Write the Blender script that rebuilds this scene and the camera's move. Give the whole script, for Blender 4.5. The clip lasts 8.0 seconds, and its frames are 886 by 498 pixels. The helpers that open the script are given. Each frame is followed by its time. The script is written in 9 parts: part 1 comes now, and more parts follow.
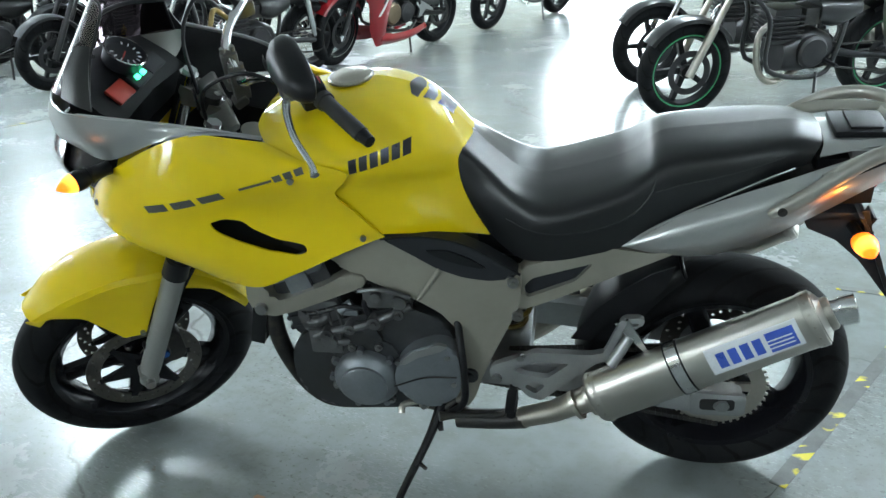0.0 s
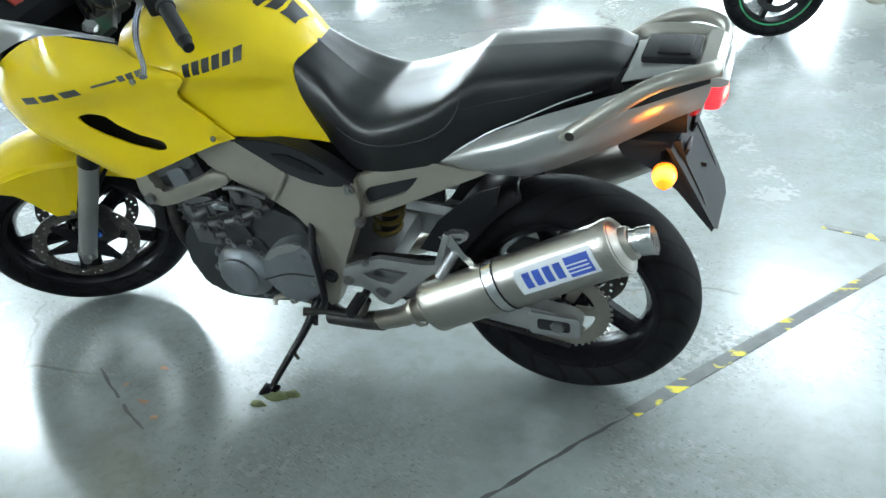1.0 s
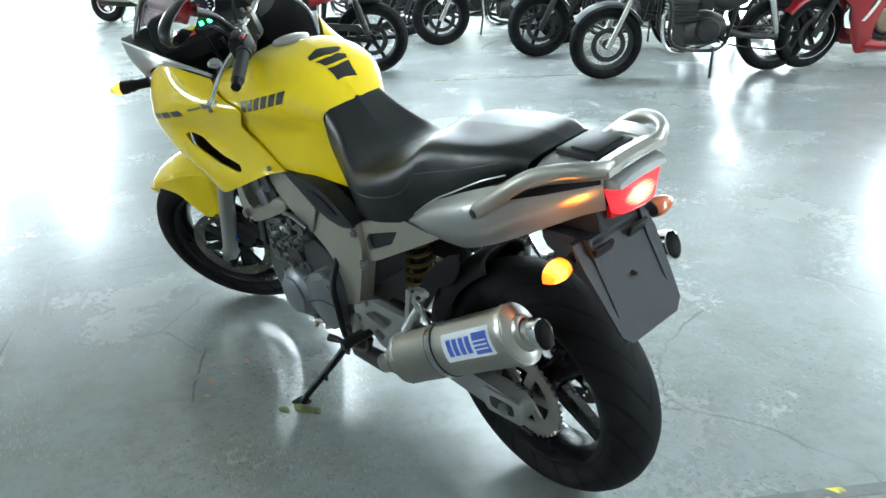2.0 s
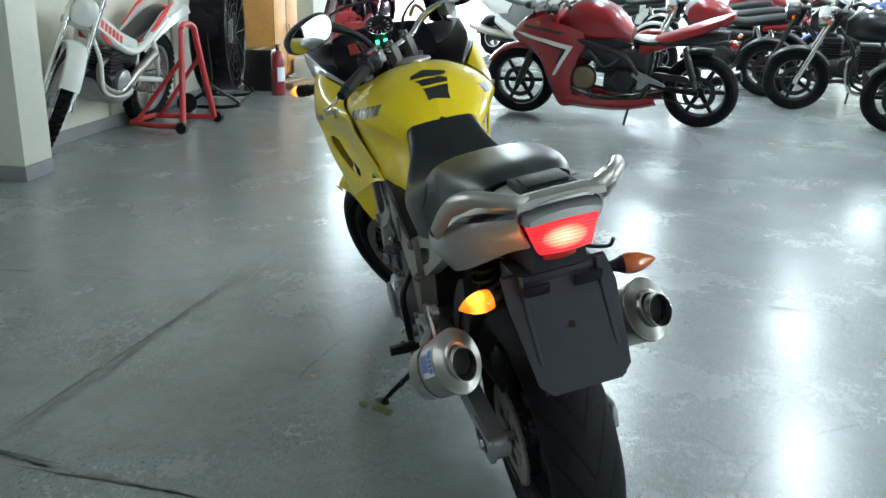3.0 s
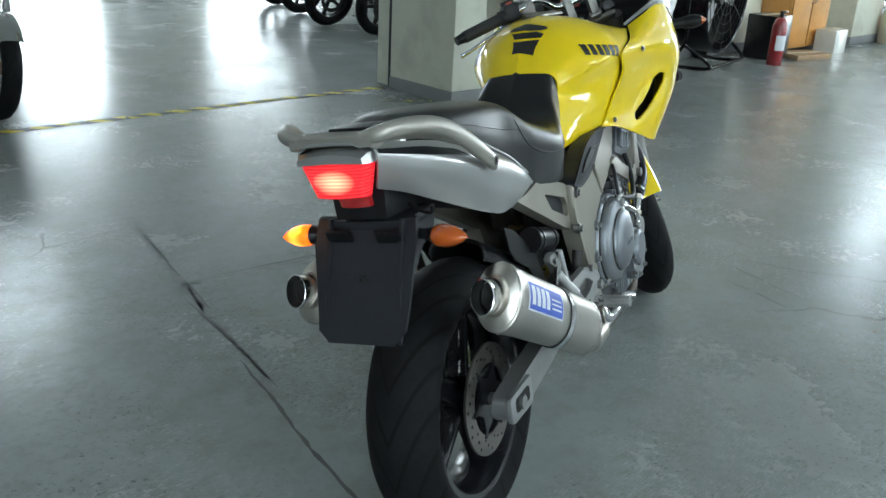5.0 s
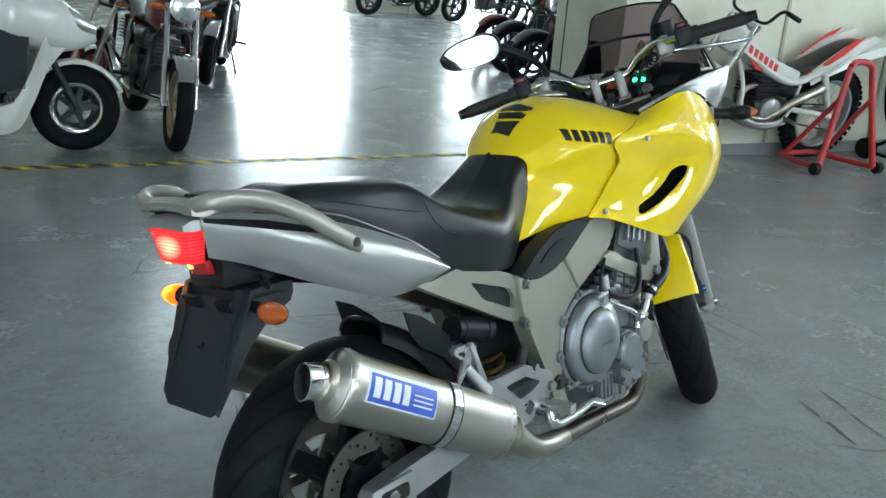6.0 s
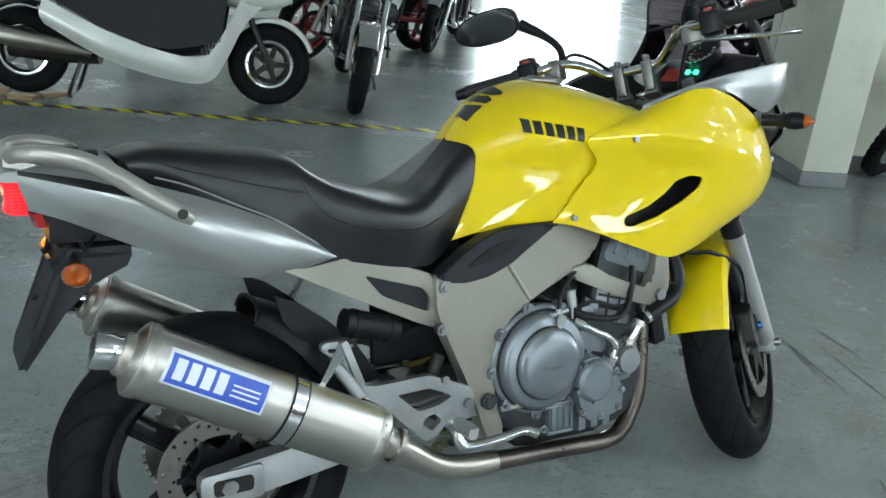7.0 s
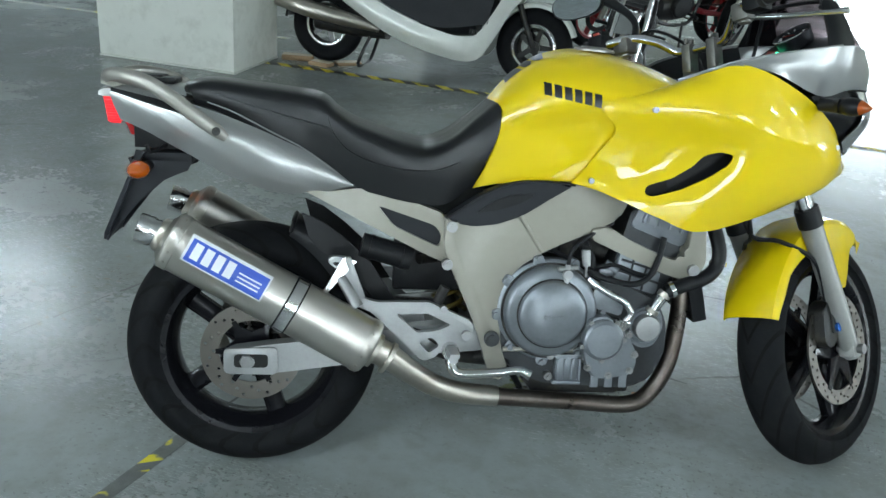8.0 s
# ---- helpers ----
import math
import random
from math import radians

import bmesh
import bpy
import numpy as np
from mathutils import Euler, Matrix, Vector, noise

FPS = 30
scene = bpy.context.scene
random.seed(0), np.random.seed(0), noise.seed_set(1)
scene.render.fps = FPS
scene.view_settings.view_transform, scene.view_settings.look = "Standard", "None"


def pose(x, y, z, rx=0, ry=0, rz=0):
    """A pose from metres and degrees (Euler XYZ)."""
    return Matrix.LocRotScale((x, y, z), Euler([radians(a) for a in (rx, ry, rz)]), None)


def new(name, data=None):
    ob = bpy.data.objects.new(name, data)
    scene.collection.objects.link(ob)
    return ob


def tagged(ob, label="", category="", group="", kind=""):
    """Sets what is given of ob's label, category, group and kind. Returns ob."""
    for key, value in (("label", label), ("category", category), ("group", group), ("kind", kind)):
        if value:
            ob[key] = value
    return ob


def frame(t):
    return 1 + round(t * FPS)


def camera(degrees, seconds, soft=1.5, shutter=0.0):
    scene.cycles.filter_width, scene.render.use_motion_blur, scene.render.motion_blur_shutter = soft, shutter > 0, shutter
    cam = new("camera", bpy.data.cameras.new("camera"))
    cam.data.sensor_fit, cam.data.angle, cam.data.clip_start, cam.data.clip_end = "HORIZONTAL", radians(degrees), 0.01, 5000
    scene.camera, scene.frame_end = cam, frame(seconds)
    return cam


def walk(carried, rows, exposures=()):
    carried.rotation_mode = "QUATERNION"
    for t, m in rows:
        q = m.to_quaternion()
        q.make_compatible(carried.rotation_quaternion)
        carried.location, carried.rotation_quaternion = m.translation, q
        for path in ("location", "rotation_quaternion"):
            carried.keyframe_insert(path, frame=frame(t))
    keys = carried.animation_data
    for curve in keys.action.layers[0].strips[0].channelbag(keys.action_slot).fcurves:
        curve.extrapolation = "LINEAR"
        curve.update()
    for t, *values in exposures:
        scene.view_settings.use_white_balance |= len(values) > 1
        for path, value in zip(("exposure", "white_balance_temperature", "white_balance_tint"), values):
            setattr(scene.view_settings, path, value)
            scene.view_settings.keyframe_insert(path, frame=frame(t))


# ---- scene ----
from mathutils.bvhtree import BVHTree


def rig(x, y, z, yaw, pitch, roll):
    """A camera pose: yaw from +y to the left, pitch up, roll about the line of sight."""
    return Matrix.Translation((x, y, z)) @ Matrix.Rotation(radians(yaw), 4, "Z") @ Matrix.Rotation(radians(90 + pitch), 4, "X") @ Matrix.Rotation(radians(roll), 4, "Z")


cam = camera(52.23, 8.0)
walk(cam, [
    (0.0, rig(0.290, 2.078, 1.402, -169.61, -21.64, -2.74)),
    (0.5, rig(-0.072, 2.106, 1.401, -163.16, -24.62, -2.72)),
    (1.0, rig(-0.481, 1.948, 1.391, -156.40, -26.60, -3.87)),
    (1.5, rig(-0.943, 1.750, 1.401, -141.46, -26.64, -5.93)),
    (1.7, rig(-1.104, 1.650, 1.390, -137.24, -22.81, -3.61)),
    (2.8, rig(-1.688, 0.871, 1.297, -108.48, -18.28, -0.05)),
    (3.0, rig(-1.735, 0.740, 1.306, -103.82, -17.57, 1.04)),
    (3.5, rig(-1.848, 0.383, 1.319, -93.58, -16.04, 3.20)),
    (4.0, rig(-1.808, 0.035, 1.321, -86.38, -15.50, 4.34)),
    (4.5, rig(-1.745, -0.314, 1.322, -75.82, -17.65, 4.03)),
    (4.7, rig(-1.692, -0.428, 1.317, -71.28, -19.64, 3.63)),
    (5.8, rig(-1.266, -1.073, 1.374, -53.31, -18.86, 3.34)),
    (6.0, rig(-1.141, -1.150, 1.392, -49.40, -18.56, 4.45)),
    (6.5, rig(-0.772, -1.318, 1.408, -42.28, -19.99, 6.59)),
    (7.0, rig(-0.420, -1.491, 1.424, -30.93, -21.49, 5.73)),
    (7.5, rig(-0.064, -1.677, 1.450, -17.75, -23.82, 4.21)),
    (8.0, rig(0.194, -1.948, 1.458, -7.62, -23.67, 4.44)),
], [(0.0, 0.75), (1.0, 1.1), (1.7, 1.15), (2.8, 0.25), (3.2, 0.15), (3.5, 0.08), (4.5, -0.1), (5.8, -0.02), (8.0, 0.0)])

# ------------------------------------------------------------------ light
GRID = Matrix.Rotation(radians(-23), 4, "Z")  # the hall stands at this angle to the yellow motorcycle

world = bpy.data.worlds.new("sky")
scene.world = world
world.use_nodes = True
wn, wl = world.node_tree.nodes, world.node_tree.links
sky = wn.new("ShaderNodeTexSky")
sky.sky_type, sky.sun_disc, sky.sun_elevation, sky.sun_rotation = "NISHITA", False, radians(40), radians(150)
wl.new(sky.outputs["Color"], wn["Background"].inputs["Color"])
wn["Background"].inputs["Strength"].default_value = 0.1


def area(name, m, sx, sy, watts, color=(1, 1, 1)):
    d = bpy.data.lights.new(name, "AREA")
    d.shape, d.size, d.size_y, d.energy, d.color = "RECTANGLE", sx, sy, watts, color
    ob = new(name, d)
    ob.matrix_world = m
    return ob


CEILING_H, LAMP_H = 3.9, 3.16  # ceiling unseen; the lamps hang below it on rods, leaving room for uplights
TUBES = [(u, v) for u in (15.0, 21.0) for v in (-5.0, -1.1, 2.6, 6.6, 10.4)] + [(10.6, -5.0), (10.6, -0.6), (10.6, 6.6), (10.6, 10.4), (6.6, 8.1), (6.75, -0.2), (1.6, -5.5), (-3.0, -4.6), (-0.8, -3.4), (-7.0, -3.0), (-5.6, 5.2), (-3.2, 10.6), (1.4, 9.0), (6.0, -2.15), (9.4, -2.7), (12.6, 4.1), (17.3, 4.7)]
for u, v in TUBES:
    area("tube_light", GRID @ pose(u, v, LAMP_H, 0, 0, 0), 1.25, 0.12, 70, (0.77, 0.92, 1.0))
    # Upward lamp added at each tube to brighten the unseen ceiling.
    area("tube_light", GRID @ pose(u, v, LAMP_H + 0.16, 180, 0, 0), 1.25, 0.12, 34, (0.77, 0.92, 1.0))
# daylight in the doorways and windows of the outer walls: (u, v, turn, width, height, middle height)
V_FAR, V_NEAR, U_END, U_BACK = 16.0, -10.0, 40.0, -11.0
DOORS = [(4.3, V_FAR, 220), (9.2, V_FAR, 125)]  # (u, v, watts of daylight)
# Windows 4.5 and 8.7 follow floor glare; the outer two are added daylight.
WINDOWS = [(-6.6, 3.0, 0.65, 3.15), (4.5, 1.7, 0.35, 2.15), (8.7, 2.1, 2.35, 3.7), (14.4, 3.6, 0.65, 3.15)]  # along the south wall: (u, width, sill, head)
for u, v, watts in DOORS:
    area("door_daylight", GRID @ pose(u, v + 0.05, 1.4, -90, 0, 0), 2.6, 2.7, watts, (0.78, 0.92, 1.0))
for u, w, lo, hi in WINDOWS:
    area("window_daylight", GRID @ pose(u, V_NEAR - 0.05, (lo + hi) / 2, 90, 0, 0), w, hi - lo, 42 * w * (hi - lo), (0.78, 0.92, 1.0))
GATES = [(7.8, 5.2), (14.0, 3.4), (-5.5, 4.0)]
for v, w in GATES:
    area("gate_daylight", GRID @ pose(U_END, v, 1.55, 90, 0, 90), w, 3.0, 2000 * w / 5, (0.78, 0.92, 1.0))

# ------------------------------------------------------------------ materials
def material(name, color, rough=0.5, metal=0.0, vary=0.12, scale=8.0, bump=0.0, bump_scale=60.0, coat=0.0, dirt=None,
             dirt_amount=0.0, dirt_scale=3.0, rough_vary=0.04, per_object=0.0, coat_rough=0.14):
    """A principled surface with colour variation at two scales, uneven gloss and fine relief."""
    m = bpy.data.materials.new(name)
    m.use_nodes = True
    n, l = m.node_tree.nodes, m.node_tree.links
    b = n["Principled BSDF"]
    tc = n.new("ShaderNodeTexCoord")
    big, small = n.new("ShaderNodeTexNoise"), n.new("ShaderNodeTexNoise")
    big.inputs["Scale"].default_value, small.inputs["Scale"].default_value = scale, scale * 11
    big.inputs["Detail"].default_value, small.inputs["Detail"].default_value = 5, 3
    l.new(tc.outputs["Object"], big.inputs["Vector"]), l.new(tc.outputs["Object"], small.inputs["Vector"])
    mix = n.new("ShaderNodeMath")
    mix.operation = "MULTIPLY_ADD"
    l.new(small.outputs["Fac"], mix.inputs[0])
    mix.inputs[1].default_value = 0.4
    l.new(big.outputs["Fac"], mix.inputs[2])
    ramp = n.new("ShaderNodeValToRGB")
    lo, hi = [c * (1 - vary) for c in color], [min(1, c * (1 + vary)) for c in color]
    ramp.color_ramp.elements[0].position, ramp.color_ramp.elements[1].position = 0.45, 0.95
    ramp.color_ramp.elements[0].color, ramp.color_ramp.elements[1].color = (*lo, 1), (*hi, 1)
    l.new(mix.outputs[0], ramp.inputs["Fac"])
    out = ramp.outputs["Color"]
    if dirt:
        dn, dr, dm = n.new("ShaderNodeTexNoise"), n.new("ShaderNodeValToRGB"), n.new("ShaderNodeMix")
        dn.inputs["Scale"].default_value, dn.inputs["Detail"].default_value, dn.inputs["Roughness"].default_value = dirt_scale, 7, 0.65
        l.new(tc.outputs["Object"], dn.inputs["Vector"])
        dr.color_ramp.elements[0].position, dr.color_ramp.elements[1].position = 0.5, 0.72
        dr.color_ramp.elements[1].color = (dirt_amount,) * 3 + (1,)
        l.new(dn.outputs["Fac"], dr.inputs["Fac"])
        dm.data_type = "RGBA"
        l.new(dr.outputs["Color"], dm.inputs["Factor"])
        l.new(out, dm.inputs["A"])
        dm.inputs["B"].default_value = (*dirt, 1)
        out = dm.outputs["Result"]
    if per_object:
        oi, hs, mr = n.new("ShaderNodeObjectInfo"), n.new("ShaderNodeHueSaturation"), n.new("ShaderNodeMapRange")
        l.new(oi.outputs["Random"], mr.inputs["Value"])
        mr.inputs["To Min"].default_value, mr.inputs["To Max"].default_value = 1 - per_object, 1 + per_object
        l.new(mr.outputs["Result"], hs.inputs["Value"])
        l.new(out, hs.inputs["Color"])
        out = hs.outputs["Color"]
    l.new(out, b.inputs["Base Color"])
    rr = n.new("ShaderNodeMapRange")
    l.new(mix.outputs[0], rr.inputs["Value"])
    rr.inputs["From Min"].default_value, rr.inputs["From Max"].default_value = 0.4, 1.0
    rr.inputs["To Min"].default_value, rr.inputs["To Max"].default_value = max(0.02, rough - rough_vary), min(1, rough + rough_vary)
    l.new(rr.outputs["Result"], b.inputs["Roughness"])
    b.inputs["Metallic"].default_value = metal
    b.inputs["Coat Weight"].default_value = coat
    b.inputs["Coat Roughness"].default_value = coat_rough
    if bump:
        bn, bp = n.new("ShaderNodeTexNoise"), n.new("ShaderNodeBump")
        bn.inputs["Scale"].default_value, bn.inputs["Detail"].default_value = bump_scale, 4
        l.new(tc.outputs["Object"], bn.inputs["Vector"]), l.new(bn.outputs["Fac"], bp.inputs["Height"])
        bp.inputs["Strength"].default_value, bp.inputs["Distance"].default_value = bump, 0.004
        l.new(bp.outputs["Normal"], b.inputs["Normal"])
    return m


def glowing(name, color, strength, base=None):
    m = bpy.data.materials.new(name)
    m.use_nodes = True
    b = m.node_tree.nodes["Principled BSDF"]
    b.inputs["Base Color"].default_value = (*(base or color), 1)
    b.inputs["Emission Color"].default_value, b.inputs["Emission Strength"].default_value = (*color, 1), strength
    b.inputs["Roughness"].default_value = 0.12
    return m


def glassy(name, color, rough=0.02, weight=1.0, alpha=1.0):
    m = bpy.data.materials.new(name)
    m.use_nodes = True
    b = m.node_tree.nodes["Principled BSDF"]
    b.inputs["Base Color"].default_value, b.inputs["Roughness"].default_value = (*color, 1), rough
    b.inputs["Transmission Weight"].default_value, b.inputs["IOR"].default_value, b.inputs["Alpha"].default_value = weight, 1.3, alpha
    return m


def brushed(name, color, rough, axis, stretch=40.0):
    """Brushed metal: fine streaks of uneven gloss along one axis."""
    m = material(name, color, rough, 1.0, 0.03, 3.0, rough_vary=0.0)
    n, l = m.node_tree.nodes, m.node_tree.links
    tc, mp, ns, mr = (n.new("ShaderNode" + k) for k in ("TexCoord", "Mapping", "TexNoise", "MapRange"))
    mp.inputs["Scale"].default_value = [0.6 if a == axis else stretch for a in range(3)]
    ns.inputs["Scale"].default_value, ns.inputs["Detail"].default_value = 3.0, 2
    mr.inputs["To Min"].default_value, mr.inputs["To Max"].default_value = rough - 0.05, rough + 0.05
    l.new(tc.outputs["Object"], mp.inputs["Vector"]), l.new(mp.outputs["Vector"], ns.inputs["Vector"])
    l.new(ns.outputs["Fac"], mr.inputs["Value"]), l.new(mr.outputs["Result"], n["Principled BSDF"].inputs["Roughness"])
    return m


def hazard(name, worn, pitch=0.11, under=(0.03, 0.03, 0.03)):
    """Black and yellow warning tape, slanting stripes along local x, worn through in patches."""
    m = material(name, under, 0.5, 0, 0.3, 20)
    n, l = m.node_tree.nodes, m.node_tree.links
    tc, sep, add, mul, fr, gt, mix = (n.new("ShaderNode" + k) for k in ("TexCoord", "SeparateXYZ", "Math", "Math", "Math", "Math", "Mix"))
    l.new(tc.outputs["Object"], sep.inputs[0])
    l.new(sep.outputs["X"], add.inputs[0]), l.new(sep.outputs["Y"], add.inputs[1])
    mul.operation, fr.operation, gt.operation = "DIVIDE", "FRACT", "GREATER_THAN"
    l.new(add.outputs[0], mul.inputs[0])
    mul.inputs[1].default_value = pitch
    l.new(mul.outputs[0], fr.inputs[0]), l.new(fr.outputs[0], gt.inputs[0])
    gt.inputs[1].default_value = 0.5
    wn, wr, wm = n.new("ShaderNodeTexNoise"), n.new("ShaderNodeValToRGB"), n.new("ShaderNodeMath")
    wn.inputs["Scale"].default_value, wn.inputs["Detail"].default_value = 9, 6
    l.new(tc.outputs["Object"], wn.inputs["Vector"]), l.new(wn.outputs["Fac"], wr.inputs["Fac"])
    wr.color_ramp.elements[0].position, wr.color_ramp.elements[1].position = worn - 0.03, worn + 0.03
    wm.operation = "MULTIPLY"
    l.new(wr.outputs["Color"], wm.inputs[0]), l.new(gt.outputs[0], wm.inputs[1])
    b = n["Principled BSDF"]
    old = b.inputs["Base Color"].links[0].from_socket
    mix.data_type = "RGBA"
    l.new(wm.outputs[0], mix.inputs["Factor"]), l.new(old, mix.inputs["A"])
    mix.inputs["B"].default_value = (0.66, 0.55, 0.02, 1)
    l.new(mix.outputs["Result"], b.inputs["Base Color"])
    return m


def floor_material():
    """Grey-green sealed concrete: glossy, softly cloudy, with scuffs, scratches and hairline crazing."""
    m = bpy.data.materials.new("sealed_concrete")
    m.use_nodes = True
    n, l = m.node_tree.nodes, m.node_tree.links
    b = n["Principled BSDF"]
    tc = n.new("ShaderNodeTexCoord")

    def noise(scale, detail, lo, hi, to_lo, to_hi, turn=0.0, squash=1.0):
        mp, t, r = n.new("ShaderNodeMapping"), n.new("ShaderNodeTexNoise"), n.new("ShaderNodeMapRange")
        mp.inputs["Rotation"].default_value, mp.inputs["Scale"].default_value = (0, 0, radians(turn)), (1, squash, 1)
        t.inputs["Scale"].default_value, t.inputs["Detail"].default_value, t.inputs["Roughness"].default_value = scale, detail, 0.55
        l.new(tc.outputs["Object"], mp.inputs["Vector"]), l.new(mp.outputs["Vector"], t.inputs["Vector"]), l.new(t.outputs["Fac"], r.inputs["Value"])
        r.interpolation_type = "SMOOTHSTEP"
        for k, v in zip(("From Min", "From Max", "To Min", "To Max"), (lo, hi, to_lo, to_hi)):
            r.inputs[k].default_value = v
        return r.outputs["Result"]

    def blend(a, fac, col):
        mx = n.new("ShaderNodeMix")
        mx.data_type = "RGBA"
        l.new(fac, mx.inputs["Factor"])
        if isinstance(a, tuple):
            mx.inputs["A"].default_value = (*a, 1)
        else:
            l.new(a, mx.inputs["A"])
        mx.inputs["B"].default_value = (*col, 1)
        return mx.outputs["Result"]

    def total(a, c, op="ADD"):
        t = n.new("ShaderNodeMath")
        t.operation = op
        l.new(a, t.inputs[0]), l.new(c, t.inputs[1])
        return t.outputs[0]

    scuff = total(noise(3.0, 5, 0.52, 0.72, 0, 0.75), noise(14, 4, 0.45, 0.75, 0, 0.8, 35, 2.2), "MULTIPLY")
    fine = total(noise(26, 2, 0.62, 0.75, 0, 0.5, -50, 9.0), noise(2.2, 3, 0.45, 0.65, 0, 1), "MULTIPLY")
    wobble, mixed, edge, crazing = n.new("ShaderNodeTexNoise"), n.new("ShaderNodeMixRGB"), n.new("ShaderNodeTexVoronoi"), n.new("ShaderNodeMapRange")
    wobble.inputs["Scale"].default_value, wobble.inputs["Detail"].default_value = 3.0, 5
    mixed.blend_type, mixed.inputs[0].default_value = "ADD", 0.22
    l.new(tc.outputs["Object"], wobble.inputs["Vector"]), l.new(tc.outputs["Object"], mixed.inputs[1]), l.new(wobble.outputs["Color"], mixed.inputs[2])
    edge.feature, edge.inputs["Scale"].default_value = "DISTANCE_TO_EDGE", 0.75
    l.new(mixed.outputs[0], edge.inputs["Vector"]), l.new(edge.outputs["Distance"], crazing.inputs["Value"])
    for k, v in zip(("From Min", "From Max", "To Min", "To Max"), (0.0, 0.006, 0.8, 0.0)):
        crazing.inputs[k].default_value = v
    hair = total(crazing.outputs["Result"], noise(0.8, 2, 0.50, 0.62, 0, 1), "MULTIPLY")
    out = blend((0.262, 0.288, 0.288), noise(0.7, 4, 0.3, 0.72, 0, 1), (0.222, 0.243, 0.240))
    out = blend(out, noise(4.5, 5, 0.38, 0.74, 0, 0.5), (0.185, 0.190, 0.175))
    out = blend(out, noise(3.3, 5, 0.50, 0.76, 0, 0.10), (0.393, 0.435, 0.428))
    out = blend(out, noise(13, 6, 0.42, 0.70, 0, 0.30), (0.175, 0.172, 0.152))
    out = blend(out, scuff, (0.145, 0.152, 0.141))
    out = blend(out, fine, (0.124, 0.131, 0.124))
    out = blend(out, hair, (0.097, 0.097, 0.090))
    specks = total(noise(75, 2, 0.60, 0.68, 0, 0.75), noise(1.3, 4, 0.42, 0.60, 0.1, 1), "MULTIPLY")
    grain = total(noise(32, 6, 0.47, 0.66, 0, 0.42), noise(1.1, 4, 0.40, 0.62, 0.15, 1), "MULTIPLY")
    rusty = total(noise(24, 4, 0.58, 0.70, 0, 0.6, 70, 2.0), noise(0.9, 3, 0.56, 0.66, 0, 1), "MULTIPLY")
    out = blend(out, grain, (0.160, 0.166, 0.158))
    out = blend(out, specks, (0.085, 0.085, 0.078))
    out = blend(out, rusty, (0.20, 0.145, 0.10))
    l.new(out, b.inputs["Base Color"])
    worn = total(noise(38, 3, 0.56, 0.72, 0, 0.09, 20, 7.0), noise(30, 3, 0.57, 0.72, 0, 0.09, -62, 8.0))
    worn = total(worn, noise(1.7, 4, 0.40, 0.62, 0.15, 1), "MULTIPLY")
    l.new(total(total(noise(1.4, 4, 0.25, 0.75, 0.19, 0.29), noise(34, 4, 0.35, 0.75, 0.0, 0.02)), worn), b.inputs["Roughness"])
    bp = n.new("ShaderNodeBump")
    l.new(noise(4, 3, 0, 1, 0, 1), bp.inputs["Height"])
    bp.inputs["Strength"].default_value, bp.inputs["Distance"].default_value = 0.10, 0.010
    l.new(bp.outputs["Normal"], b.inputs["Normal"])
    return m


def lit_lens(name, center, reach, core, edge, base, hot=0.12, warm=0.38, ribs=0.0, spread=1.0):
    """A lit lamp lens: hottest over the bulb, its own colour towards the rim."""
    m = bpy.data.materials.new(name)
    m.use_nodes = True
    n, l = m.node_tree.nodes, m.node_tree.links
    b = n["Principled BSDF"]
    b.inputs["Base Color"].default_value, b.inputs["Roughness"].default_value = (*base, 1), 0.12
    tc, off, squash, dist, ramp = n.new("ShaderNodeTexCoord"), n.new("ShaderNodeVectorMath"), n.new("ShaderNodeVectorMath"), n.new("ShaderNodeVectorMath"), n.new("ShaderNodeValToRGB")
    off.operation, off.inputs[1].default_value = "SUBTRACT", center
    squash.operation, squash.inputs[1].default_value, dist.operation = "MULTIPLY", (1, 1 / spread, 1), "LENGTH"
    l.new(tc.outputs["Object"], off.inputs[0]), l.new(off.outputs[0], squash.inputs[0]), l.new(squash.outputs[0], dist.inputs[0])
    div = n.new("ShaderNodeMath")
    div.operation, div.inputs[1].default_value = "DIVIDE", reach
    l.new(dist.outputs["Value"], div.inputs[0]), l.new(div.outputs[0], ramp.inputs["Fac"])
    e = ramp.color_ramp.elements
    e[0].position, e[0].color, e[1].position, e[1].color = hot, (*core, 1), 1.0, (*edge, 1)
    mid = e.new(warm)
    mid.color = (*[0.03 * c + 1.25 * d for c, d in zip(core, edge)], 1)
    l.new(ramp.outputs["Color"], b.inputs["Emission Color"])
    b.inputs["Emission Strength"].default_value = 1.0
    if ribs:  # moulded prisms across the lens
        wave, span, bump = n.new("ShaderNodeTexWave"), n.new("ShaderNodeMapRange"), n.new("ShaderNodeBump")
        wave.bands_direction, wave.inputs["Scale"].default_value, wave.inputs["Distortion"].default_value = "Z", 0.314 / ribs, 0.6
        span.inputs["To Min"].default_value, span.inputs["To Max"].default_value = 0.7, 1.25
        bump.inputs["Distance"].default_value = 0.002
        l.new(tc.outputs["Object"], wave.inputs["Vector"]), l.new(wave.outputs["Fac"], span.inputs["Value"])
        l.new(wave.outputs["Fac"], bump.inputs["Height"]), l.new(bump.outputs["Normal"], b.inputs["Normal"])
        l.new(span.outputs["Result"], b.inputs["Emission Strength"])
    return m


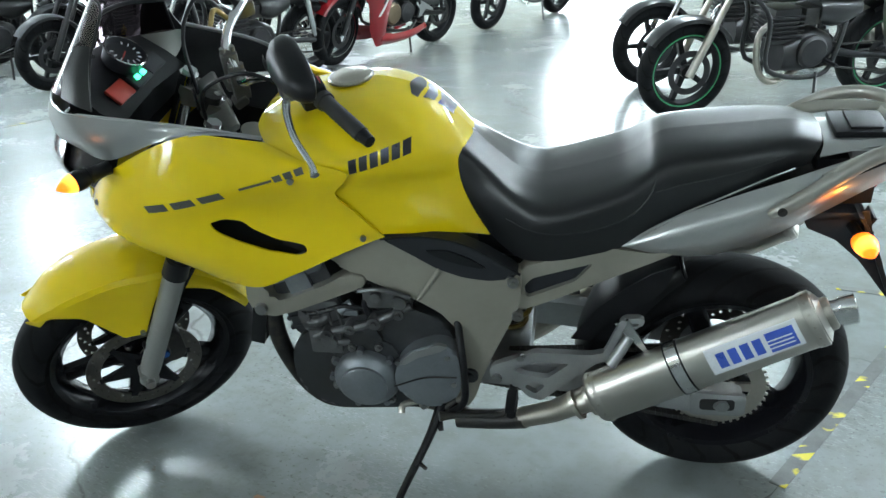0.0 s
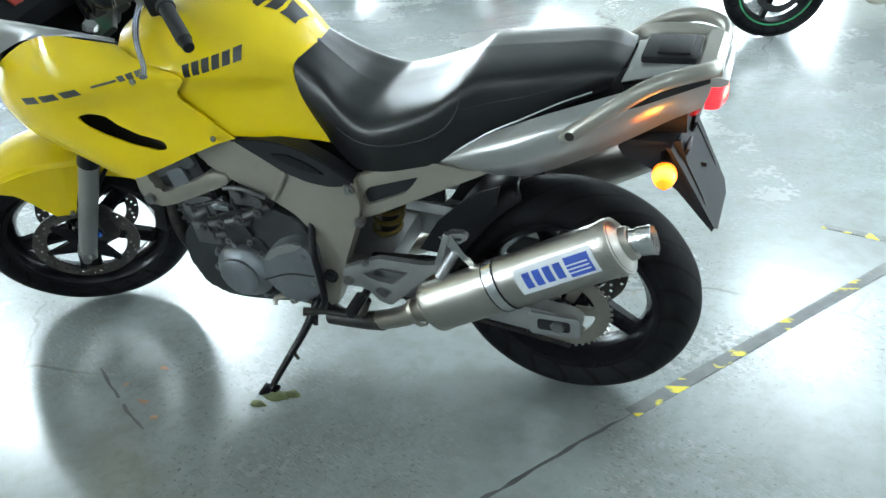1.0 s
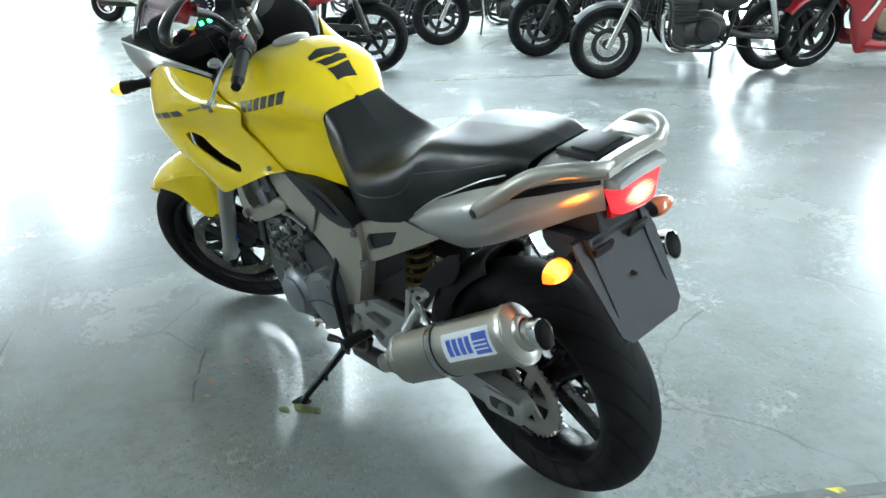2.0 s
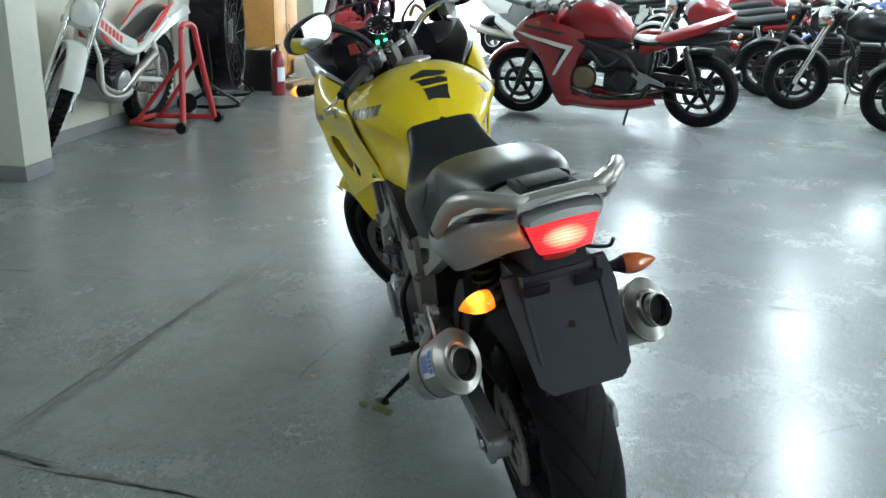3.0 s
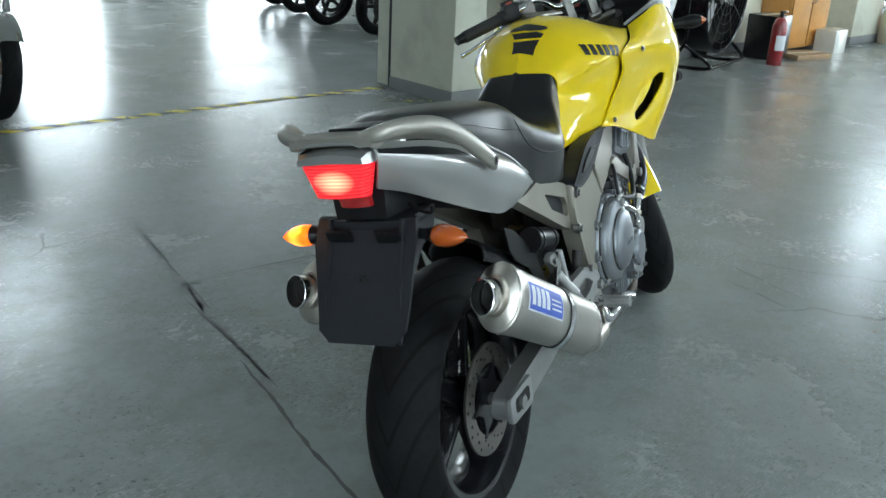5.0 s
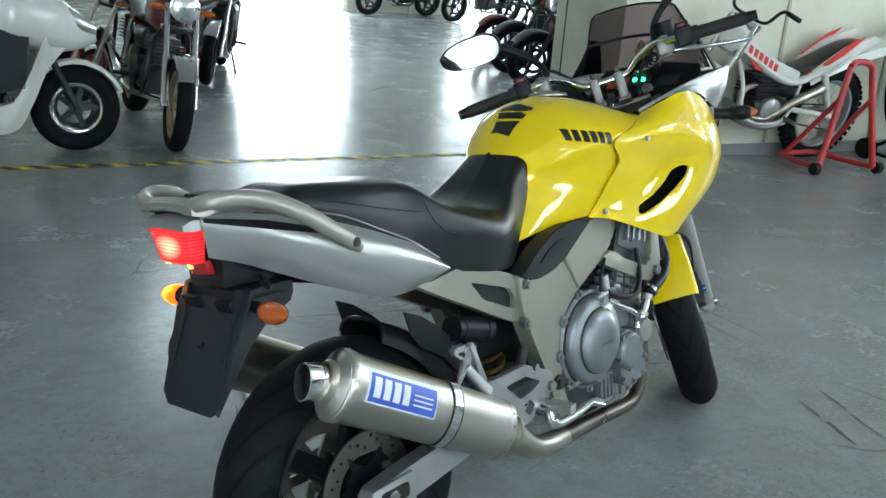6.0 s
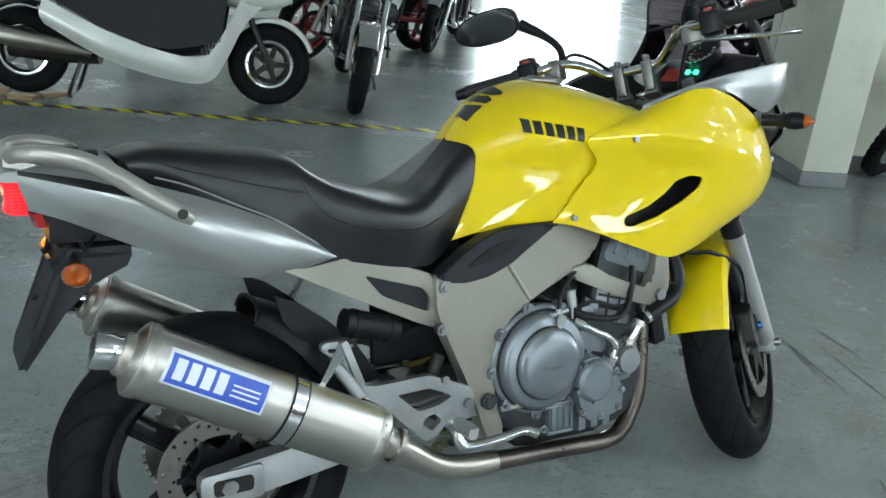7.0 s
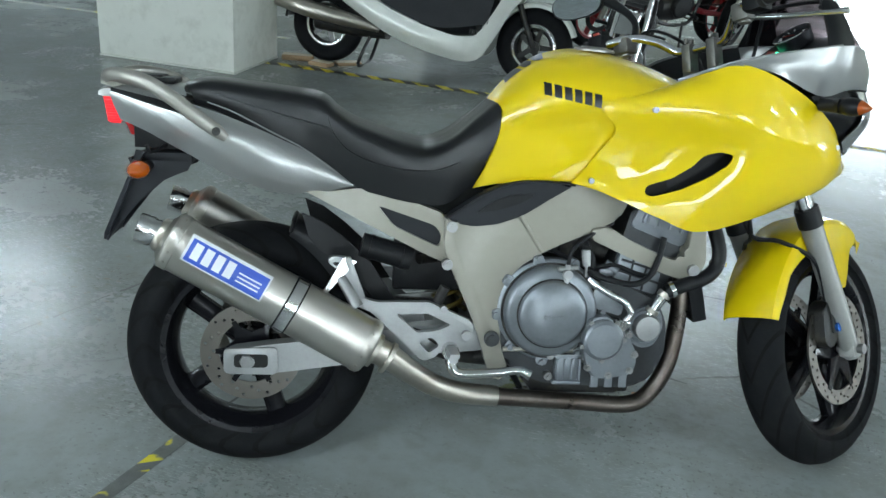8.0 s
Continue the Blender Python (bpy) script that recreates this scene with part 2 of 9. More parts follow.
YELLOW = material("yellow_paint", (0.84, 0.61, 0.004), 0.45, 0, 0.03, 3, coat=1.0, rough_vary=0.03, coat_rough=0.03)
YELLOW.node_tree.nodes["Principled BSDF"].inputs["Specular IOR Level"].default_value = 0.1
BLACK_SEAT = material("black_vinyl", (0.008, 0.0085, 0.010), 0.32, 0, 0.2, 8, bump=0.12, bump_scale=420, rough_vary=0.02)
BLACK_PLASTIC = material("black_plastic", (0.010, 0.0105, 0.012), 0.38, 0, 0.25, 10, bump=0.12, bump_scale=300)
GREY_PLASTIC = material("dark_grey_plastic", (0.020, 0.0215, 0.0255), 0.5, 0, 0.18, 6, bump=0.08, bump_scale=260)
GLOSS_BLACK = material("gloss_black_paint", (0.007, 0.007, 0.009), 0.2, 0, 0.2, 6, coat=0.08)
RUBBER = material("tyre_rubber", (0.009, 0.0095, 0.0108), 0.68, 0, 0.25, 9, bump=0.15, bump_scale=200, dirt=(0.045, 0.043, 0.038), dirt_amount=0.2)
for m in (GREY_PLASTIC, BLACK_PLASTIC, GLOSS_BLACK):
    m.node_tree.nodes["Principled BSDF"].inputs["Specular IOR Level"].default_value = 0.22
RUBBER.node_tree.nodes["Principled BSDF"].inputs["Specular IOR Level"].default_value = 0.08
BLACK_SEAT.node_tree.nodes["Principled BSDF"].inputs["Specular IOR Level"].default_value = 0.5
GRIP = material("grip_rubber", (0.02, 0.02, 0.02), 0.7, 0, 0.25, 30)
SILVER = material("silver_paint", (0.42, 0.425, 0.42), 0.30, 0.65, 0.03, 3, coat=0.6, rough_vary=0.02)
FRAME_PAINT = material("champagne_frame_paint", (0.285, 0.268, 0.225), 0.42, 0.3, 0.06, 5, coat=0.2, dirt=(0.2, 0.185, 0.155), dirt_amount=0.25, dirt_scale=9)
RAIL_PAINT = material("grab_rail_paint", (0.34, 0.325, 0.29), 0.34, 0.5, 0.05, 6, coat=0.3)
ALU = material("cast_aluminium", (0.36, 0.365, 0.365), 0.40, 0.75, 0.12, 12, dirt=(0.28, 0.27, 0.25), dirt_amount=0.3, dirt_scale=5)
# Case colour darkened so the gaps between the covers read as shaded.
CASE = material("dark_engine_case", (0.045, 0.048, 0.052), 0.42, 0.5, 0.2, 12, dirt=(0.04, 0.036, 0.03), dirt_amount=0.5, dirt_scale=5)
ENGINE = material("engine_grey", (0.225, 0.242, 0.265), 0.33, 0.6, 0.12, 12, dirt=(0.10, 0.095, 0.085), dirt_amount=0.3, dirt_scale=5)
DARK_METAL = material("dark_oily_metal", (0.022, 0.0215, 0.021), 0.5, 0.4, 0.4, 14, dirt=(0.1, 0.085, 0.06), dirt_amount=0.5, dirt_scale=18)
CHROME = material("chrome", (0.66, 0.66, 0.66), 0.15, 1.0, 0.04, 8)
STEEL = material("worn_steel", (0.45, 0.42, 0.37), 0.32, 0.95, 0.12, 9, dirt=(0.30, 0.23, 0.15), dirt_amount=0.3, dirt_scale=4)
PIPE = material("heat_stained_pipe", (0.125, 0.105, 0.092), 0.30, 0.9, 0.4, 7, dirt=(0.09, 0.06, 0.045), dirt_amount=0.6, dirt_scale=6)
TITAN = brushed("brushed_titanium", (0.52, 0.495, 0.455), 0.32, 0)
DISC = brushed("brake_disc_steel", (0.17, 0.158, 0.142), 0.38, 1)
BOLT = material("bolt_steel", (0.32, 0.32, 0.32), 0.34, 1, 0.1, 30)
RED_LENS = lit_lens("lit_red_lens", (-0.332, 0.004, 0.875), 0.075, (4.5, 1.2, 0.7), (0.62, 0.004, 0.022), (0.55, 0.01, 0.015), 0.04, 0.30, 0.006, 2.0)
RED_DIM = material("red_reflector", (0.45, 0.012, 0.015), 0.12, 0, 0.1, 40, coat=0.8)
AMBER = material("amber_lens", (0.46, 0.085, 0.004), 0.10, 0, 0.12, 60, coat=0.9)
GREEN_LED = glowing("green_led", (0.05, 1.0, 0.45), 4.0)
SMOKE = glassy("smoked_screen", (0.34, 0.27, 0.30), 0.02, 1.0)
MIRROR = material("mirror_glass", (0.55, 0.58, 0.60), 0.02, 1.0, 0.01, 2, rough_vary=0.0)
STICKER_BLUE = material("blue_sticker", (0.05, 0.11, 0.52), 0.3, 0, 0.12, 20)
STICKER_WHITE = material("white_sticker", (0.75, 0.77, 0.8), 0.3, 0, 0.05, 20)
DECAL_BLACK = material("black_decal", (0.02, 0.02, 0.018), 0.3, 0, 0.1, 20)
DECAL_GREY = material("grey_decal", (0.09, 0.09, 0.075), 0.3, 0, 0.1, 20)
RED_BADGE = material("red_plastic", (0.42, 0.05, 0.035), 0.35, 0, 0.1, 20)
BLUE_ANOD = material("blue_anodised", (0.05, 0.2, 0.65), 0.25, 0.8, 0.1, 20)
# Spring yellow taken down for the shade it sits in.
SPRING = material("shaded_yellow_spring", (0.11, 0.078, 0.010), 0.35, 0, 0.15, 20)
DARK_HOLE = material("unlit_inside", (0.01, 0.01, 0.01), 0.8, 0, 0.1, 5)
PAINT_WALL = material("cream_wall_paint", (0.70, 0.69, 0.58), 0.55, 0, 0.05, 0.9, bump=0.05, bump_scale=40, dirt=(0.42, 0.40, 0.33), dirt_amount=0.35, dirt_scale=2.2)
PILLAR_PAINT = material("scuffed_pillar_paint", (0.66, 0.665, 0.56), 0.5, 0, 0.06, 1.5, bump=0.06, bump_scale=50, dirt=(0.36, 0.35, 0.29), dirt_amount=0.4, dirt_scale=3.5)
WHITE_BLOCK = material("white_scuffed_paint", (0.78, 0.79, 0.73), 0.5, 0, 0.05, 1.5, dirt=(0.4, 0.4, 0.34), dirt_amount=0.45, dirt_scale=5)
SKIRT = material("grey_skirting_paint", (0.23, 0.235, 0.24), 0.5, 0, 0.1, 5)
# Ceiling is out of view; paleness chosen for what the floor reflects.
CEIL = material("ceiling_plaster", (0.62, 0.63, 0.62), 0.8, 0, 0.06, 0.8)
FLOOR = floor_material()
TAPE = hazard("worn_hazard_tape", 0.56, 0.085, (0.10, 0.105, 0.10))
TAPE_FRESH = hazard("hazard_tape", 0.42, 0.17)
TAPE_PALE = hazard("whitened_hazard_tape", 0.60, 0.17, (0.52, 0.53, 0.49))
JOINT = material("floor_joint_filler", (0.055, 0.057, 0.055), 0.5, 0, 0.3, 5)


# ------------------------------------------------------------------ mesh helpers
def smooth_angle(me, degrees=40):
    for p in me.polygons:
        p.use_smooth = True
    me.set_sharp_from_angle(angle=radians(degrees))


def part(name, bm, mat, parent=None, label="", xf=None, sharp=40, bevel=0.0):
    """One mesh object from a bmesh; a child of parent, in the parent's own axes."""
    if xf is not None:
        bm.transform(xf)
    bmesh.ops.recalc_face_normals(bm, faces=bm.faces)
    me = bpy.data.meshes.new(name)
    bm.to_mesh(me)
    bm.free()
    me.materials.append(mat)
    smooth_angle(me, sharp)
    ob = new(name, me)
    if parent is not None:
        ob.parent = parent
    if bevel:
        b = ob.modifiers.new("bevel", "BEVEL")
        b.width, b.segments, b.limit_method, b.angle_limit = bevel, 2, "ANGLE", radians(40)
    if label:
        tagged(ob, label)
    return ob


def thing(name, label, category, m=None, group="", kind=""):
    ob = new(name)
    ob.empty_display_size = 0.1
    if m is not None:
        ob.matrix_basis = m
    return tagged(ob, label, category, group, kind)


def join(*bms):
    a = bms[0]
    for b in bms[1:]:
        me = bpy.data.meshes.new("tmp")
        b.to_mesh(me)
        b.free()
        a.from_mesh(me)
        bpy.data.meshes.remove(me)
    return a


def at(bm, m):
    bm.transform(m)
    return bm


def loft(rings, closed=True, caps=True):
    bm = bmesh.new()
    rows = [[bm.verts.new(p) for p in r] for r in rings]
    k = len(rows[0])
    for a, b in zip(rows, rows[1:]):
        for i in range(k if closed else k - 1):
            j = (i + 1) % k
            bm.faces.new((a[i], a[j], b[j], b[i]))
    if caps and closed:
        bm.faces.new(rows[0][::-1]), bm.faces.new(rows[-1])
    return bm


def spline(pts, n):
    """n points along a Catmull-Rom curve through pts."""
    p = np.array(pts, float)
    if len(p) == 2:
        return [tuple(p[0] + (p[1] - p[0]) * i / (n - 1)) for i in range(n)]
    q = np.vstack([2 * p[0] - p[1], p, 2 * p[-1] - p[-2]])
    out = []
    for i in range(n):
        s = (len(p) - 1) * i / (n - 1)
        k = min(int(s), len(p) - 2)
        t = s - k
        a, b, c, d = q[k : k + 4]
        out.append(tuple(0.5 * (2 * b + (c - a) * t + (2 * a - 5 * b + 4 * c - d) * t * t + (3 * b - a - 3 * c + d) * t**3)))
    return out


def tube(pts, radius, seg=10, n=0, flat=1.0, caps=True):
    """A round (or flattened) bar swept along pts; radius may be a list."""
    p = [Vector(v) for v in (spline(pts, n) if n else pts)]
    rad = list(radius) if isinstance(radius, (list, tuple)) else [radius]
    rings, up = [], None
    for i, v in enumerate(p):
        d = (p[min(i + 1, len(p) - 1)] - p[max(i - 1, 0)]).normalized()
        if up is None:
            up = d.cross(Vector((0, 1, 0)) if abs(d.y) < 0.8 else Vector((0, 0, 1))).normalized()
        up = (up - d * up.dot(d)).normalized()
        side = d.cross(up)
        r = np.interp(i / max(1, len(p) - 1), np.linspace(0, 1, len(rad)), rad) if len(rad) > 1 else rad[0]
        rings.append([v + up * math.cos(a) * r + side * math.sin(a) * r * flat for a in (2 * math.pi * k / seg for k in range(seg))])
    return loft(rings, True, caps)


def lathe(profile, seg=48, center=(0, 0, 0), closed=False):
    """A turned body about the y axis: profile of (radius, y)."""
    rings = [[(r * math.cos(a) + center[0], y + center[1], r * math.sin(a) + center[2]) for a in (2 * math.pi * k / seg for k in range(seg))] for r, y in profile]
    if closed:
        rings.append(rings[0])
    bm = loft(rings, True, not closed)
    if closed:
        bmesh.ops.remove_doubles(bm, verts=bm.verts, dist=1e-5)
    return bm


def cylinder(r, a, b, seg=20):
    return tube([a, b], r, seg)


def box(x0, x1, y0, y1, z0, z1, bevel=0.0):
    bm = bmesh.new()
    bmesh.ops.create_cube(bm, size=1.0, matrix=Matrix.Translation(((x0 + x1) / 2, (y0 + y1) / 2, (z0 + z1) / 2)) @ Matrix.Diagonal((x1 - x0, y1 - y0, z1 - z0, 1)))
    if bevel:
        bmesh.ops.bevel(bm, geom=bm.edges[:], offset=bevel, segments=2, affect="EDGES", profile=0.6)
    return bm


def plate(outline, y0, y1, bevel=0.004):
    """An outline of (x, z) given depth from y0 to y1, with rounded edges."""
    bm = bmesh.new()
    a, b = [bm.verts.new((x, y0, z)) for x, z in outline], [bm.verts.new((x, y1, z)) for x, z in outline]
    k = len(outline)
    bm.faces.new(a), bm.faces.new(b[::-1])
    for i in range(k):
        bm.faces.new((a[i], b[i], b[(i + 1) % k], a[(i + 1) % k]))
    if bevel:
        rim = [e for e in bm.edges if abs(e.verts[0].co.y - e.verts[1].co.y) < 1e-6]
        bmesh.ops.bevel(bm, geom=rim, offset=bevel, segments=2, affect="EDGES", profile=0.6)
    return bm


def round_outline(pts, r=0.01, n=4):
    """Rounds the corners of a closed outline."""
    out, k = [], len(pts)
    for i in range(k):
        p, a, b = (Vector(pts[j % k]) for j in (i, i - 1, i + 1))
        da, db = (a - p), (b - p)
        ra, rb = min(r, da.length * 0.45), min(r, db.length * 0.45)
        s, e = p + da.normalized() * ra, p + db.normalized() * rb
        for q in range(n + 1):
            t = q / n
            out.append(tuple(s * (1 - t) ** 2 + p * 2 * t * (1 - t) + e * t * t))
    return out


def skin(rails, nu=40, nv=6, thick=0.004, relax=0):
    """A panel through rails (curves, each a list of (x, y, z) points); nv steps between neighbours; relax evens out its waves."""
    rows = [spline(r, nu) for r in rails]
    cols = [spline([r[i] for r in rows], (len(rows) - 1) * nv + 1) for i in range(nu)]
    bm = loft(cols, False, False)
    bmesh.ops.remove_doubles(bm, verts=bm.verts, dist=1e-5)
    inner = [v for v in bm.verts if not v.is_boundary]
    for _ in range(relax):
        bmesh.ops.smooth_vert(bm, verts=inner, factor=0.5, use_axis_x=True, use_axis_y=True, use_axis_z=True)
    if thick:
        bmesh.ops.recalc_face_normals(bm, faces=bm.faces)
        bmesh.ops.solidify(bm, geom=bm.faces[:], thickness=thick)
    return bm


def mirrored(bm):
    """The same body on the other side of the bike."""
    c = bm.copy()
    c.transform(Matrix.Diagonal((1, -1, 1, 1)))
    bmesh.ops.reverse_faces(c, faces=c.faces)
    return c


def both(name, bm, mat, parent, label="", xf=None, sharp=40):
    """A left part and its mirror image on the right."""
    r = mirrored(bm)
    return part(name, bm, mat, parent, label, xf, sharp), part(name, r, mat, parent, label, xf, sharp)


def carve(ob, cutter):
    """Cuts a shape out of a part for good."""
    me = bpy.data.meshes.new("cutter")
    bmesh.ops.recalc_face_normals(cutter, faces=cutter.faces)
    cutter.to_mesh(me)
    cutter.free()
    tool = new("cutter", me)
    bpy.context.view_layer.update()
    tool.matrix_world = ob.matrix_world
    mod = ob.modifiers.new("cut", "BOOLEAN")
    mod.operation, mod.object, mod.solver = "DIFFERENCE", tool, "EXACT"
    bpy.context.view_layer.update()
    done = bpy.data.meshes.new_from_object(ob.evaluated_get(bpy.context.evaluated_depsgraph_get()))
    ob.modifiers.clear()
    ob.data = done
    smooth_angle(done, 40)
    bpy.data.objects.remove(tool)


def wrapped(outline, target, axis, sign, lift=0.0012, step=0.012):
    """A thin film with the given outline laid on the surface of target, seen along axis (1: from the side, 2: from above)."""
    tree = bvh_of(target)
    bm = bmesh.new()
    bm.faces.new([bm.verts.new((a, b, 0)) for a, b in outline])
    lo = [min(v.co[i] for v in bm.verts) for i in (0, 1)]
    hi = [max(v.co[i] for v in bm.verts) for i in (0, 1)]
    for i in (0, 1):
        c = lo[i] + step
        while c < hi[i]:
            no = Vector((1, 0, 0)) if i == 0 else Vector((0, 1, 0))
            bmesh.ops.bisect_plane(bm, geom=bm.verts[:] + bm.edges[:] + bm.faces[:], plane_co=no * c, plane_no=no)
            c += step
    for v in list(bm.verts):
        a, b = v.co.x, v.co.y
        start = Vector((a, sign * 2.0, b)) if axis == 1 else Vector((a, b, 3.0))
        way = Vector((0, -sign, 0)) if axis == 1 else Vector((0, 0, -1))
        hit, no, _, _ = tree.ray_cast(start, way)
        if hit is None:
            hit, no, _, _ = tree.find_nearest(start + way * 1.8)
        v.co = hit + (no if no.dot(way) < 0 else -no) * lift
    return bm


def wrapped_line(pts, target, side):
    """Points (x, z) laid on the flank of target as seen from one side."""
    tree, out = bvh_of(target), []
    for x, z in pts:
        hit, no, _, _ = tree.ray_cast(Vector((x, side * 2.0, z)), Vector((0, -side, 0)))
        if hit is not None:
            out.append(tuple(hit))
    return out


def bvh_of(ob):
    return BVHTree.FromPolygons([v.co for v in ob.data.vertices], [p.vertices[:] for p in ob.data.polygons])


def ring_of(bm_maker, count, y=0.0, phase=0.0):
    """Copies of a body turned about the y axis."""
    out = None
    for i in range(count):
        b = at(bm_maker(), Matrix.Rotation(2 * math.pi * i / count + phase, 4, "Y"))
        out = b if out is None else join(out, b)
    return out


def repeat(ob, places):
    """Further objects on the mesh of ob, placed by matrices in the same parent."""
    for m in places:
        c = new(ob.name.split(".")[0], ob.data)
        c.parent, c.matrix_basis = ob.parent, m
    return ob


def turned(count, phase=0.0, axis="Y", center=(0, 0, 0)):
    """Matrices that turn a piece to the other places of a ring."""
    c = Matrix.Translation(center)
    return [c @ Matrix.Rotation(2 * math.pi * i / count + phase, 4, axis) @ c.inverted() for i in range(1, count)]

# ------------------------------------------------------------------ the hall
def setting(name, bm, mat, label, category, m=None, sharp=40, kind="structure"):
    ob = part(name, bm, mat, None, "", None, sharp)
    ob.matrix_basis = GRID if m is None else m
    return tagged(ob, label, category, kind=kind)


floor = setting("floor", box(U_BACK - 1, U_END + 1, V_NEAR - 1, V_FAR + 1, -0.3, 0), FLOOR, "grey-green sealed concrete floor, glossy and scuffed", "floor")
setting("ceiling", box(U_BACK - 1, U_END + 1, V_NEAR - 1, V_FAR + 1, CEILING_H, CEILING_H + 0.3), CEIL, "unseen ceiling, its pale tone set for the floor's sheen", "ceiling")


def wall_with_openings(name, a0, a1, cuts, along_u, at_pos, thick, mat, label):
    """A wall of piers, sills and lintels round rectangular openings: (middle, width, sill, head)."""
    bms, edge = [], a0
    for c, w, z0, z1 in sorted(cuts):
        bms.append((edge, c - w / 2, 0, CEILING_H))
        if z0 > 0:
            bms.append((c - w / 2, c + w / 2, 0, z0))
        bms.append((c - w / 2, c + w / 2, z1, CEILING_H))
        edge = c + w / 2
    bms.append((edge, a1, 0, CEILING_H))
    bm = join(*[box(a, b, at_pos, at_pos + thick, p, q) if along_u else box(at_pos, at_pos + thick, a, b, p, q) for a, b, p, q in bms])
    return setting(name, bm, mat, label, "wall")


wall_with_openings("wall_north", U_BACK, U_END, [(u, 2.6, 0, 2.75) for u, _, _ in DOORS], True, V_FAR + 0.1, 0.25, PAINT_WALL, "cream-painted outer wall with open doorways")
# Unseen wall, stood close so its windows light the floor more.
wall_with_openings("wall_south", U_BACK, U_END, WINDOWS, True, V_NEAR - 0.35, 0.25, PAINT_WALL, "unseen cream outer wall with inferred and added windows")
wall_with_openings("wall_east", V_NEAR - 0.1, V_FAR + 0.1, [(v, w, 0, 3.05) for v, w in GATES], False, U_END + 0.1, 0.25, PAINT_WALL, "cream-painted end wall with a wide gate opening")
# Unseen wall, set far back and grey so it bounces little light.
setting("wall_west", box(U_BACK - 0.25, U_BACK, V_NEAR - 0.1, V_FAR + 0.1, 0, CEILING_H), material("grey_end_wall", (0.24, 0.245, 0.235), 0.6, 0, 0.08, 1.0), "unseen end wall, grey to limit bounced light", "wall")
SKYGLOW = glowing("overcast_sky_glow", (0.86, 0.95, 1.0), 2.5)
setting("backdrop", join(box(U_BACK, U_END, V_FAR + 3, V_FAR + 3.1, -0.3, 5), box(U_BACK, U_END, V_NEAR - 3.1, V_NEAR - 3, -0.3, 5), box(U_END + 3, U_END + 3.1, V_NEAR, V_FAR, -0.3, 5)), SKYGLOW, "bright overcast daylight outside", "sky")

# ceiling fixtures
TUBE_GLASS = glowing("tube_glass", (0.9, 1, 0.985), 6.0)
FIXTURE = material("white_fixture", (0.8, 0.8, 0.8), 0.4)
for u, v in TUBES:
    f = thing("ceiling_light", "white fluorescent batten hung from the ceiling on rods", "ceiling light", GRID @ pose(u, v, LAMP_H + 0.14), "ceiling lights")
    part("fixture_body", box(-0.65, 0.65, -0.07, 0.07, -0.07, 0, 0.01), FIXTURE, f)
    for x in (-0.5, 0.5):
        part("rod", tube([(x, 0, -0.01), (x, 0, CEILING_H - LAMP_H - 0.14)], 0.005, 6), FIXTURE, f)
    part("tube", tube([(-0.6, 0, -0.095), (0.6, 0, -0.095)], 0.014, 12), TUBE_GLASS, f, "glowing fluorescent tube")


# pillars
def pillar(name, u0, u1, v0, v1, mat, label, skirt=0.09):
    p = thing(name, label, "pillar", GRID, kind="structure")
    part("shaft", box(u0, u1, v0, v1, skirt, CEILING_H, 0.012), mat, p)
    part("skirting", box(u0 - 0.004, u1 + 0.004, v0 - 0.004, v1 + 0.004, 0, skirt, 0.006), SKIRT if skirt > 0.05 else mat, p, "grey painted skirting band")
    return p


P1 = pillar("pillar", 2.96, 3.25, 3.34, 4.02, PILLAR_PAINT, "cream concrete pillar, scuffed, grey painted foot")
part("drain_pipe", tube([(3.02, 4.065, 0), (3.02, 4.065, CEILING_H)], 0.034, 14), GREY_PLASTIC, P1, "dark vertical drain pipe")
setting("wall_pier", box(3.02, 3.25, 4.115, 4.25, 0, CEILING_H, 0.01), PILLAR_PAINT, "narrow cream pier beside the drain pipe", "pier")
pillar("pillar", -3.10, -2.06, 3.62, 4.25, WHITE_BLOCK, "wide white scuffed pillar beside the taped bay", 0.012)
pillar("pillar", 9.15, 9.85, 3.45, 4.05, PILLAR_PAINT, "cream pillar at the end of the side wall")

# the side wall behind the trials bike
setting("wall_side", box(3.25, 9.15, 3.80, 3.98, 0.09, CEILING_H), PAINT_WALL, "cream plaster wall with panel seams", "wall")
setting("baseboard", box(3.25, 9.15, 3.785, 3.985, 0, 0.09), SKIRT, "dark grey skirting along the side wall", "baseboard")
setting("trim", join(*[box(u, u + 0.025, 3.785, 3.80, 0.09, CEILING_H) for u in (4.78, 5.95)]), material("seam_strip", (0.45, 0.43, 0.34), 0.5), "cover strips over the wall panel seams", "trim")


# floor markings and joints: strips lying on the floor
def strip(name, a, b, width, mat, label, z=0.0015):
    d = Vector(b) - Vector(a)
    m = Matrix.Translation((*a, 0)) @ Matrix.Rotation(math.atan2(d.y, d.x), 4, "Z")
    ob = part(name, box(0, d.length, -width / 2, width / 2, 0.0002, z), mat)
    ob.matrix_basis = m
    return tagged(ob, label, "floor marking", kind="structure")


def uv(u, v):
    p = GRID @ Vector((u, v, 0))
    return p.x, p.y


strip("floor_tape", uv(-2.05, 4.08), uv(2.94, 4.08), 0.075, TAPE_FRESH, "black and yellow hazard tape along the bay edge")
strip("floor_tape", uv(-10.5, 4.95), uv(-2.3, 4.95), 0.06, TAPE_PALE, "worn, whitened hazard tape past the white pillar")
strip("floor_tape", (-0.16, 0.12), (-1.55, -2.10), 0.042, TAPE, "worn hazard tape, mostly rubbed away")
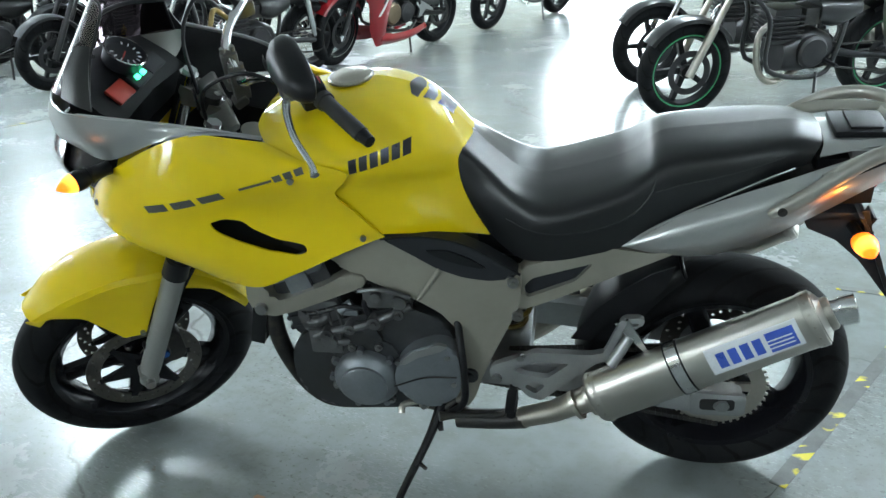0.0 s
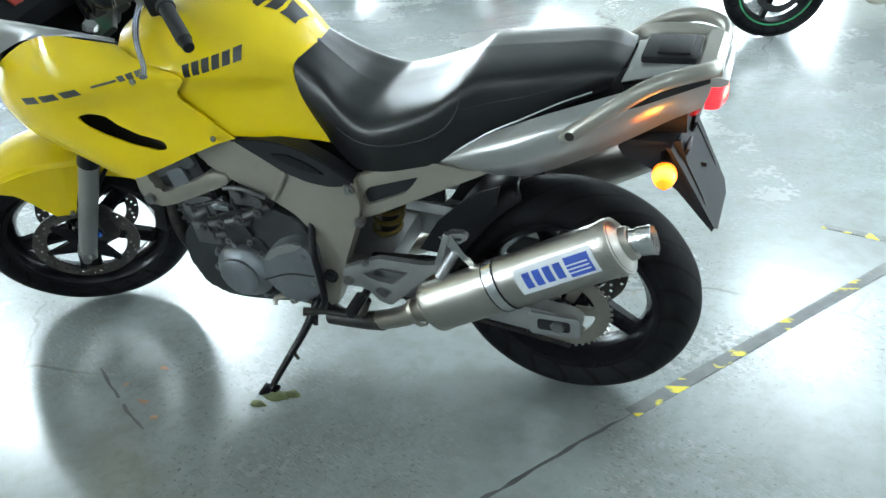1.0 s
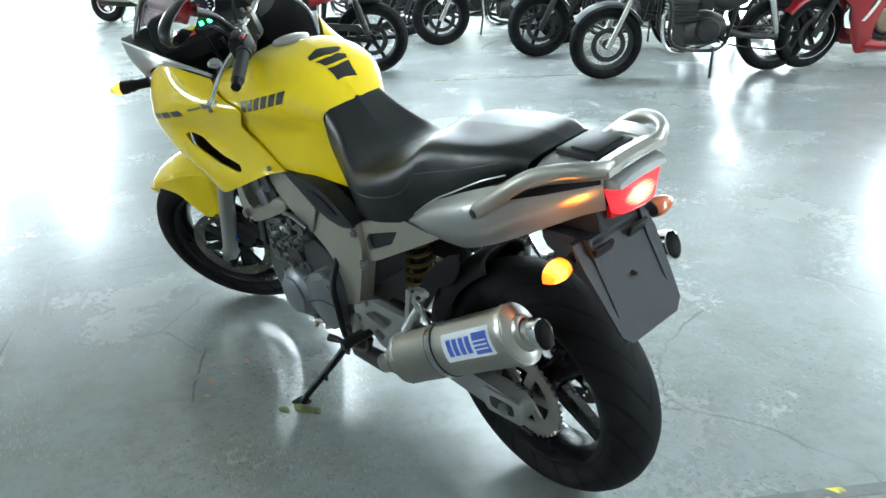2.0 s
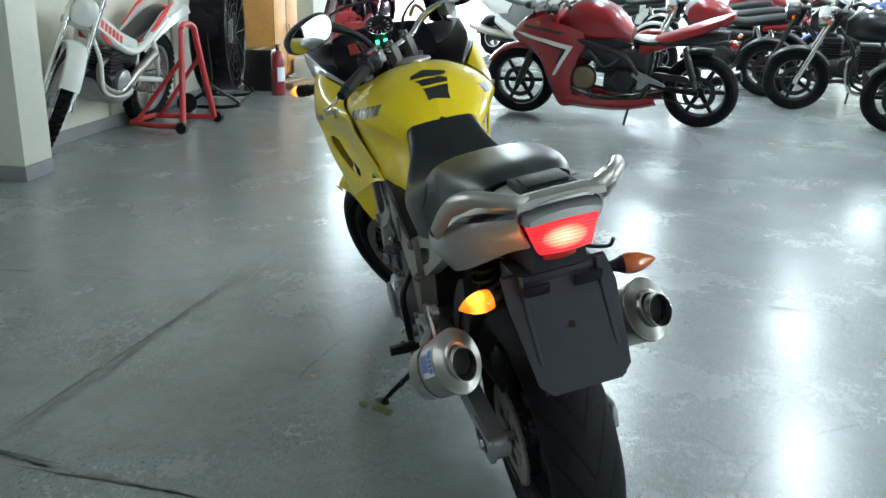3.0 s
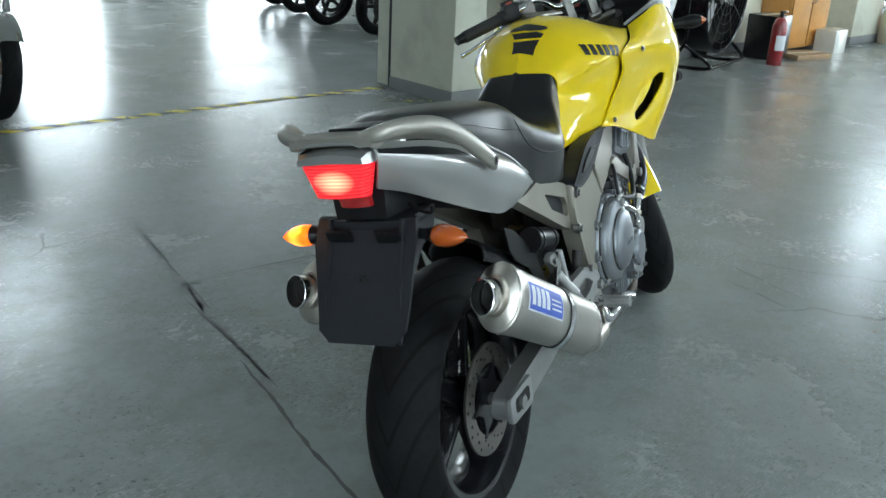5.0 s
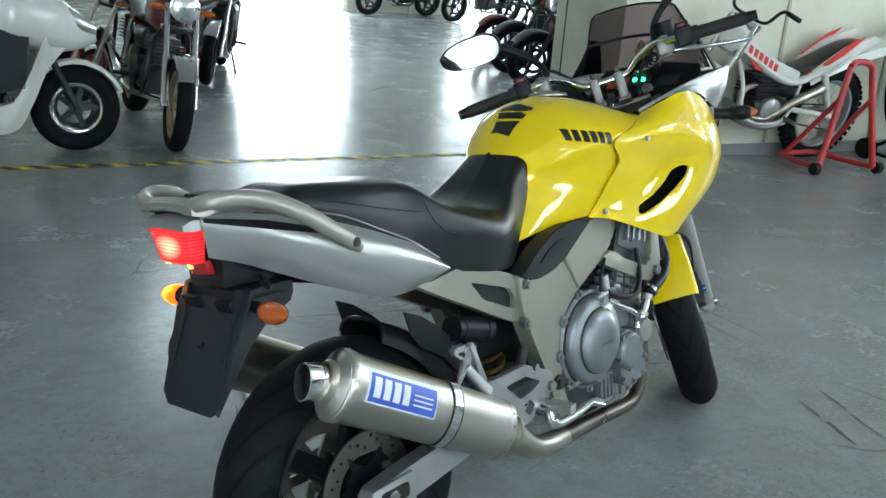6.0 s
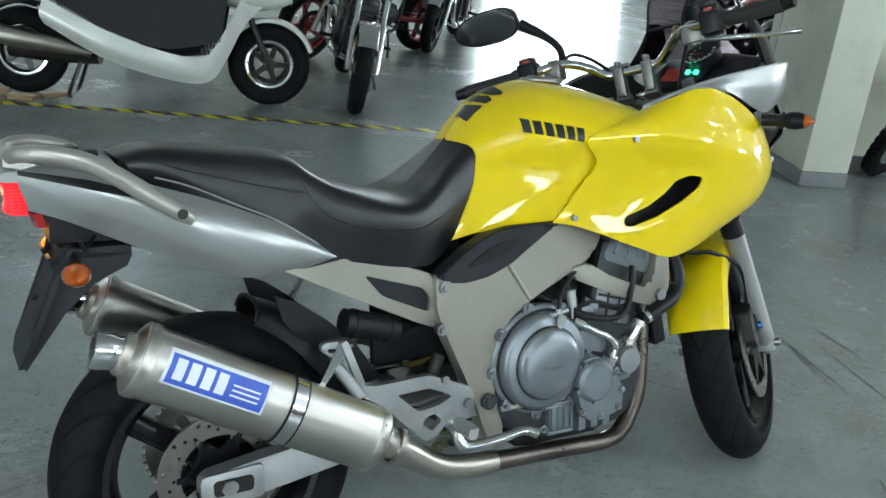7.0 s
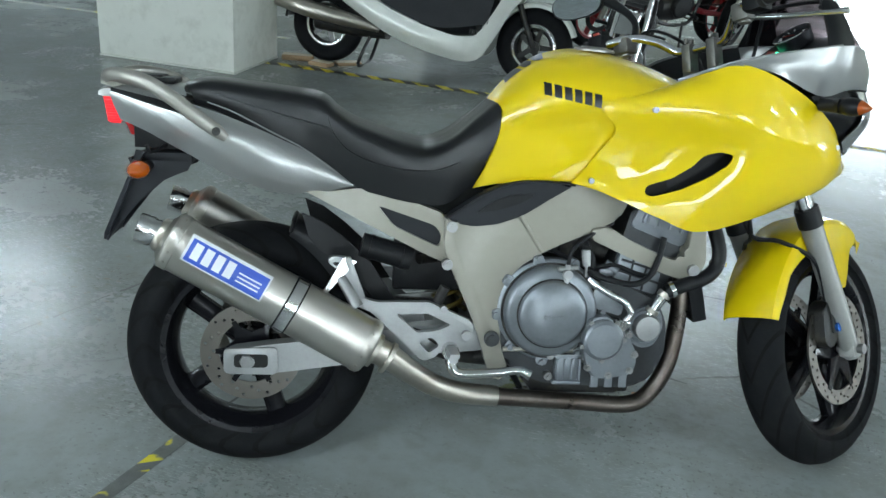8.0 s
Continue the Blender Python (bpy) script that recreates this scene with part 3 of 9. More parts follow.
strip("floor_tape", (-0.57, -1.10), (-2.4, -0.55), 0.036, TAPE, "worn hazard tape, mostly rubbed away")
strip("floor_tape", uv(2.93, 3.50), uv(2.62, 3.72), 0.05, TAPE, "worn hazard tape at the pillar foot")


SCRAPE = material("rubbed_floor_dirt", (0.125, 0.130, 0.124), 0.4, 0, 0.35, 25, dirt=(0.22, 0.235, 0.23), dirt_amount=0.8, dirt_scale=14)


def crack(a, b, width, seed, mat=None):
    """A hairline of uneven width wandering from a to b, in broken lengths."""
    rnd = random.Random(seed)
    p, q = Vector(a), Vector(b)
    d = q - p
    no = Vector((-d.y, d.x)).normalized()
    steps = max(4, int(d.length / 0.035))
    bm = bmesh.new()
    off, row = 0.0, None
    for i in range(steps + 1):
        off = off * 0.85 + rnd.uniform(-1, 1) * 0.0035
        c = p + d * (i / steps) + no * off
        w = width * rnd.uniform(0.35, 1.0) * min(1, 0.3 + 4 * min(i, steps - i) / steps)
        pair = [bm.verts.new((*(c + no * k * w / 2), 0.0008)) for k in (-1, 1)]
        if row and rnd.random() > 0.06:
            bm.faces.new((row[0], row[1], pair[1], pair[0]))
        row = pair
    ob = part("floor_crack", bm, mat or JOINT)
    return tagged(ob, "dark hairline crack or scrape in the concrete", "crack", kind="structure")


for k, (a, b, w) in enumerate((((0.83, 1.39), (1.98, 0.75), 0.007), ((2.59, 2.32), (2.26, 1.54), 0.007), ((2.46, 0.51), (2.42, 0.22), 0.010), ((1.45, -1.07), (1.19, -1.50), 0.008), ((0.62, 1.36), (0.28, 0.73), 0.007),
                               ((0.99, 0.55), (1.30, 0.36), 0.008), ((1.11, 2.06), (0.58, 1.22), 0.006), ((2.89, 2.90), (2.41, 1.73), 0.006), ((1.96, -0.30), (1.78, -0.56), 0.012), ((2.36, 0.40), (2.24, -0.01), 0.008),
                               ((1.81, -0.28), (1.65, -0.52), 0.012), ((2.23, 0.40), (2.14, 0.07), 0.007), ((-0.81, 0.59), (-0.39, 1.09), 0.007), ((3.82, -2.62), (3.52, -2.87), 0.010), ((0.30, -1.62), (-0.22, -1.64), 0.008), ((-0.16, 0.12), (0.35, 0.92), 0.009))):
    crack(a, b, 1.7 * w, k)
for k, (a, b, w) in enumerate((((0.80, 1.36), (1.98, 0.75), 0.030), ((1.95, 0.69), (2.47, 0.49), 0.022), ((2.24, 1.50), (1.95, 0.69), 0.014), ((0.78, -1.98), (-0.09, -1.44), 0.028), ((0.43, 1.56), (1.14, 1.20), 0.014), ((2.26, 0.50), (2.12, 0.11), 0.028),
                               ((1.10, 2.04), (0.57, 1.24), 0.030), ((0.69, 1.40), (0.30, 0.79), 0.036), ((1.46, -1.07), (1.20, -1.49), 0.016), ((2.91, 3.01), (2.45, 1.75), 0.016), ((2.59, 2.30), (2.26, 1.54), 0.018))):
    crack(a, b, w, 60 + k, SCRAPE)
strip("floor_tape", (4.56, -3.29), (3.8, -4.32), 0.05, TAPE, "worn hazard tape, mostly rubbed away")


# rubbed orange paint on the floor
RUST = material("orange_paint_stain", (0.34, 0.17, 0.09), 0.5, 0, 0.3, 30, dirt=(0.22, 0.2, 0.18), dirt_amount=0.8, dirt_scale=30)
for k, (x, y, n) in enumerate(((1.07, 0.45, 2.2), (1.12, 0.3, 1.6), (1.17, 0.4, 0.9), (1.0, 0.5, 1.5))):
    rnd = random.Random(40 + k)
    ring = [(x + 0.012 * n * math.cos(2 * math.pi * q / 11) * rnd.uniform(0.4, 1.1), y + 0.012 * math.sin(2 * math.pi * q / 11) * rnd.uniform(0.4, 1.1)) for q in range(11)]
    tagged(part("paint_stain", loft([[(p, q, 0.0003) for p, q in ring], [(p, q, 0.0009) for p, q in ring]]), RUST), "small rubbed orange paint stain on the concrete", "stain", kind="structure")

# ------------------------------------------------------------------ the yellow motorcycle
# Its own axes: x ahead from the rear axle, y to its left, z up; it leans on its side stand with the bars turned left.
LEAN = Matrix.Translation((0, 0, 0.0015)) @ Matrix.Rotation(radians(-11.37), 4, "X")
bike = thing("motorcycle", "yellow sport-touring motorcycle with silver tail, leaning on its side stand", "motorcycle", LEAN)
HEAD = Vector((1.122, 0, 1.0))
STEER = Matrix.Translation(HEAD + Vector((0.020, 0, -0.004))) @ Matrix.Rotation(radians(36), 4, Vector((-0.4305, 0, 0.9026))) @ Matrix.Translation(-HEAD)


def tread_rubber():
    """Rubber with slanting tread grooves round the crown."""
    m = material("tread_rubber", (0.009, 0.0095, 0.0106), 0.66, 0, 0.25, 9, dirt=(0.035, 0.033, 0.030), dirt_amount=0.25, dirt_scale=7)
    n, l = m.node_tree.nodes, m.node_tree.links
    tc, sep, at2, ab, ma, mb, fr, lt, bp = (n.new("ShaderNode" + k) for k in ("TexCoord", "SeparateXYZ", "Math", "Math", "Math", "Math", "Math", "Math", "Bump"))
    l.new(tc.outputs["Object"], sep.inputs[0])
    at2.operation, ab.operation, ma.operation, mb.operation, fr.operation, lt.operation = "ARCTAN2", "ABSOLUTE", "MULTIPLY", "MULTIPLY_ADD", "FRACT", "GREATER_THAN"
    l.new(sep.outputs["Z"], at2.inputs[0]), l.new(sep.outputs["X"], at2.inputs[1]), l.new(sep.outputs["Y"], ab.inputs[0])
    l.new(ab.outputs[0], ma.inputs[0])
    ma.inputs[1].default_value = 22.0
    l.new(at2.outputs[0], mb.inputs[0])
    mb.inputs[1].default_value = 19 / (2 * math.pi)
    l.new(ma.outputs[0], mb.inputs[2]), l.new(mb.outputs[0], fr.inputs[0]), l.new(fr.outputs[0], lt.inputs[0])
    lt.inputs[1].default_value = 0.17
    l.new(lt.outputs[0], bp.inputs["Height"])
    bp.inputs["Strength"].default_value, bp.inputs["Distance"].default_value = 1.0, 0.006
    b = n["Principled BSDF"]
    b.inputs["Specular IOR Level"].default_value = 0.08
    l.new(bp.outputs["Normal"], b.inputs["Normal"])
    mx = n.new("ShaderNodeMix")
    mx.data_type = "RGBA"
    old = b.inputs["Base Color"].links[0].from_socket
    l.new(lt.outputs[0], mx.inputs["Factor"]), l.new(old, mx.inputs["B"]), l.new(mx.outputs["Result"], b.inputs["Base Color"])
    mx.inputs["A"].default_value = (0.006, 0.006, 0.006, 1)
    return m


TREAD = tread_rubber()


def tyre_profile(R, w, rb, rw):
    half = [(R, 0.0), (R - 0.004, w * 0.15), (R - 0.016, w * 0.30), (R - 0.034, w * 0.42), (R - 0.052, w * 0.485), (R - 0.068, w * 0.475), (rb + 0.014, rw * 0.56), (rb + 0.004, rw * 0.5)]
    return half + [(rb - 0.012, rw * 0.42), (rb - 0.012, -rw * 0.42)] + [(r, -y) for r, y in half[:0:-1]]


def cast_wheel(parent, name, m, R, w, rb, rw, spokes, mat, tyre_mat, label=""):
    rim = join(
        lathe([(rb + 0.006, rw * 0.5), (rb + 0.008, rw * 0.46), (rb - 0.008, rw * 0.40), (rb - 0.022, rw * 0.2), (rb - 0.024, 0), (rb - 0.022, -rw * 0.2), (rb - 0.008, -rw * 0.40), (rb + 0.008, -rw * 0.46),
               (rb + 0.006, -rw * 0.5), (rb - 0.010, -rw * 0.48), (rb - 0.030, -rw * 0.24), (rb - 0.034, 0), (rb - 0.030, rw * 0.24), (rb - 0.010, rw * 0.48)], 72, closed=True),
        lathe([(0.012, 0.062), (0.040, 0.060), (0.046, 0.050), (0.046, -0.050), (0.040, -0.060), (0.012, -0.062)], 32))
    ob = part(name, rim, mat, parent, label or "gloss black cast wheel with five spokes")
    ob.matrix_basis = m
    repeat(part("spoke", loft([[(0.045 + (rb - 0.075) * s, y * (0.020 - 0.004 * s), z * (0.026 - 0.008 * s + 0.006 * s * s)) for y, z in ((1, 0.6), (0.6, 1), (-0.6, 1), (-1, 0.6), (-1, -0.6), (-0.6, -1), (0.6, -1), (1, -0.6))] for s in (0, 0.25, 0.5, 0.75, 0.9, 1.0)]), mat, ob), turned(spokes))
    part("tyre", lathe(tyre_profile(R, w, rb, rw), 96, closed=True), tyre_mat, ob, "black tyre with slanting tread grooves")
    return ob


def brake_disc(parent, y, r0, r1, holes, carrier=True):
    d = part("brake_disc", lathe([(r1, y + 0.0025), (r1, y - 0.0025), (r0, y - 0.0025), (r0, y + 0.0025)], 64, closed=True), DISC, parent, "drilled steel brake disc")
    cut = None
    for i in range(holes):
        rr = r0 + (r1 - r0) * (0.28, 0.52, 0.76)[i % 3]
        a = 2 * math.pi * i / holes
        c = cylinder(0.0042, (rr * math.cos(a), y - 0.01, rr * math.sin(a)), (rr * math.cos(a), y + 0.01, rr * math.sin(a)), 8)
        cut = c if cut is None else join(cut, c)
    carve(d, cut)
    if carrier:
        star = []
        for i in range(6):
            for r, o in ((0.048, -0.5), (r0 - 0.012, -0.12), (r0 + 0.008, -0.10), (r0 + 0.008, 0.10), (r0 - 0.012, 0.12)):
                a = 2 * math.pi * (i + (o if r > 0.05 else -0.5) * (1 if r < 0.05 else 0.7)) / 6
                star.append((r * math.cos(a), r * math.sin(a)))
        part("disc_carrier", plate(star, y - 0.0045, y + 0.0045, 0.0012), GLOSS_BLACK, parent, "black disc carrier")


front = cast_wheel(bike, "front_wheel", STEER @ pose(1.486, 0, 0.310), 0.314, 0.126, 0.2285, 0.092, 5, GLOSS_BLACK, TREAD)
brake_disc(front, 0.068, 0.112, 0.149, 48), brake_disc(front, -0.068, 0.112, 0.149, 48)
part("axle", cylinder(0.013, (0, -0.142, 0), (0, 0.142, 0), 16), BOLT, front, "steel axle ends")
rear = cast_wheel(bike, "rear_wheel", pose(0.006, 0, 0.309), 0.308, 0.162, 0.216, 0.120, 5, GLOSS_BLACK, TREAD)
brake_disc(rear, -0.075, 0.078, 0.1225, 36)
part("sprocket", join(lathe([(0.112, 0.088), (0.112, 0.082), (0.078, 0.082), (0.078, 0.088)], 64, closed=True), ring_of(lambda: box(0.110, 0.119, 0.0825, 0.0875, -0.003, 0.003), 42),
                      ring_of(lambda: box(0.03, 0.082, 0.080, 0.087, -0.012, 0.012), 6)), STEEL, rear, "worn steel rear sprocket")
part("axle", cylinder(0.014, (0, -0.155, 0), (0, 0.155, 0), 16), BOLT, rear, "steel axle ends")

# chain
cl = []
for i in range(46):
    s = i / 46
    cl.append((0.0 + 0.62 * s, 0.085, 0.312 + 0.118 - 0.045 * s))
    cl.append((0.0 + 0.62 * s, 0.085, 0.312 - 0.118 + 0.115 * s))
tagged(part("chain", join(*[at(box(-0.0065, 0.0065, -0.008, 0.008, -0.006, 0.006), Matrix.Translation(p)) for p in cl]), DARK_METAL, bike), "greasy drive chain", kind="stuff")

# swing arm
arm = [(-0.045, 0.335), (-0.05, 0.31), (-0.045, 0.283), (0.07, 0.280), (0.216, 0.300), (0.36, 0.325), (0.60, 0.345), (0.62, 0.385), (0.56, 0.415), (0.351, 0.395), (0.215, 0.368), (0.056, 0.350)]
sw = part("swing_arm", join(plate(round_outline(arm, 0.015), -0.145, -0.105, 0.006), plate(round_outline(arm, 0.015), 0.105, 0.145, 0.006), box(0.44, 0.60, -0.13, 0.13, 0.335, 0.400, 0.015)), ALU, bike, "silver aluminium swing arm")
for s in (1, -1):
    part("axle_adjuster", plate(round_outline([(-0.052, 0.340), (-0.052, 0.280), (0.072, 0.278), (0.072, 0.345)], 0.012), s * 0.140, s * 0.153, 0.003), ALU, sw, "adjuster block with a slot")
    part("axle_slot", plate(round_outline([(-0.028, 0.328), (-0.028, 0.296), (0.050, 0.296), (0.050, 0.328)], 0.01), s * 0.150, s * 0.1545, 0), DARK_HOLE, sw)
    part("axle_nut", cylinder(0.016, (0.0, s * 0.148, 0.312), (0.0, s * 0.162, 0.312), 6), BOLT, sw, "steel axle nut")

# frame: twin spars, pivot plates and engine cradle
spar = [(0.895, 0.722), (0.87, 0.672), (0.805, 0.640), (0.740, 0.615), (0.686, 0.588), (0.636, 0.555), (0.605, 0.515), (0.592, 0.465), (0.594, 0.40), (0.604, 0.345), (0.622, 0.300), (0.612, 0.272), (0.585, 0.270), (0.566, 0.315),
        (0.548, 0.372), (0.520, 0.440), (0.490, 0.505), (0.463, 0.565), (0.452, 0.60), (0.450, 0.672), (0.50, 0.655), (0.56, 0.660), (0.64, 0.688), (0.70, 0.722), (0.75, 0.752), (0.80, 0.775), (0.90, 0.80)]
fr = plate(round_outline(spar, 0.012, 3), 0.112, 0.158, 0.010)
for v in fr.verts:  # the spars draw in towards the steering head
    if v.co.x > 0.75:
        v.co.y -= (v.co.x - 0.75) * 0.12
frame_l, frame_r = both("frame_spar", fr, FRAME_PAINT, bike, "champagne-grey cast frame spar")
both("frame_rib", tube([(0.628, 0.159, 0.676), (0.655, 0.160, 0.635), (0.684, 0.158, 0.592)], 0.005, 8, 12), FRAME_PAINT, bike)
for (x, z, r) in ((0.468, 0.646, 0.013), (0.461, 0.556, 0.013), (0.577, 0.376, 0.019)):
    both("frame_bolt", join(cylinder(r, (x, 0.150, z), (x, 0.166, z), 12), cylinder(r * 0.6, (x, 0.160, z), (x, 0.171, z), 6)), BOLT if r < 0.015 else CASE, bike, "frame bolt")
crad = [(0.80, 0.650), (0.80, 0.625), (0.874, 0.592), (0.985, 0.545), (1.042, 0.528), (1.078, 0.545), (1.090, 0.575), (1.082, 0.70), (1.046, 0.70), (1.044, 0.598), (1.025, 0.578), (1.0, 0.580), (0.90, 0.622), (0.845, 0.655)]
both("engine_cradle", plate(round_outline(crad, 0.012, 3), 0.125, 0.160, 0.007), FRAME_PAINT, bike, "champagne-grey engine cradle bar")
both("cradle_bolt", cylinder(0.014, (1.058, 0.155, 0.556), (1.058, 0.172, 0.556), 12), BOLT, bike, "cradle bolt")
part("steering_head", tube([(1.165, 0, 0.66), (1.045, 0, 0.93)], 0.042, 20), FRAME_PAINT, bike)
part("frame_bridge", box(0.86, 1.08, -0.11, 0.11, 0.70, 0.80, 0.03), FRAME_PAINT, bike)
# rear subframe arms with a recessed slot
sub = [(0.10, 0.735), (0.17, 0.715), (0.258, 0.727), (0.357, 0.706), (0.452, 0.672), (0.470, 0.62), (0.462, 0.552), (0.40, 0.580), (0.33, 0.615), (0.25, 0.655), (0.18, 0.690)]
sf = part("subframe_arm", plate(round_outline(sub, 0.012, 3), 0.105, 0.142, 0.006), FRAME_PAINT, bike, "champagne-grey subframe arm with a slot")
sf2 = part("subframe_arm", mirrored(plate(round_outline(sub, 0.012, 3), 0.105, 0.142, 0.006)), FRAME_PAINT, bike, "champagne-grey subframe arm with a slot")
slot = [(0.295, 0.688), (0.43, 0.645), (0.448, 0.62), (0.442, 0.592), (0.335, 0.640)]
carve(sf, plate(round_outline(slot, 0.012), 0.128, 0.20, 0)), carve(sf2, plate(round_outline(slot, 0.012), -0.20, -0.128, 0))
both("slot_insert", plate(round_outline(slot, 0.012), 0.122, 0.129, 0), GREY_PLASTIC, bike, "dark recessed slot panel")

# Dirty alloy, darkened because the engine's left side faces away from the light.
CASTING_SHADED = material("shaded_grimy_alloy", (0.13, 0.132, 0.135), 0.42, 0.6, 0.2, 14, dirt=(0.05, 0.047, 0.042), dirt_amount=0.5, dirt_scale=9)
# engine
case = [(0.60, 0.36), (0.62, 0.30), (0.71, 0.262), (0.95, 0.250), (1.01, 0.315), (1.01, 0.42), (0.98, 0.475), (0.86, 0.53), (0.72, 0.57), (0.63, 0.53), (0.60, 0.45)]
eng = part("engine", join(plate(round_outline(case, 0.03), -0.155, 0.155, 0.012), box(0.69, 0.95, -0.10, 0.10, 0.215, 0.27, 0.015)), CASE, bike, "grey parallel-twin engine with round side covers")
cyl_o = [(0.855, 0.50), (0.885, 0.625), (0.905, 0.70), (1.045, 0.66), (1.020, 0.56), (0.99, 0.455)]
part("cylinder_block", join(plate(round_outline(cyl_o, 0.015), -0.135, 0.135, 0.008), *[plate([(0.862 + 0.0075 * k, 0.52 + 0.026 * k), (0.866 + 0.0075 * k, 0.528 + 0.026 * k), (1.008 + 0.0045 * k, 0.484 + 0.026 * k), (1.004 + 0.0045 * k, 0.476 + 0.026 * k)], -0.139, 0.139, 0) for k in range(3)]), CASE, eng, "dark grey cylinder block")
head = [(0.90, 0.655), (0.93, 0.722), (0.955, 0.735), (1.058, 0.702), (1.062, 0.675), (1.035, 0.605)]
part("cylinder_head", join(plate(round_outline(head, 0.012), -0.14, 0.14, 0.006), cylinder(0.022, (0.975, -0.146, 0.672), (0.975, 0.146, 0.672), 20)), ENGINE, eng, "grey cylinder head")
# right side: clutch cover, water pump, oil filter, their pipes and bolts
CC = Matrix.Translation((0.712, 0, 0.450))
outer = part("clutch_case", at(lathe([(0.126, -0.140), (0.126, -0.160), (0.120, -0.166), (0.110, -0.167), (0.110, -0.150)], 56), CC), ENGINE, eng, "outer clutch case with bolt ears")
ear = part("case_ear", at(join(plate(round_outline([(0.116, -0.016), (0.138, -0.011), (0.138, 0.011), (0.116, 0.016)], 0.006), -0.166, -0.145, 0.002), cylinder(0.0075, (0.130, -0.160, 0), (0.130, -0.173, 0), 6)), CC), ENGINE, outer, "bolt ear of the case")
repeat(ear, turned(9, 0.25, center=(0.712, 0, 0.450)))
part("clutch_cover", at(lathe([(0.112, -0.150), (0.112, -0.176), (0.106, -0.186), (0.098, -0.190), (0.088, -0.191), (0.083, -0.194), (0.080, -0.203), (0.076, -0.207), (0.060, -0.2135), (0.035, -0.2175), (0.0, -0.219)], 64), CC), ENGINE, eng, "round grey domed clutch cover")
# Dark metal ring stands in for the shadow round the cover.
part("cover_shadow_ring", at(lathe([(0.1135, -0.160), (0.1185, -0.164), (0.1185, -0.1685), (0.1130, -0.1685)], 56, closed=True), CC), DARK_METAL, eng, "dark shadow ring round the clutch cover")
part("cover_step", at(lathe([(0.0815, -0.1925), (0.0850, -0.1918), (0.0850, -0.1940), (0.0818, -0.1975)], 56, closed=True), CC), DARK_METAL, eng, "dark step round the dome")
part("cover_badge", join(*[box(0.688 + 0.0085 * k, 0.694 + 0.0085 * k, -0.2200, -0.2145, 0.443, 0.452) for k in range(6)]), ENGINE, eng, "raised maker's marks")
part("clutch_arm", join(tube([(0.743, -0.186, 0.568), (0.741, -0.190, 0.535), (0.735, -0.196, 0.508)], [0.006, 0.008, 0.007], 10, 8), cylinder(0.012, (0.742, -0.180, 0.546), (0.742, -0.200, 0.546), 12), tube([(0.720, -0.186, 0.556), (0.768, -0.186, 0.562)], 0.006, 8)), ALU, eng, "alloy clutch release arm")
part("clutch_cable", tube([(0.743, -0.186, 0.566), (0.752, -0.180, 0.600), (0.790, -0.165, 0.630), (0.86, -0.13, 0.66)], 0.005, 8, 18), BLACK_PLASTIC, eng, "black clutch cable")
part("sensor_plug", join(cylinder(0.011, (0.790, -0.165, 0.600), (0.792, -0.168, 0.562), 12), cylinder(0.004, (0.792, -0.168, 0.565), (0.793, -0.170, 0.535), 8)), ALU, eng, "small sensor with a lead")
pump = [(0.790, 0.395), (0.798, 0.345), (0.815, 0.298), (0.840, 0.290), (0.918, 0.300), (0.930, 0.345), (0.905, 0.395), (0.880, 0.425), (0.845, 0.447), (0.800, 0.440)]
pm = part("pump_housing", plate(round_outline(pump, 0.014), -0.198, -0.14, 0.006), ENGINE, eng, "grey water pump housing")
part("pump_cover", lathe([(0.050, -0.19), (0.050, -0.206), (0.046, -0.212), (0.043, -0.213), (0.041, -0.216), (0.0, -0.218)], 40, (0.838, 0, 0.390)), ENGINE, eng, "round pump cover")
repeat(part("pump_bolt", at(cylinder(0.0065, (0.052, -0.19, 0), (0.052, -0.208, 0), 6), Matrix.Translation((0.838, 0, 0.390))), BOLT, pm), turned(5, 0.3, center=(0.838, 0, 0.390)))
for x, z in ((0.808, 0.318), (0.860, 0.299), (0.912, 0.312), (0.921, 0.352), (0.902, 0.402)):
    part("pump_bolt", join(cylinder(0.009, (x, -0.19, z), (x, -0.201, z), 12), cylinder(0.0055, (x, -0.20, z), (x, -0.206, z), 6)), BOLT, pm)
part("filter_housing", join(lathe([(0.044, -0.13), (0.044, -0.165), (0.040, -0.170)], 30, (0.952, 0, 0.414)), plate(round_outline([(0.915, 0.375), (0.925, 0.455), (0.975, 0.470), (0.998, 0.430), (0.985, 0.370), (0.95, 0.355)], 0.012), -0.165, -0.12, 0.005)), ENGINE, eng, "grey housing behind the round cap")
part("oil_cap", lathe([(0.034, -0.15), (0.034, -0.182), (0.030, -0.190), (0.0, -0.192)], 30, (0.952, 0, 0.414)), ALU, eng, "round alloy cover cap")
fp = part("feed_pipe", tube([(0.955, -0.170, 0.440), (0.972, -0.172, 0.468), (0.992, -0.172, 0.500)], 0.013, 14, 10), CHROME, eng, "bright diagonal coolant pipe")
for a, b in (((0.961, -0.171, 0.450), (0.967, -0.172, 0.460)), ((0.986, -0.172, 0.490), (0.993, -0.172, 0.502))):
    part("pipe_clamp", tube([a, b], 0.0165, 14), STEEL, fp, "steel hose clamp")
part("coolant_pipe", tube([(0.808, -0.175, 0.524), (0.845, -0.183, 0.502), (0.884, -0.188, 0.482), (0.901, -0.190, 0.462), (0.903, -0.190, 0.445), (0.884, -0.188, 0.424)], 0.0085, 12, 30), CHROME, eng, "bent chrome coolant pipe")
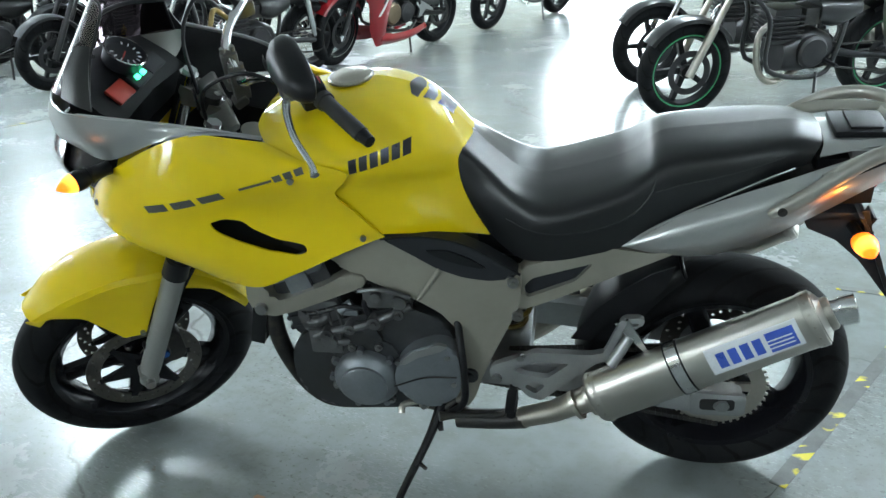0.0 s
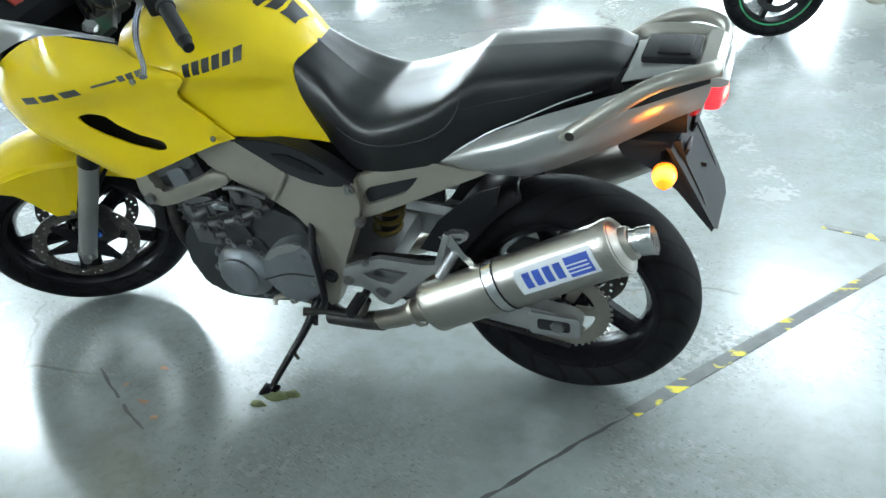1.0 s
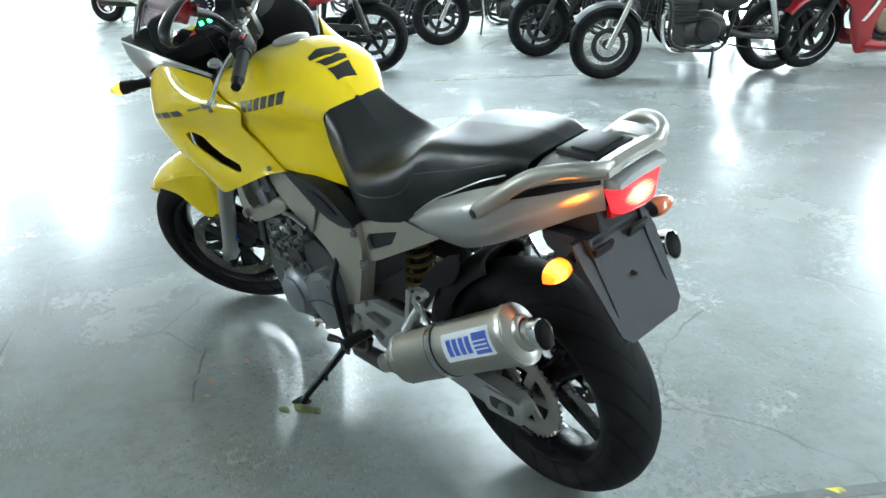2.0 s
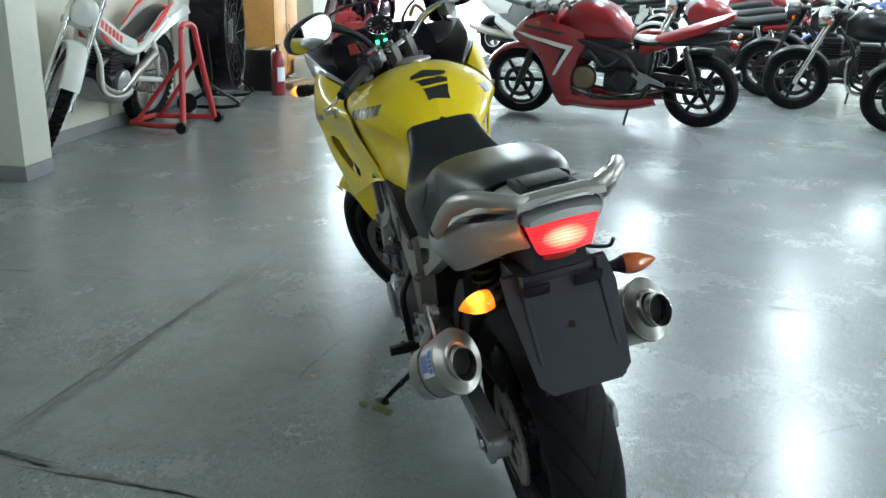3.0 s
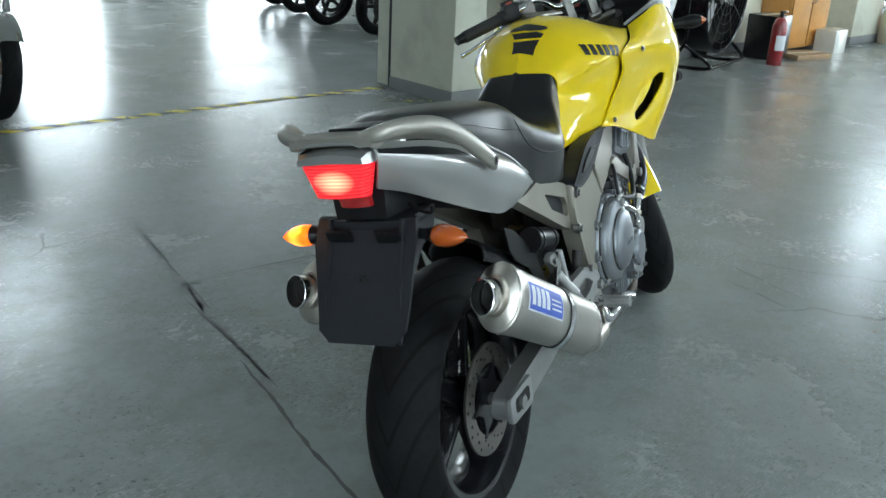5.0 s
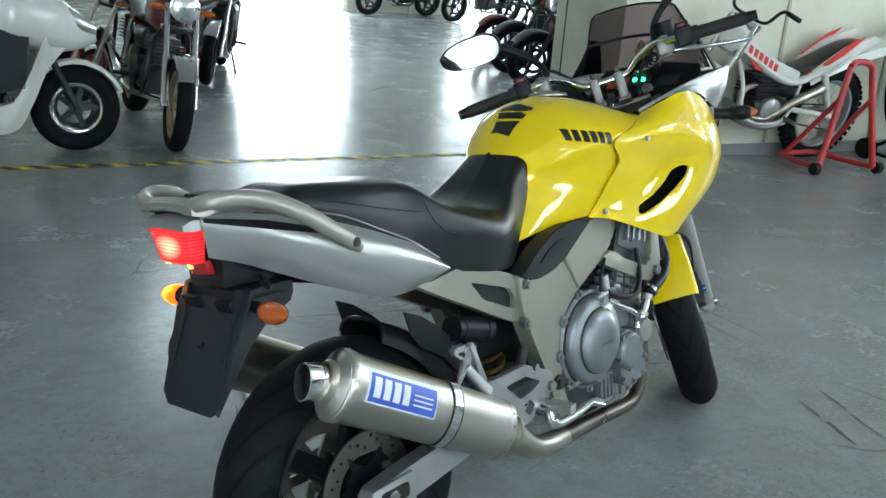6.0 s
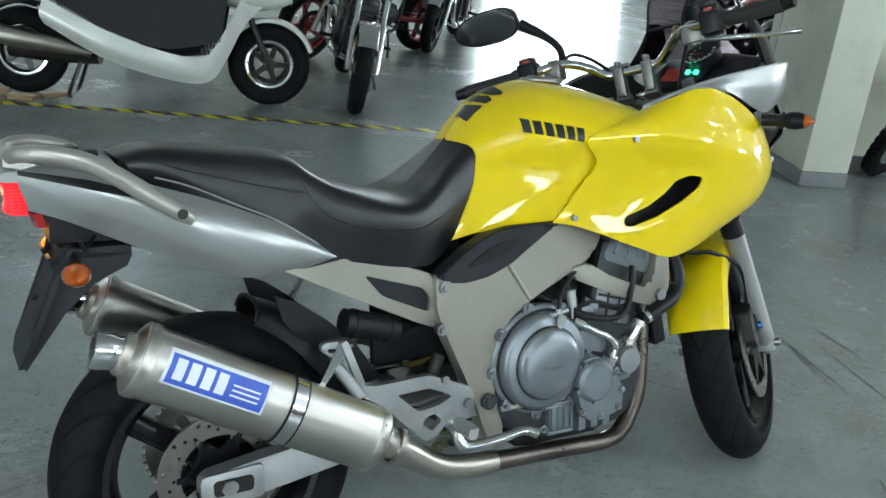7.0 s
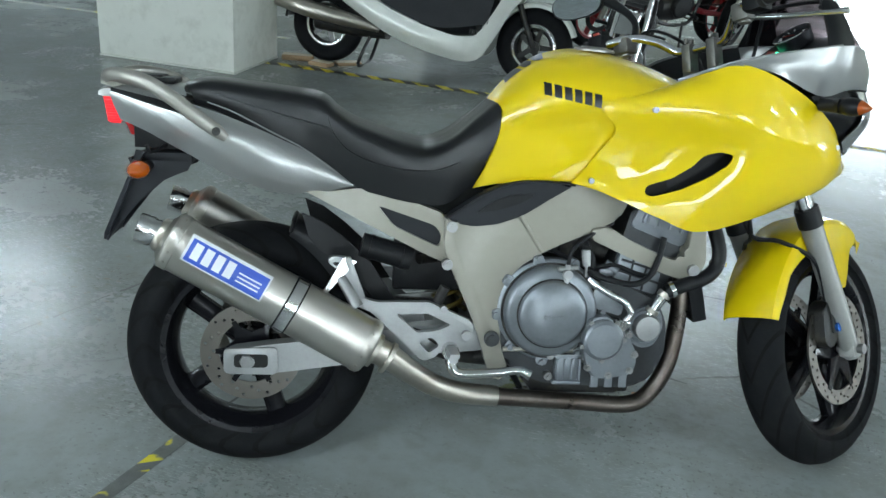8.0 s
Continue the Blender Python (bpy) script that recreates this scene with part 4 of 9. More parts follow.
part("pipe_flange", join(cylinder(0.014, (0.884, -0.176, 0.424), (0.884, -0.200, 0.424), 12), plate(round_outline([(0.866, 0.415), (0.905, 0.420), (0.905, 0.436), (0.868, 0.432)], 0.006), -0.198, -0.185, 0.003), cylinder(0.013, (0.803, -0.165, 0.528), (0.822, -0.180, 0.516), 12)), CHROME, eng, "chrome pipe flange")
part("side_plate", plate(round_outline([(0.818, 0.515), (0.870, 0.490), (0.892, 0.468), (0.886, 0.440), (0.852, 0.450), (0.812, 0.462)], 0.008), -0.172, -0.15, 0.004), ENGINE, eng, "grey plate behind the coolant pipe")
oc = part("oil_cooler", box(0.735, 0.795, -0.170, -0.11, 0.272, 0.335, 0.006), ENGINE, eng, "finned grey oil cooler block")
for k in range(4):
    part("fin", box(0.738 + 0.018 * k, 0.744 + 0.018 * k, -0.176, -0.168, 0.276, 0.330, 0.002), ENGINE, oc)
for z in (0.266, 0.334):
    part("flange", box(0.730, 0.800, -0.174, -0.120, z, z + 0.008, 0.002), ENGINE, oc)
for x, z in ((0.722, 0.338), (0.806, 0.330), (0.720, 0.285)):
    part("case_stud", join(cylinder(0.010, (x, -0.13, z), (x, -0.172, z), 10), cylinder(0.006, (x, -0.17, z), (x, -0.18, z), 6)), BOLT, eng)
part("gear_shaft", join(tube([(0.605, -0.165, 0.352), (0.775, -0.168, 0.356)], 0.0065, 10), cylinder(0.011, (0.70, -0.167, 0.354), (0.775, -0.168, 0.356), 10)), STEEL, eng, "oily linkage rod")
repeat(part("sump_fin", box(0.830, 0.850, -0.158, -0.09, 0.252, 0.292, 0.003), ENGINE, eng), [pose(0.036 * k, 0, 0) for k in range(1, 3)])
part("sump_pan", plate(round_outline([(0.66, 0.262), (0.70, 0.225), (0.92, 0.222), (0.95, 0.255), (0.93, 0.285), (0.70, 0.285)], 0.012), -0.115, 0.115, 0.008), DARK_METAL, eng, "dark sump")
part("cylinder_panel", plate(round_outline([(0.868, 0.520), (0.884, 0.612), (0.990, 0.582), (0.976, 0.488)], 0.008), -0.148, -0.13, 0.004), ENGINE, eng, "grey cylinder side casting")
for x0, z0, x1, z1 in ((0.884, 0.575, 0.984, 0.546), (0.878, 0.548, 0.980, 0.518), (0.918, 0.604, 0.906, 0.510), (0.952, 0.592, 0.940, 0.500)):
    part("casting_rib", tube([(x0, -0.1485, z0), (x1, -0.1485, z1)], 0.003, 6), CASE, eng, "cast rib")
part("overflow_hose", tube([(0.798, -0.168, 0.552), (0.835, -0.178, 0.535), (0.905, -0.180, 0.522), (0.948, -0.172, 0.540), (0.972, -0.160, 0.585), (0.985, -0.145, 0.63)], 0.0078, 10, 36), BLACK_PLASTIC, eng, "black hose looping over the engine")
part("head_panel", join(plate(round_outline([(0.925, 0.665), (0.945, 0.715), (1.040, 0.690), (1.030, 0.640)], 0.008), -0.150, -0.135, 0.004), *[tube([(0.945 + 0.028 * k, -0.151, 0.706 - 0.008 * k), (0.938 + 0.028 * k, -0.151, 0.668 - 0.008 * k)], 0.0035, 6) for k in range(4)]), ENGINE, eng, "grey ribbed cylinder head side")
# left side: generator and sprocket covers
part("generator_cover", lathe([(0.080, 0.145), (0.080, 0.172), (0.072, 0.185), (0.060, 0.190), (0.055, 0.196), (0.0, 0.199)], 48, (0.828, 0, 0.360)), ENGINE, eng, "round grey generator cover")
spc = [(0.592, 0.43), (0.594, 0.36), (0.622, 0.310), (0.68, 0.296), (0.735, 0.318), (0.756, 0.375), (0.742, 0.432), (0.705, 0.470), (0.645, 0.494), (0.606, 0.480)]
part("sprocket_cover", plate(round_outline(spc, 0.03), 0.14, 0.192, 0.012), ENGINE, eng, "smooth grey sprocket cover")
part("cover_seam", tube([(0.604, 0.1935, 0.395), (0.68, 0.1935, 0.39), (0.755, 0.1935, 0.36)], 0.002, 6, 10), DARK_METAL, eng)
gd = lathe([(0.056, 0.190), (0.056, 0.202), (0.050, 0.205), (0.0, 0.206)], 40, (0.828, 0, 0.360))
part("generator_boss", gd, ENGINE, eng, "raised round boss of the cover")
repeat(part("generator_bolt", at(cylinder(0.008, (0.084, 0.145, 0), (0.084, 0.176, 0), 10), Matrix.Translation((0.828, 0, 0.360))), ENGINE, eng), turned(7, 0.3, center=(0.828, 0, 0.360)))
for x, y, z in ((0.622, 0.196, 0.452), (0.740, 0.196, 0.432), (0.690, 0.196, 0.298), (0.612, 0.196, 0.372)):
    part("sprocket_cover_bolt", cylinder(0.007, (x, 0.185, z), (x, y, z), 8), BOLT, eng)
part("cover_bevel", plate(round_outline([(0.618, 0.486), (0.640, 0.492), (0.704, 0.466), (0.740, 0.430), (0.728, 0.426), (0.690, 0.452), (0.640, 0.470)], 0.005), 0.186, 0.1965, 0.004), ALU, eng, "bright bevelled edge of the sprocket cover")
part("breather_hose", tube([(0.60, 0.15, 0.53), (0.588, 0.192, 0.47), (0.585, 0.198, 0.39), (0.592, 0.195, 0.32), (0.63, 0.17, 0.262)], 0.009, 10, 24), BLACK_PLASTIC, eng, "black hose down the side of the engine")
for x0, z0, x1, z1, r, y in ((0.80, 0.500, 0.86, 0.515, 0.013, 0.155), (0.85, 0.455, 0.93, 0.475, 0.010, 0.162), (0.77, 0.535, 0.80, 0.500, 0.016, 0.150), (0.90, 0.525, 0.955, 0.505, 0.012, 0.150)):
    part("engine_union", tube([(x0, y - 0.02, z0), ((x0 + x1) / 2, y, (z0 + z1) / 2), (x1, y - 0.01, z1)], [r, r * 1.25, r], 10, 6), CASTING_SHADED, eng, "small alloy union")
part("thermostat", join(box(0.875, 0.955, 0.120, 0.168, 0.430, 0.500, 0.010), cylinder(0.020, (0.905, 0.15, 0.470), (0.905, 0.178, 0.470), 16)), CASTING_SHADED, eng, "grey housing above the generator cover")
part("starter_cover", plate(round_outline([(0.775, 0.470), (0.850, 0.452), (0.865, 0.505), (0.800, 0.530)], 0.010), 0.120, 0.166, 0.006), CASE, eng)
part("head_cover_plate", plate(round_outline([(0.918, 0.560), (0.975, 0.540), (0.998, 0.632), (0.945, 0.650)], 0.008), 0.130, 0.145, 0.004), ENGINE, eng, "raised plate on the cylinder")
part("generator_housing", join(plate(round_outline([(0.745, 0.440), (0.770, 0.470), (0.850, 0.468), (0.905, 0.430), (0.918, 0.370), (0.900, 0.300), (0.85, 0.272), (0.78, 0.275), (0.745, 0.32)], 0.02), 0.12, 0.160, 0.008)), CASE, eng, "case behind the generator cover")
part("cylinder_side", join(plate(round_outline([(0.868, 0.512), (0.880, 0.572), (0.940, 0.566), (0.982, 0.535), (0.965, 0.480), (0.91, 0.478)], 0.010), 0.13, 0.150, 0.005), *[tube([(0.880 + 0.024 * k, 0.152, 0.560 - 0.006 * k), (0.874 + 0.024 * k, 0.152, 0.505 - 0.006 * k)], 0.004, 6) for k in range(4)]), CASTING_SHADED, eng, "grey cylinder side casting with ribs")
part("water_rail", tube([(0.940, 0.162, 0.478), (0.885, 0.168, 0.502), (0.820, 0.170, 0.520), (0.760, 0.168, 0.545), (0.700, 0.160, 0.575)], [0.010, 0.009, 0.009, 0.010, 0.009], 12, 30), CASTING_SHADED, eng, "cast coolant rail across the engine")
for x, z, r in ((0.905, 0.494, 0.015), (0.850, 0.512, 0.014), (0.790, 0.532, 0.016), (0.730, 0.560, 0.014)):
    part("rail_boss", join(cylinder(r, (x, 0.145, z), (x, 0.180, z), 12), cylinder(r * 0.5, (x, 0.178, z), (x, 0.187, z), 6)), CASTING_SHADED, eng, "bolted boss")
part("injector_body", join(box(0.700, 0.815, 0.110, 0.158, 0.560, 0.612, 0.010), cylinder(0.017, (0.725, 0.15, 0.590), (0.725, 0.176, 0.590), 14), cylinder(0.013, (0.780, 0.15, 0.600), (0.780, 0.172, 0.600), 14), tube([(0.70, 0.165, 0.600), (0.76, 0.168, 0.622), (0.82, 0.160, 0.612)], 0.006, 8, 12)), CASTING_SHADED, eng, "grey throttle body with unions")
for x, z in ((0.790, 0.452), (0.855, 0.448), (0.902, 0.405), (0.908, 0.330), (0.775, 0.290)):
    part("case_stud", join(cylinder(0.010, (x, 0.15, z), (x, 0.166, z), 10), cylinder(0.006, (x, 0.164, z), (x, 0.173, z), 6)), BOLT, eng)
part("shift_shaft", join(tube([(0.690, 0.17, 0.300), (0.740, 0.188, 0.298), (0.745, 0.200, 0.282)], 0.008, 8, 8), cylinder(0.013, (0.690, 0.15, 0.300), (0.690, 0.190, 0.300), 12)), STEEL, eng, "worn gear shift shaft")
both("carburettor", join(cylinder(0.034, (0.80, 0.065, 0.60), (0.86, 0.065, 0.575), 18), box(0.74, 0.82, 0.03, 0.11, 0.555, 0.645, 0.012), cylinder(0.014, (0.80, 0.11, 0.60), (0.80, 0.128, 0.60), 12)), DARK_METAL, eng, "dark throttle bodies")
for bm in (tube([(0.70, 0.13, 0.56), (0.78, 0.145, 0.545), (0.86, 0.15, 0.56), (0.95, 0.148, 0.535), (1.0, 0.13, 0.57)], 0.0065, 8, 24), tube([(0.68, 0.12, 0.60), (0.75, 0.135, 0.575), (0.82, 0.14, 0.52), (0.86, 0.14, 0.47)], 0.006, 8, 20),
                          tube([(0.79, 0.14, 0.61), (0.81, 0.15, 0.57), (0.80, 0.15, 0.53)], 0.01, 10, 12)):
    both("engine_hose", bm, BLACK_PLASTIC, eng, "black hose")
both("hose_clip", cylinder(0.011, (0.795, 0.142, 0.595), (0.797, 0.142, 0.575), 12), ENGINE, eng, "alloy hose clip")
both("hose_joint", join(box(0.83, 0.87, 0.142, 0.156, 0.535, 0.552, 0.004), cylinder(0.012, (0.845, 0.14, 0.562), (0.875, 0.15, 0.545), 10)), ENGINE, eng, "alloy hose joint")
part("spark_area", box(0.64, 0.86, -0.10, 0.10, 0.55, 0.68, 0.03), DARK_METAL, eng, "dark airbox underside")
part("radiator", join(at(box(-0.018, 0.018, -0.118, 0.118, -0.12, 0.13, 0.004), Matrix.Translation((1.082, 0, 0.53)) @ Matrix.Rotation(radians(-14), 4, "Y"))), BLACK_PLASTIC, bike, "black radiator")
RAD = Matrix.Translation((1.082, 0, 0.53)) @ Matrix.Rotation(radians(-14), 4, "Y")
fin = part("radiator_fin", box(-0.021, 0.021, -0.105, 0.105, -0.110, -0.106), DARK_METAL, bike)
fin.matrix_basis = RAD
repeat(fin, [RAD @ pose(0, 0, 0.0115 * k) for k in range(1, 20)])
part("radiator_hose", tube([(1.115, -0.12, 0.665), (1.128, -0.145, 0.60), (1.118, -0.155, 0.560), (1.085, -0.165, 0.535), (1.030, -0.172, 0.518), (0.992, -0.172, 0.502)], 0.0175, 14, 30), BLACK_PLASTIC, bike, "fat black coolant hose")
for a, b in (((1.1265, -0.147, 0.575), (1.1255, -0.148, 0.565)), ((1.012, -0.172, 0.5115), (1.002, -0.172, 0.507))):
    part("hose_clamp", tube([a, b], 0.021, 14), CHROME, bike, "steel hose clamp")

# exhaust
for s in (1, -1):
    w, h = (0.132, 0.0) if s < 0 else (0.095, 0.022)
    part("header_pipe", tube([(1.02, s * 0.07, 0.585), (1.060, s * 0.085, 0.53), (1.060, s * 0.098, 0.42), (1.035, s * (w - 0.012), 0.30), (0.985, s * w, 0.222 + h), (0.93, s * w, 0.198 + h), (0.82, s * w, 0.204 + h), (0.70, s * (w + 0.006), 0.214 + h), (0.58, s * 0.15, 0.226)], 0.0215, 16, 48), PIPE if s < 0 else DARK_METAL, bike, "brown heat-stained header pipe" if s < 0 else "dark header pipe")
    run = [(0.60, s * 0.148, 0.225), (0.52, s * 0.155, 0.235), (0.45, s * 0.170, 0.258), (0.385, s * 0.188, 0.300), (0.33, s * 0.200, 0.342), (0.27, s * 0.207, 0.376)]
    if s > 0:
        part("pipe_joint", tube([(0.62, 0.147, 0.224)] + run[1:3], [0.024, 0.026], 16, 10), DARK_METAL, bike, "dark pipe joint")
        run = [(0.47, 0.164, 0.250)] + run[3:]
    part("link_pipe", tube(run, [0.025, 0.026, 0.027, 0.030, 0.034], 18, 36), STEEL, bike, "golden-tinged steel link pipe")
a0, a1 = Vector((-0.160, 0.203, 0.610)), Vector((0.278, 0.208, 0.370))
ax = (a1 - a0).normalized()
MUF = Matrix.Translation(a0) @ ax.to_track_quat("X", "Z").to_matrix().to_4x4()
ML = (a1 - a0).length
TURNX = Matrix.Rotation(radians(-90), 4, "Z")  # the turned body's axis laid along x
BENT = Matrix.Translation((-0.022, 0, 0)) @ Matrix.Rotation(radians(-12), 4, "Y") @ Matrix.Translation((0.022, 0, 0)) @ TURNX  # the outlet bends level
for s in (1, -1):
    M = MUF if s == 1 else Matrix.Diagonal((1, -1, 1, 1)) @ MUF @ Matrix.Diagonal((1, -1, 1, 1))
    mu = part("muffler", at(lathe([(0.0, 0.012), (0.045, 0.012), (0.058, 0.006), (0.0615, 0.0), (0.0615, ML), (0.058, ML + 0.004), (0.035, ML + 0.006), (0.0, ML + 0.006)], 48), TURNX), TITAN, bike, "brushed titanium muffler")
    mu.matrix_basis = M @ Matrix.Diagonal((1, 0.74, 1.06, 1))  # the cans are oval, taller than wide
    part("end_cap", at(lathe([(0.030, -0.016), (0.040, -0.0135), (0.0585, -0.0035), (0.0590, -0.0010), (0.0628, 0.0000), (0.0636, 0.0010), (0.0636, 0.022), (0.0622, 0.023), (0.0620, 0.004), (0.03, -0.008)], 48, closed=True), TURNX), TITAN, mu, "conical titanium end cap")
    part("front_cap", at(lathe([(0.0622, ML - 0.016), (0.0630, ML - 0.014), (0.0630, ML + 0.004), (0.058, ML + 0.010), (0.034, ML + 0.016), (0.03, ML + 0.010)], 48, closed=True), TURNX), TITAN, mu)
    for x in (0.012, ML - 0.006):
        repeat(part("rivet", cylinder(0.003, (x, 0, 0.0615), (x, 0, 0.0648), 8), STEEL, mu), turned(14, axis="X"))
    part("outlet_tip", at(lathe([(0.0285, -0.010), (0.0285, -0.036), (0.0300, -0.040), (0.0318, -0.044), (0.0322, -0.072), (0.0302, -0.073), (0.0270, -0.044), (0.0240, -0.036), (0.0240, -0.004)], 36, closed=True), BENT), CHROME, mu, "polished outlet tip")
    part("outlet_collar", at(lathe([(0.038, -0.012), (0.037, -0.024), (0.0335, -0.029), (0.0288, -0.030), (0.0280, -0.012)], 36, closed=True), TURNX), STEEL, mu, "stepped collar round the outlet")
    for x, r in ((ML + 0.012, 0.040), (ML + 0.050, 0.0375)):
        part("pipe_clamp", at(lathe([(r - 0.006, x), (r, x + 0.002), (r, x + 0.012), (r - 0.006, x + 0.014)], 32, closed=True), TURNX), STEEL, mu, "worn steel pipe clamp")
    part("outlet_bore", at(lathe([(0.0240, -0.040), (0.0, -0.039)], 24), BENT), DARK_HOLE, mu)
    part("strap", at(lathe([(0.0625, ML * 0.575), (0.0645, ML * 0.575), (0.0645, ML * 0.625), (0.0625, ML * 0.625)], 48, closed=True), TURNX), CHROME, mu, "polished steel strap")
    part("strap_rubber", at(lathe([(0.0622, ML * 0.567), (0.0638, ML * 0.567), (0.0638, ML * 0.633), (0.0622, ML * 0.633)], 48, closed=True), TURNX), BLACK_PLASTIC, mu, "black rubber under the strap")

    def patch(x0, x1, d0, d1, lift, n=8):
        """A film on the can between two lengths and two angles (from the outer side upwards)."""
        g = [[(x, s * (0.0615 + lift) * math.cos(radians(d0 + (d1 - d0) * j / n)), (0.0615 + lift) * math.sin(radians(d0 + (d1 - d0) * j / n))) for x in (x0, x1)] for j in range(n + 1)]
        return loft(g, False, False)

    st = part("sticker", patch(0.040, 0.235, -14, 44, 0.0006), STICKER_WHITE, mu, "white and blue maker's sticker")
    part("sticker_field", patch(0.046, 0.231, -11, 36, 0.0011) if s == -1 else patch(0.050, 0.108, -8, 34, 0.0011), STICKER_BLUE, st, "blue sticker field")
    lo = 0.056 if s == -1 else 0.118
    for k in range(4):  # the maker's lettering as plain blocks
        part("sticker_block", patch(lo + 0.0262 * k, lo + 0.0262 * k + 0.0185, -3, 30, 0.0016), STICKER_WHITE if s == -1 else STICKER_BLUE, st)
    lo = 0.165 if s == -1 else 0.056
    for k in range(3):
        part("sticker_bar", patch(lo, lo + 0.055, 0 + 8 * k, 3 + 8 * k, 0.0016), STICKER_WHITE, st)
    part("muffler_bracket", loft([[(x, s * y, z) for x, z in ((0.165, 0.475), (0.185, 0.49), (0.25, 0.565), (0.22, 0.575))] for y in (0.183, 0.190)]), CHROME, bike, "steel muffler hanger")

# foot peg brackets
brk = [(0.183, 0.560), (0.190, 0.575), (0.232, 0.572), (0.262, 0.478), (0.30, 0.468), (0.421, 0.470), (0.523, 0.425), (0.530, 0.400), (0.515, 0.372), (0.47, 0.372), (0.44, 0.335), (0.41, 0.325), (0.36, 0.375), (0.285, 0.445), (0.255, 0.455), (0.235, 0.50), (0.205, 0.545)]
bl = part("peg_bracket", plate(round_outline(brk, 0.008), 0.165, 0.182, 0.004), ALU, bike, "cast aluminium footrest bracket")
br = part("peg_bracket", mirrored(plate(round_outline(brk, 0.008), 0.165, 0.182, 0.004)), ALU, bike, "cast aluminium footrest bracket")
for ob, s in ((bl, 1), (br, -1)):
    for hole in ([(0.345, 0.440), (0.42, 0.442), (0.475, 0.415), (0.44, 0.40), (0.395, 0.395)], [(0.195, 0.562), (0.22, 0.560), (0.222, 0.553), (0.20, 0.552)], [(0.40, 0.372), (0.43, 0.385), (0.45, 0.365), (0.425, 0.345)]):
        carve(ob, plate(round_outline(hole, 0.008), min(s * 0.15, s * 0.2), max(s * 0.15, s * 0.2), 0))
for s in (1, -1):
    part("heel_guard", join(plate(round_outline([(0.222, 0.572), (0.235, 0.577), (0.272, 0.480), (0.258, 0.474)], 0.004), s * 0.18, s * 0.193, 0.003)), ALU, bike, "polished heel guard")
    part("peg_bolt", cylinder(0.012, (0.512, s * 0.175, 0.392), (0.512, s * 0.192, 0.392), 12), BOLT, bike)
    part("peg_bolt", cylinder(0.009, (0.455, s * 0.178, 0.455), (0.455, s * 0.19, 0.455), 8), BOLT, bike)
    part("foot_peg", join(tube([(0.475, s * 0.17, 0.355), (0.472, s * 0.272, 0.361)], [0.010, 0.013, 0.011], 12, 6), box(0.463, 0.487, min(s * 0.2, s * 0.272), max(s * 0.2, s * 0.272), 0.362, 0.374, 0.004)), BLACK_PLASTIC if s > 0 else ALU, bike, "folding foot peg")
    part("passenger_peg", tube([(0.215, s * 0.182, 0.525), (0.255, s * 0.205, 0.462)], [0.012, 0.014], 12, 5), ALU, bike, "folded passenger peg")
part("brake_pedal", tube([(0.475, -0.195, 0.355), (0.480, -0.205, 0.318), (0.505, -0.21, 0.306), (0.58, -0.212, 0.309), (0.635, -0.212, 0.315), (0.665, -0.224, 0.306)], [0.014, 0.013, 0.012, 0.011, 0.010, 0.013], 12, 24), CHROME, bike, "polished brake pedal")
part("pedal_pivot", join(cylinder(0.020, (0.475, -0.18, 0.355), (0.475, -0.208, 0.355), 18), cylinder(0.010, (0.475, -0.2, 0.355), (0.475, -0.214, 0.355), 8)), CHROME, bike, "chrome pedal pivot")
part("shift_lever", tube([(0.47, 0.19, 0.34), (0.50, 0.195, 0.29), (0.60, 0.20, 0.285), (0.65, 0.215, 0.29)], [0.010, 0.008, 0.007, 0.012], 10, 16), DARK_METAL, bike, "dark gear shift lever")
part("brake_cylinder", join(cylinder(0.013, (0.43, -0.150, 0.43), (0.46, -0.152, 0.50), 12), tube([(0.33, -0.152, 0.40), (0.40, -0.153, 0.39), (0.45, -0.153, 0.36)], 0.006, 8, 10)), DARK_METAL, bike)
# side stand and its pad of crushed tape
part("side_stand", join(tube([(0.655, 0.12, 0.262), (0.688, 0.185, 0.190), (0.748, 0.278, 0.092), (0.758, 0.302, 0.070)], [0.015, 0.011, 0.0095, 0.0095], 12, 14), box(0.740, 0.787, 0.284, 0.326, 0.0610, 0.0705, 0.003), tube([(0.664, 0.145, 0.24), (0.66, 0.170, 0.20)], 0.007, 8), tube([(0.716, 0.225, 0.147), (0.690, 0.242, 0.139)], 0.005, 8)), GLOSS_BLACK, bike, "black side stand")
part("stand_bracket", join(box(0.60, 0.72, 0.09, 0.135, 0.262, 0.300, 0.006), tube([(0.62, 0.13, 0.27), (0.66, 0.135, 0.245), (0.70, 0.13, 0.262)], 0.008, 8, 10)), DARK_METAL, bike)
# rear shock
part("shock_absorber", join(tube([(0.50, -0.02, 0.37), (0.42, -0.02, 0.66)], 0.022, 16), tube([(0.47, -0.05, 0.55), (0.40, -0.10, 0.553)], 0.012, 12)), DARK_METAL, bike, "dark shock body")
part("shock_reservoir", join(tube([(0.262, -0.108, 0.588), (0.38, -0.108, 0.556)], 0.029, 20), tube([(0.280, -0.108, 0.583), (0.288, -0.108, 0.581)], 0.031, 20), tube([(0.358, -0.108, 0.562), (0.366, -0.108, 0.560)], 0.031, 20)), BLACK_PLASTIC, bike, "black shock reservoir lying crosswise to its spring")
# Added panel: hides the spring and keeps light out of this space.
part("shock_shroud", box(0.34, 0.52, -0.075, -0.062, 0.47, 0.70, 0.01), BLACK_PLASTIC, bike, "black panel added to darken the space before the shock")
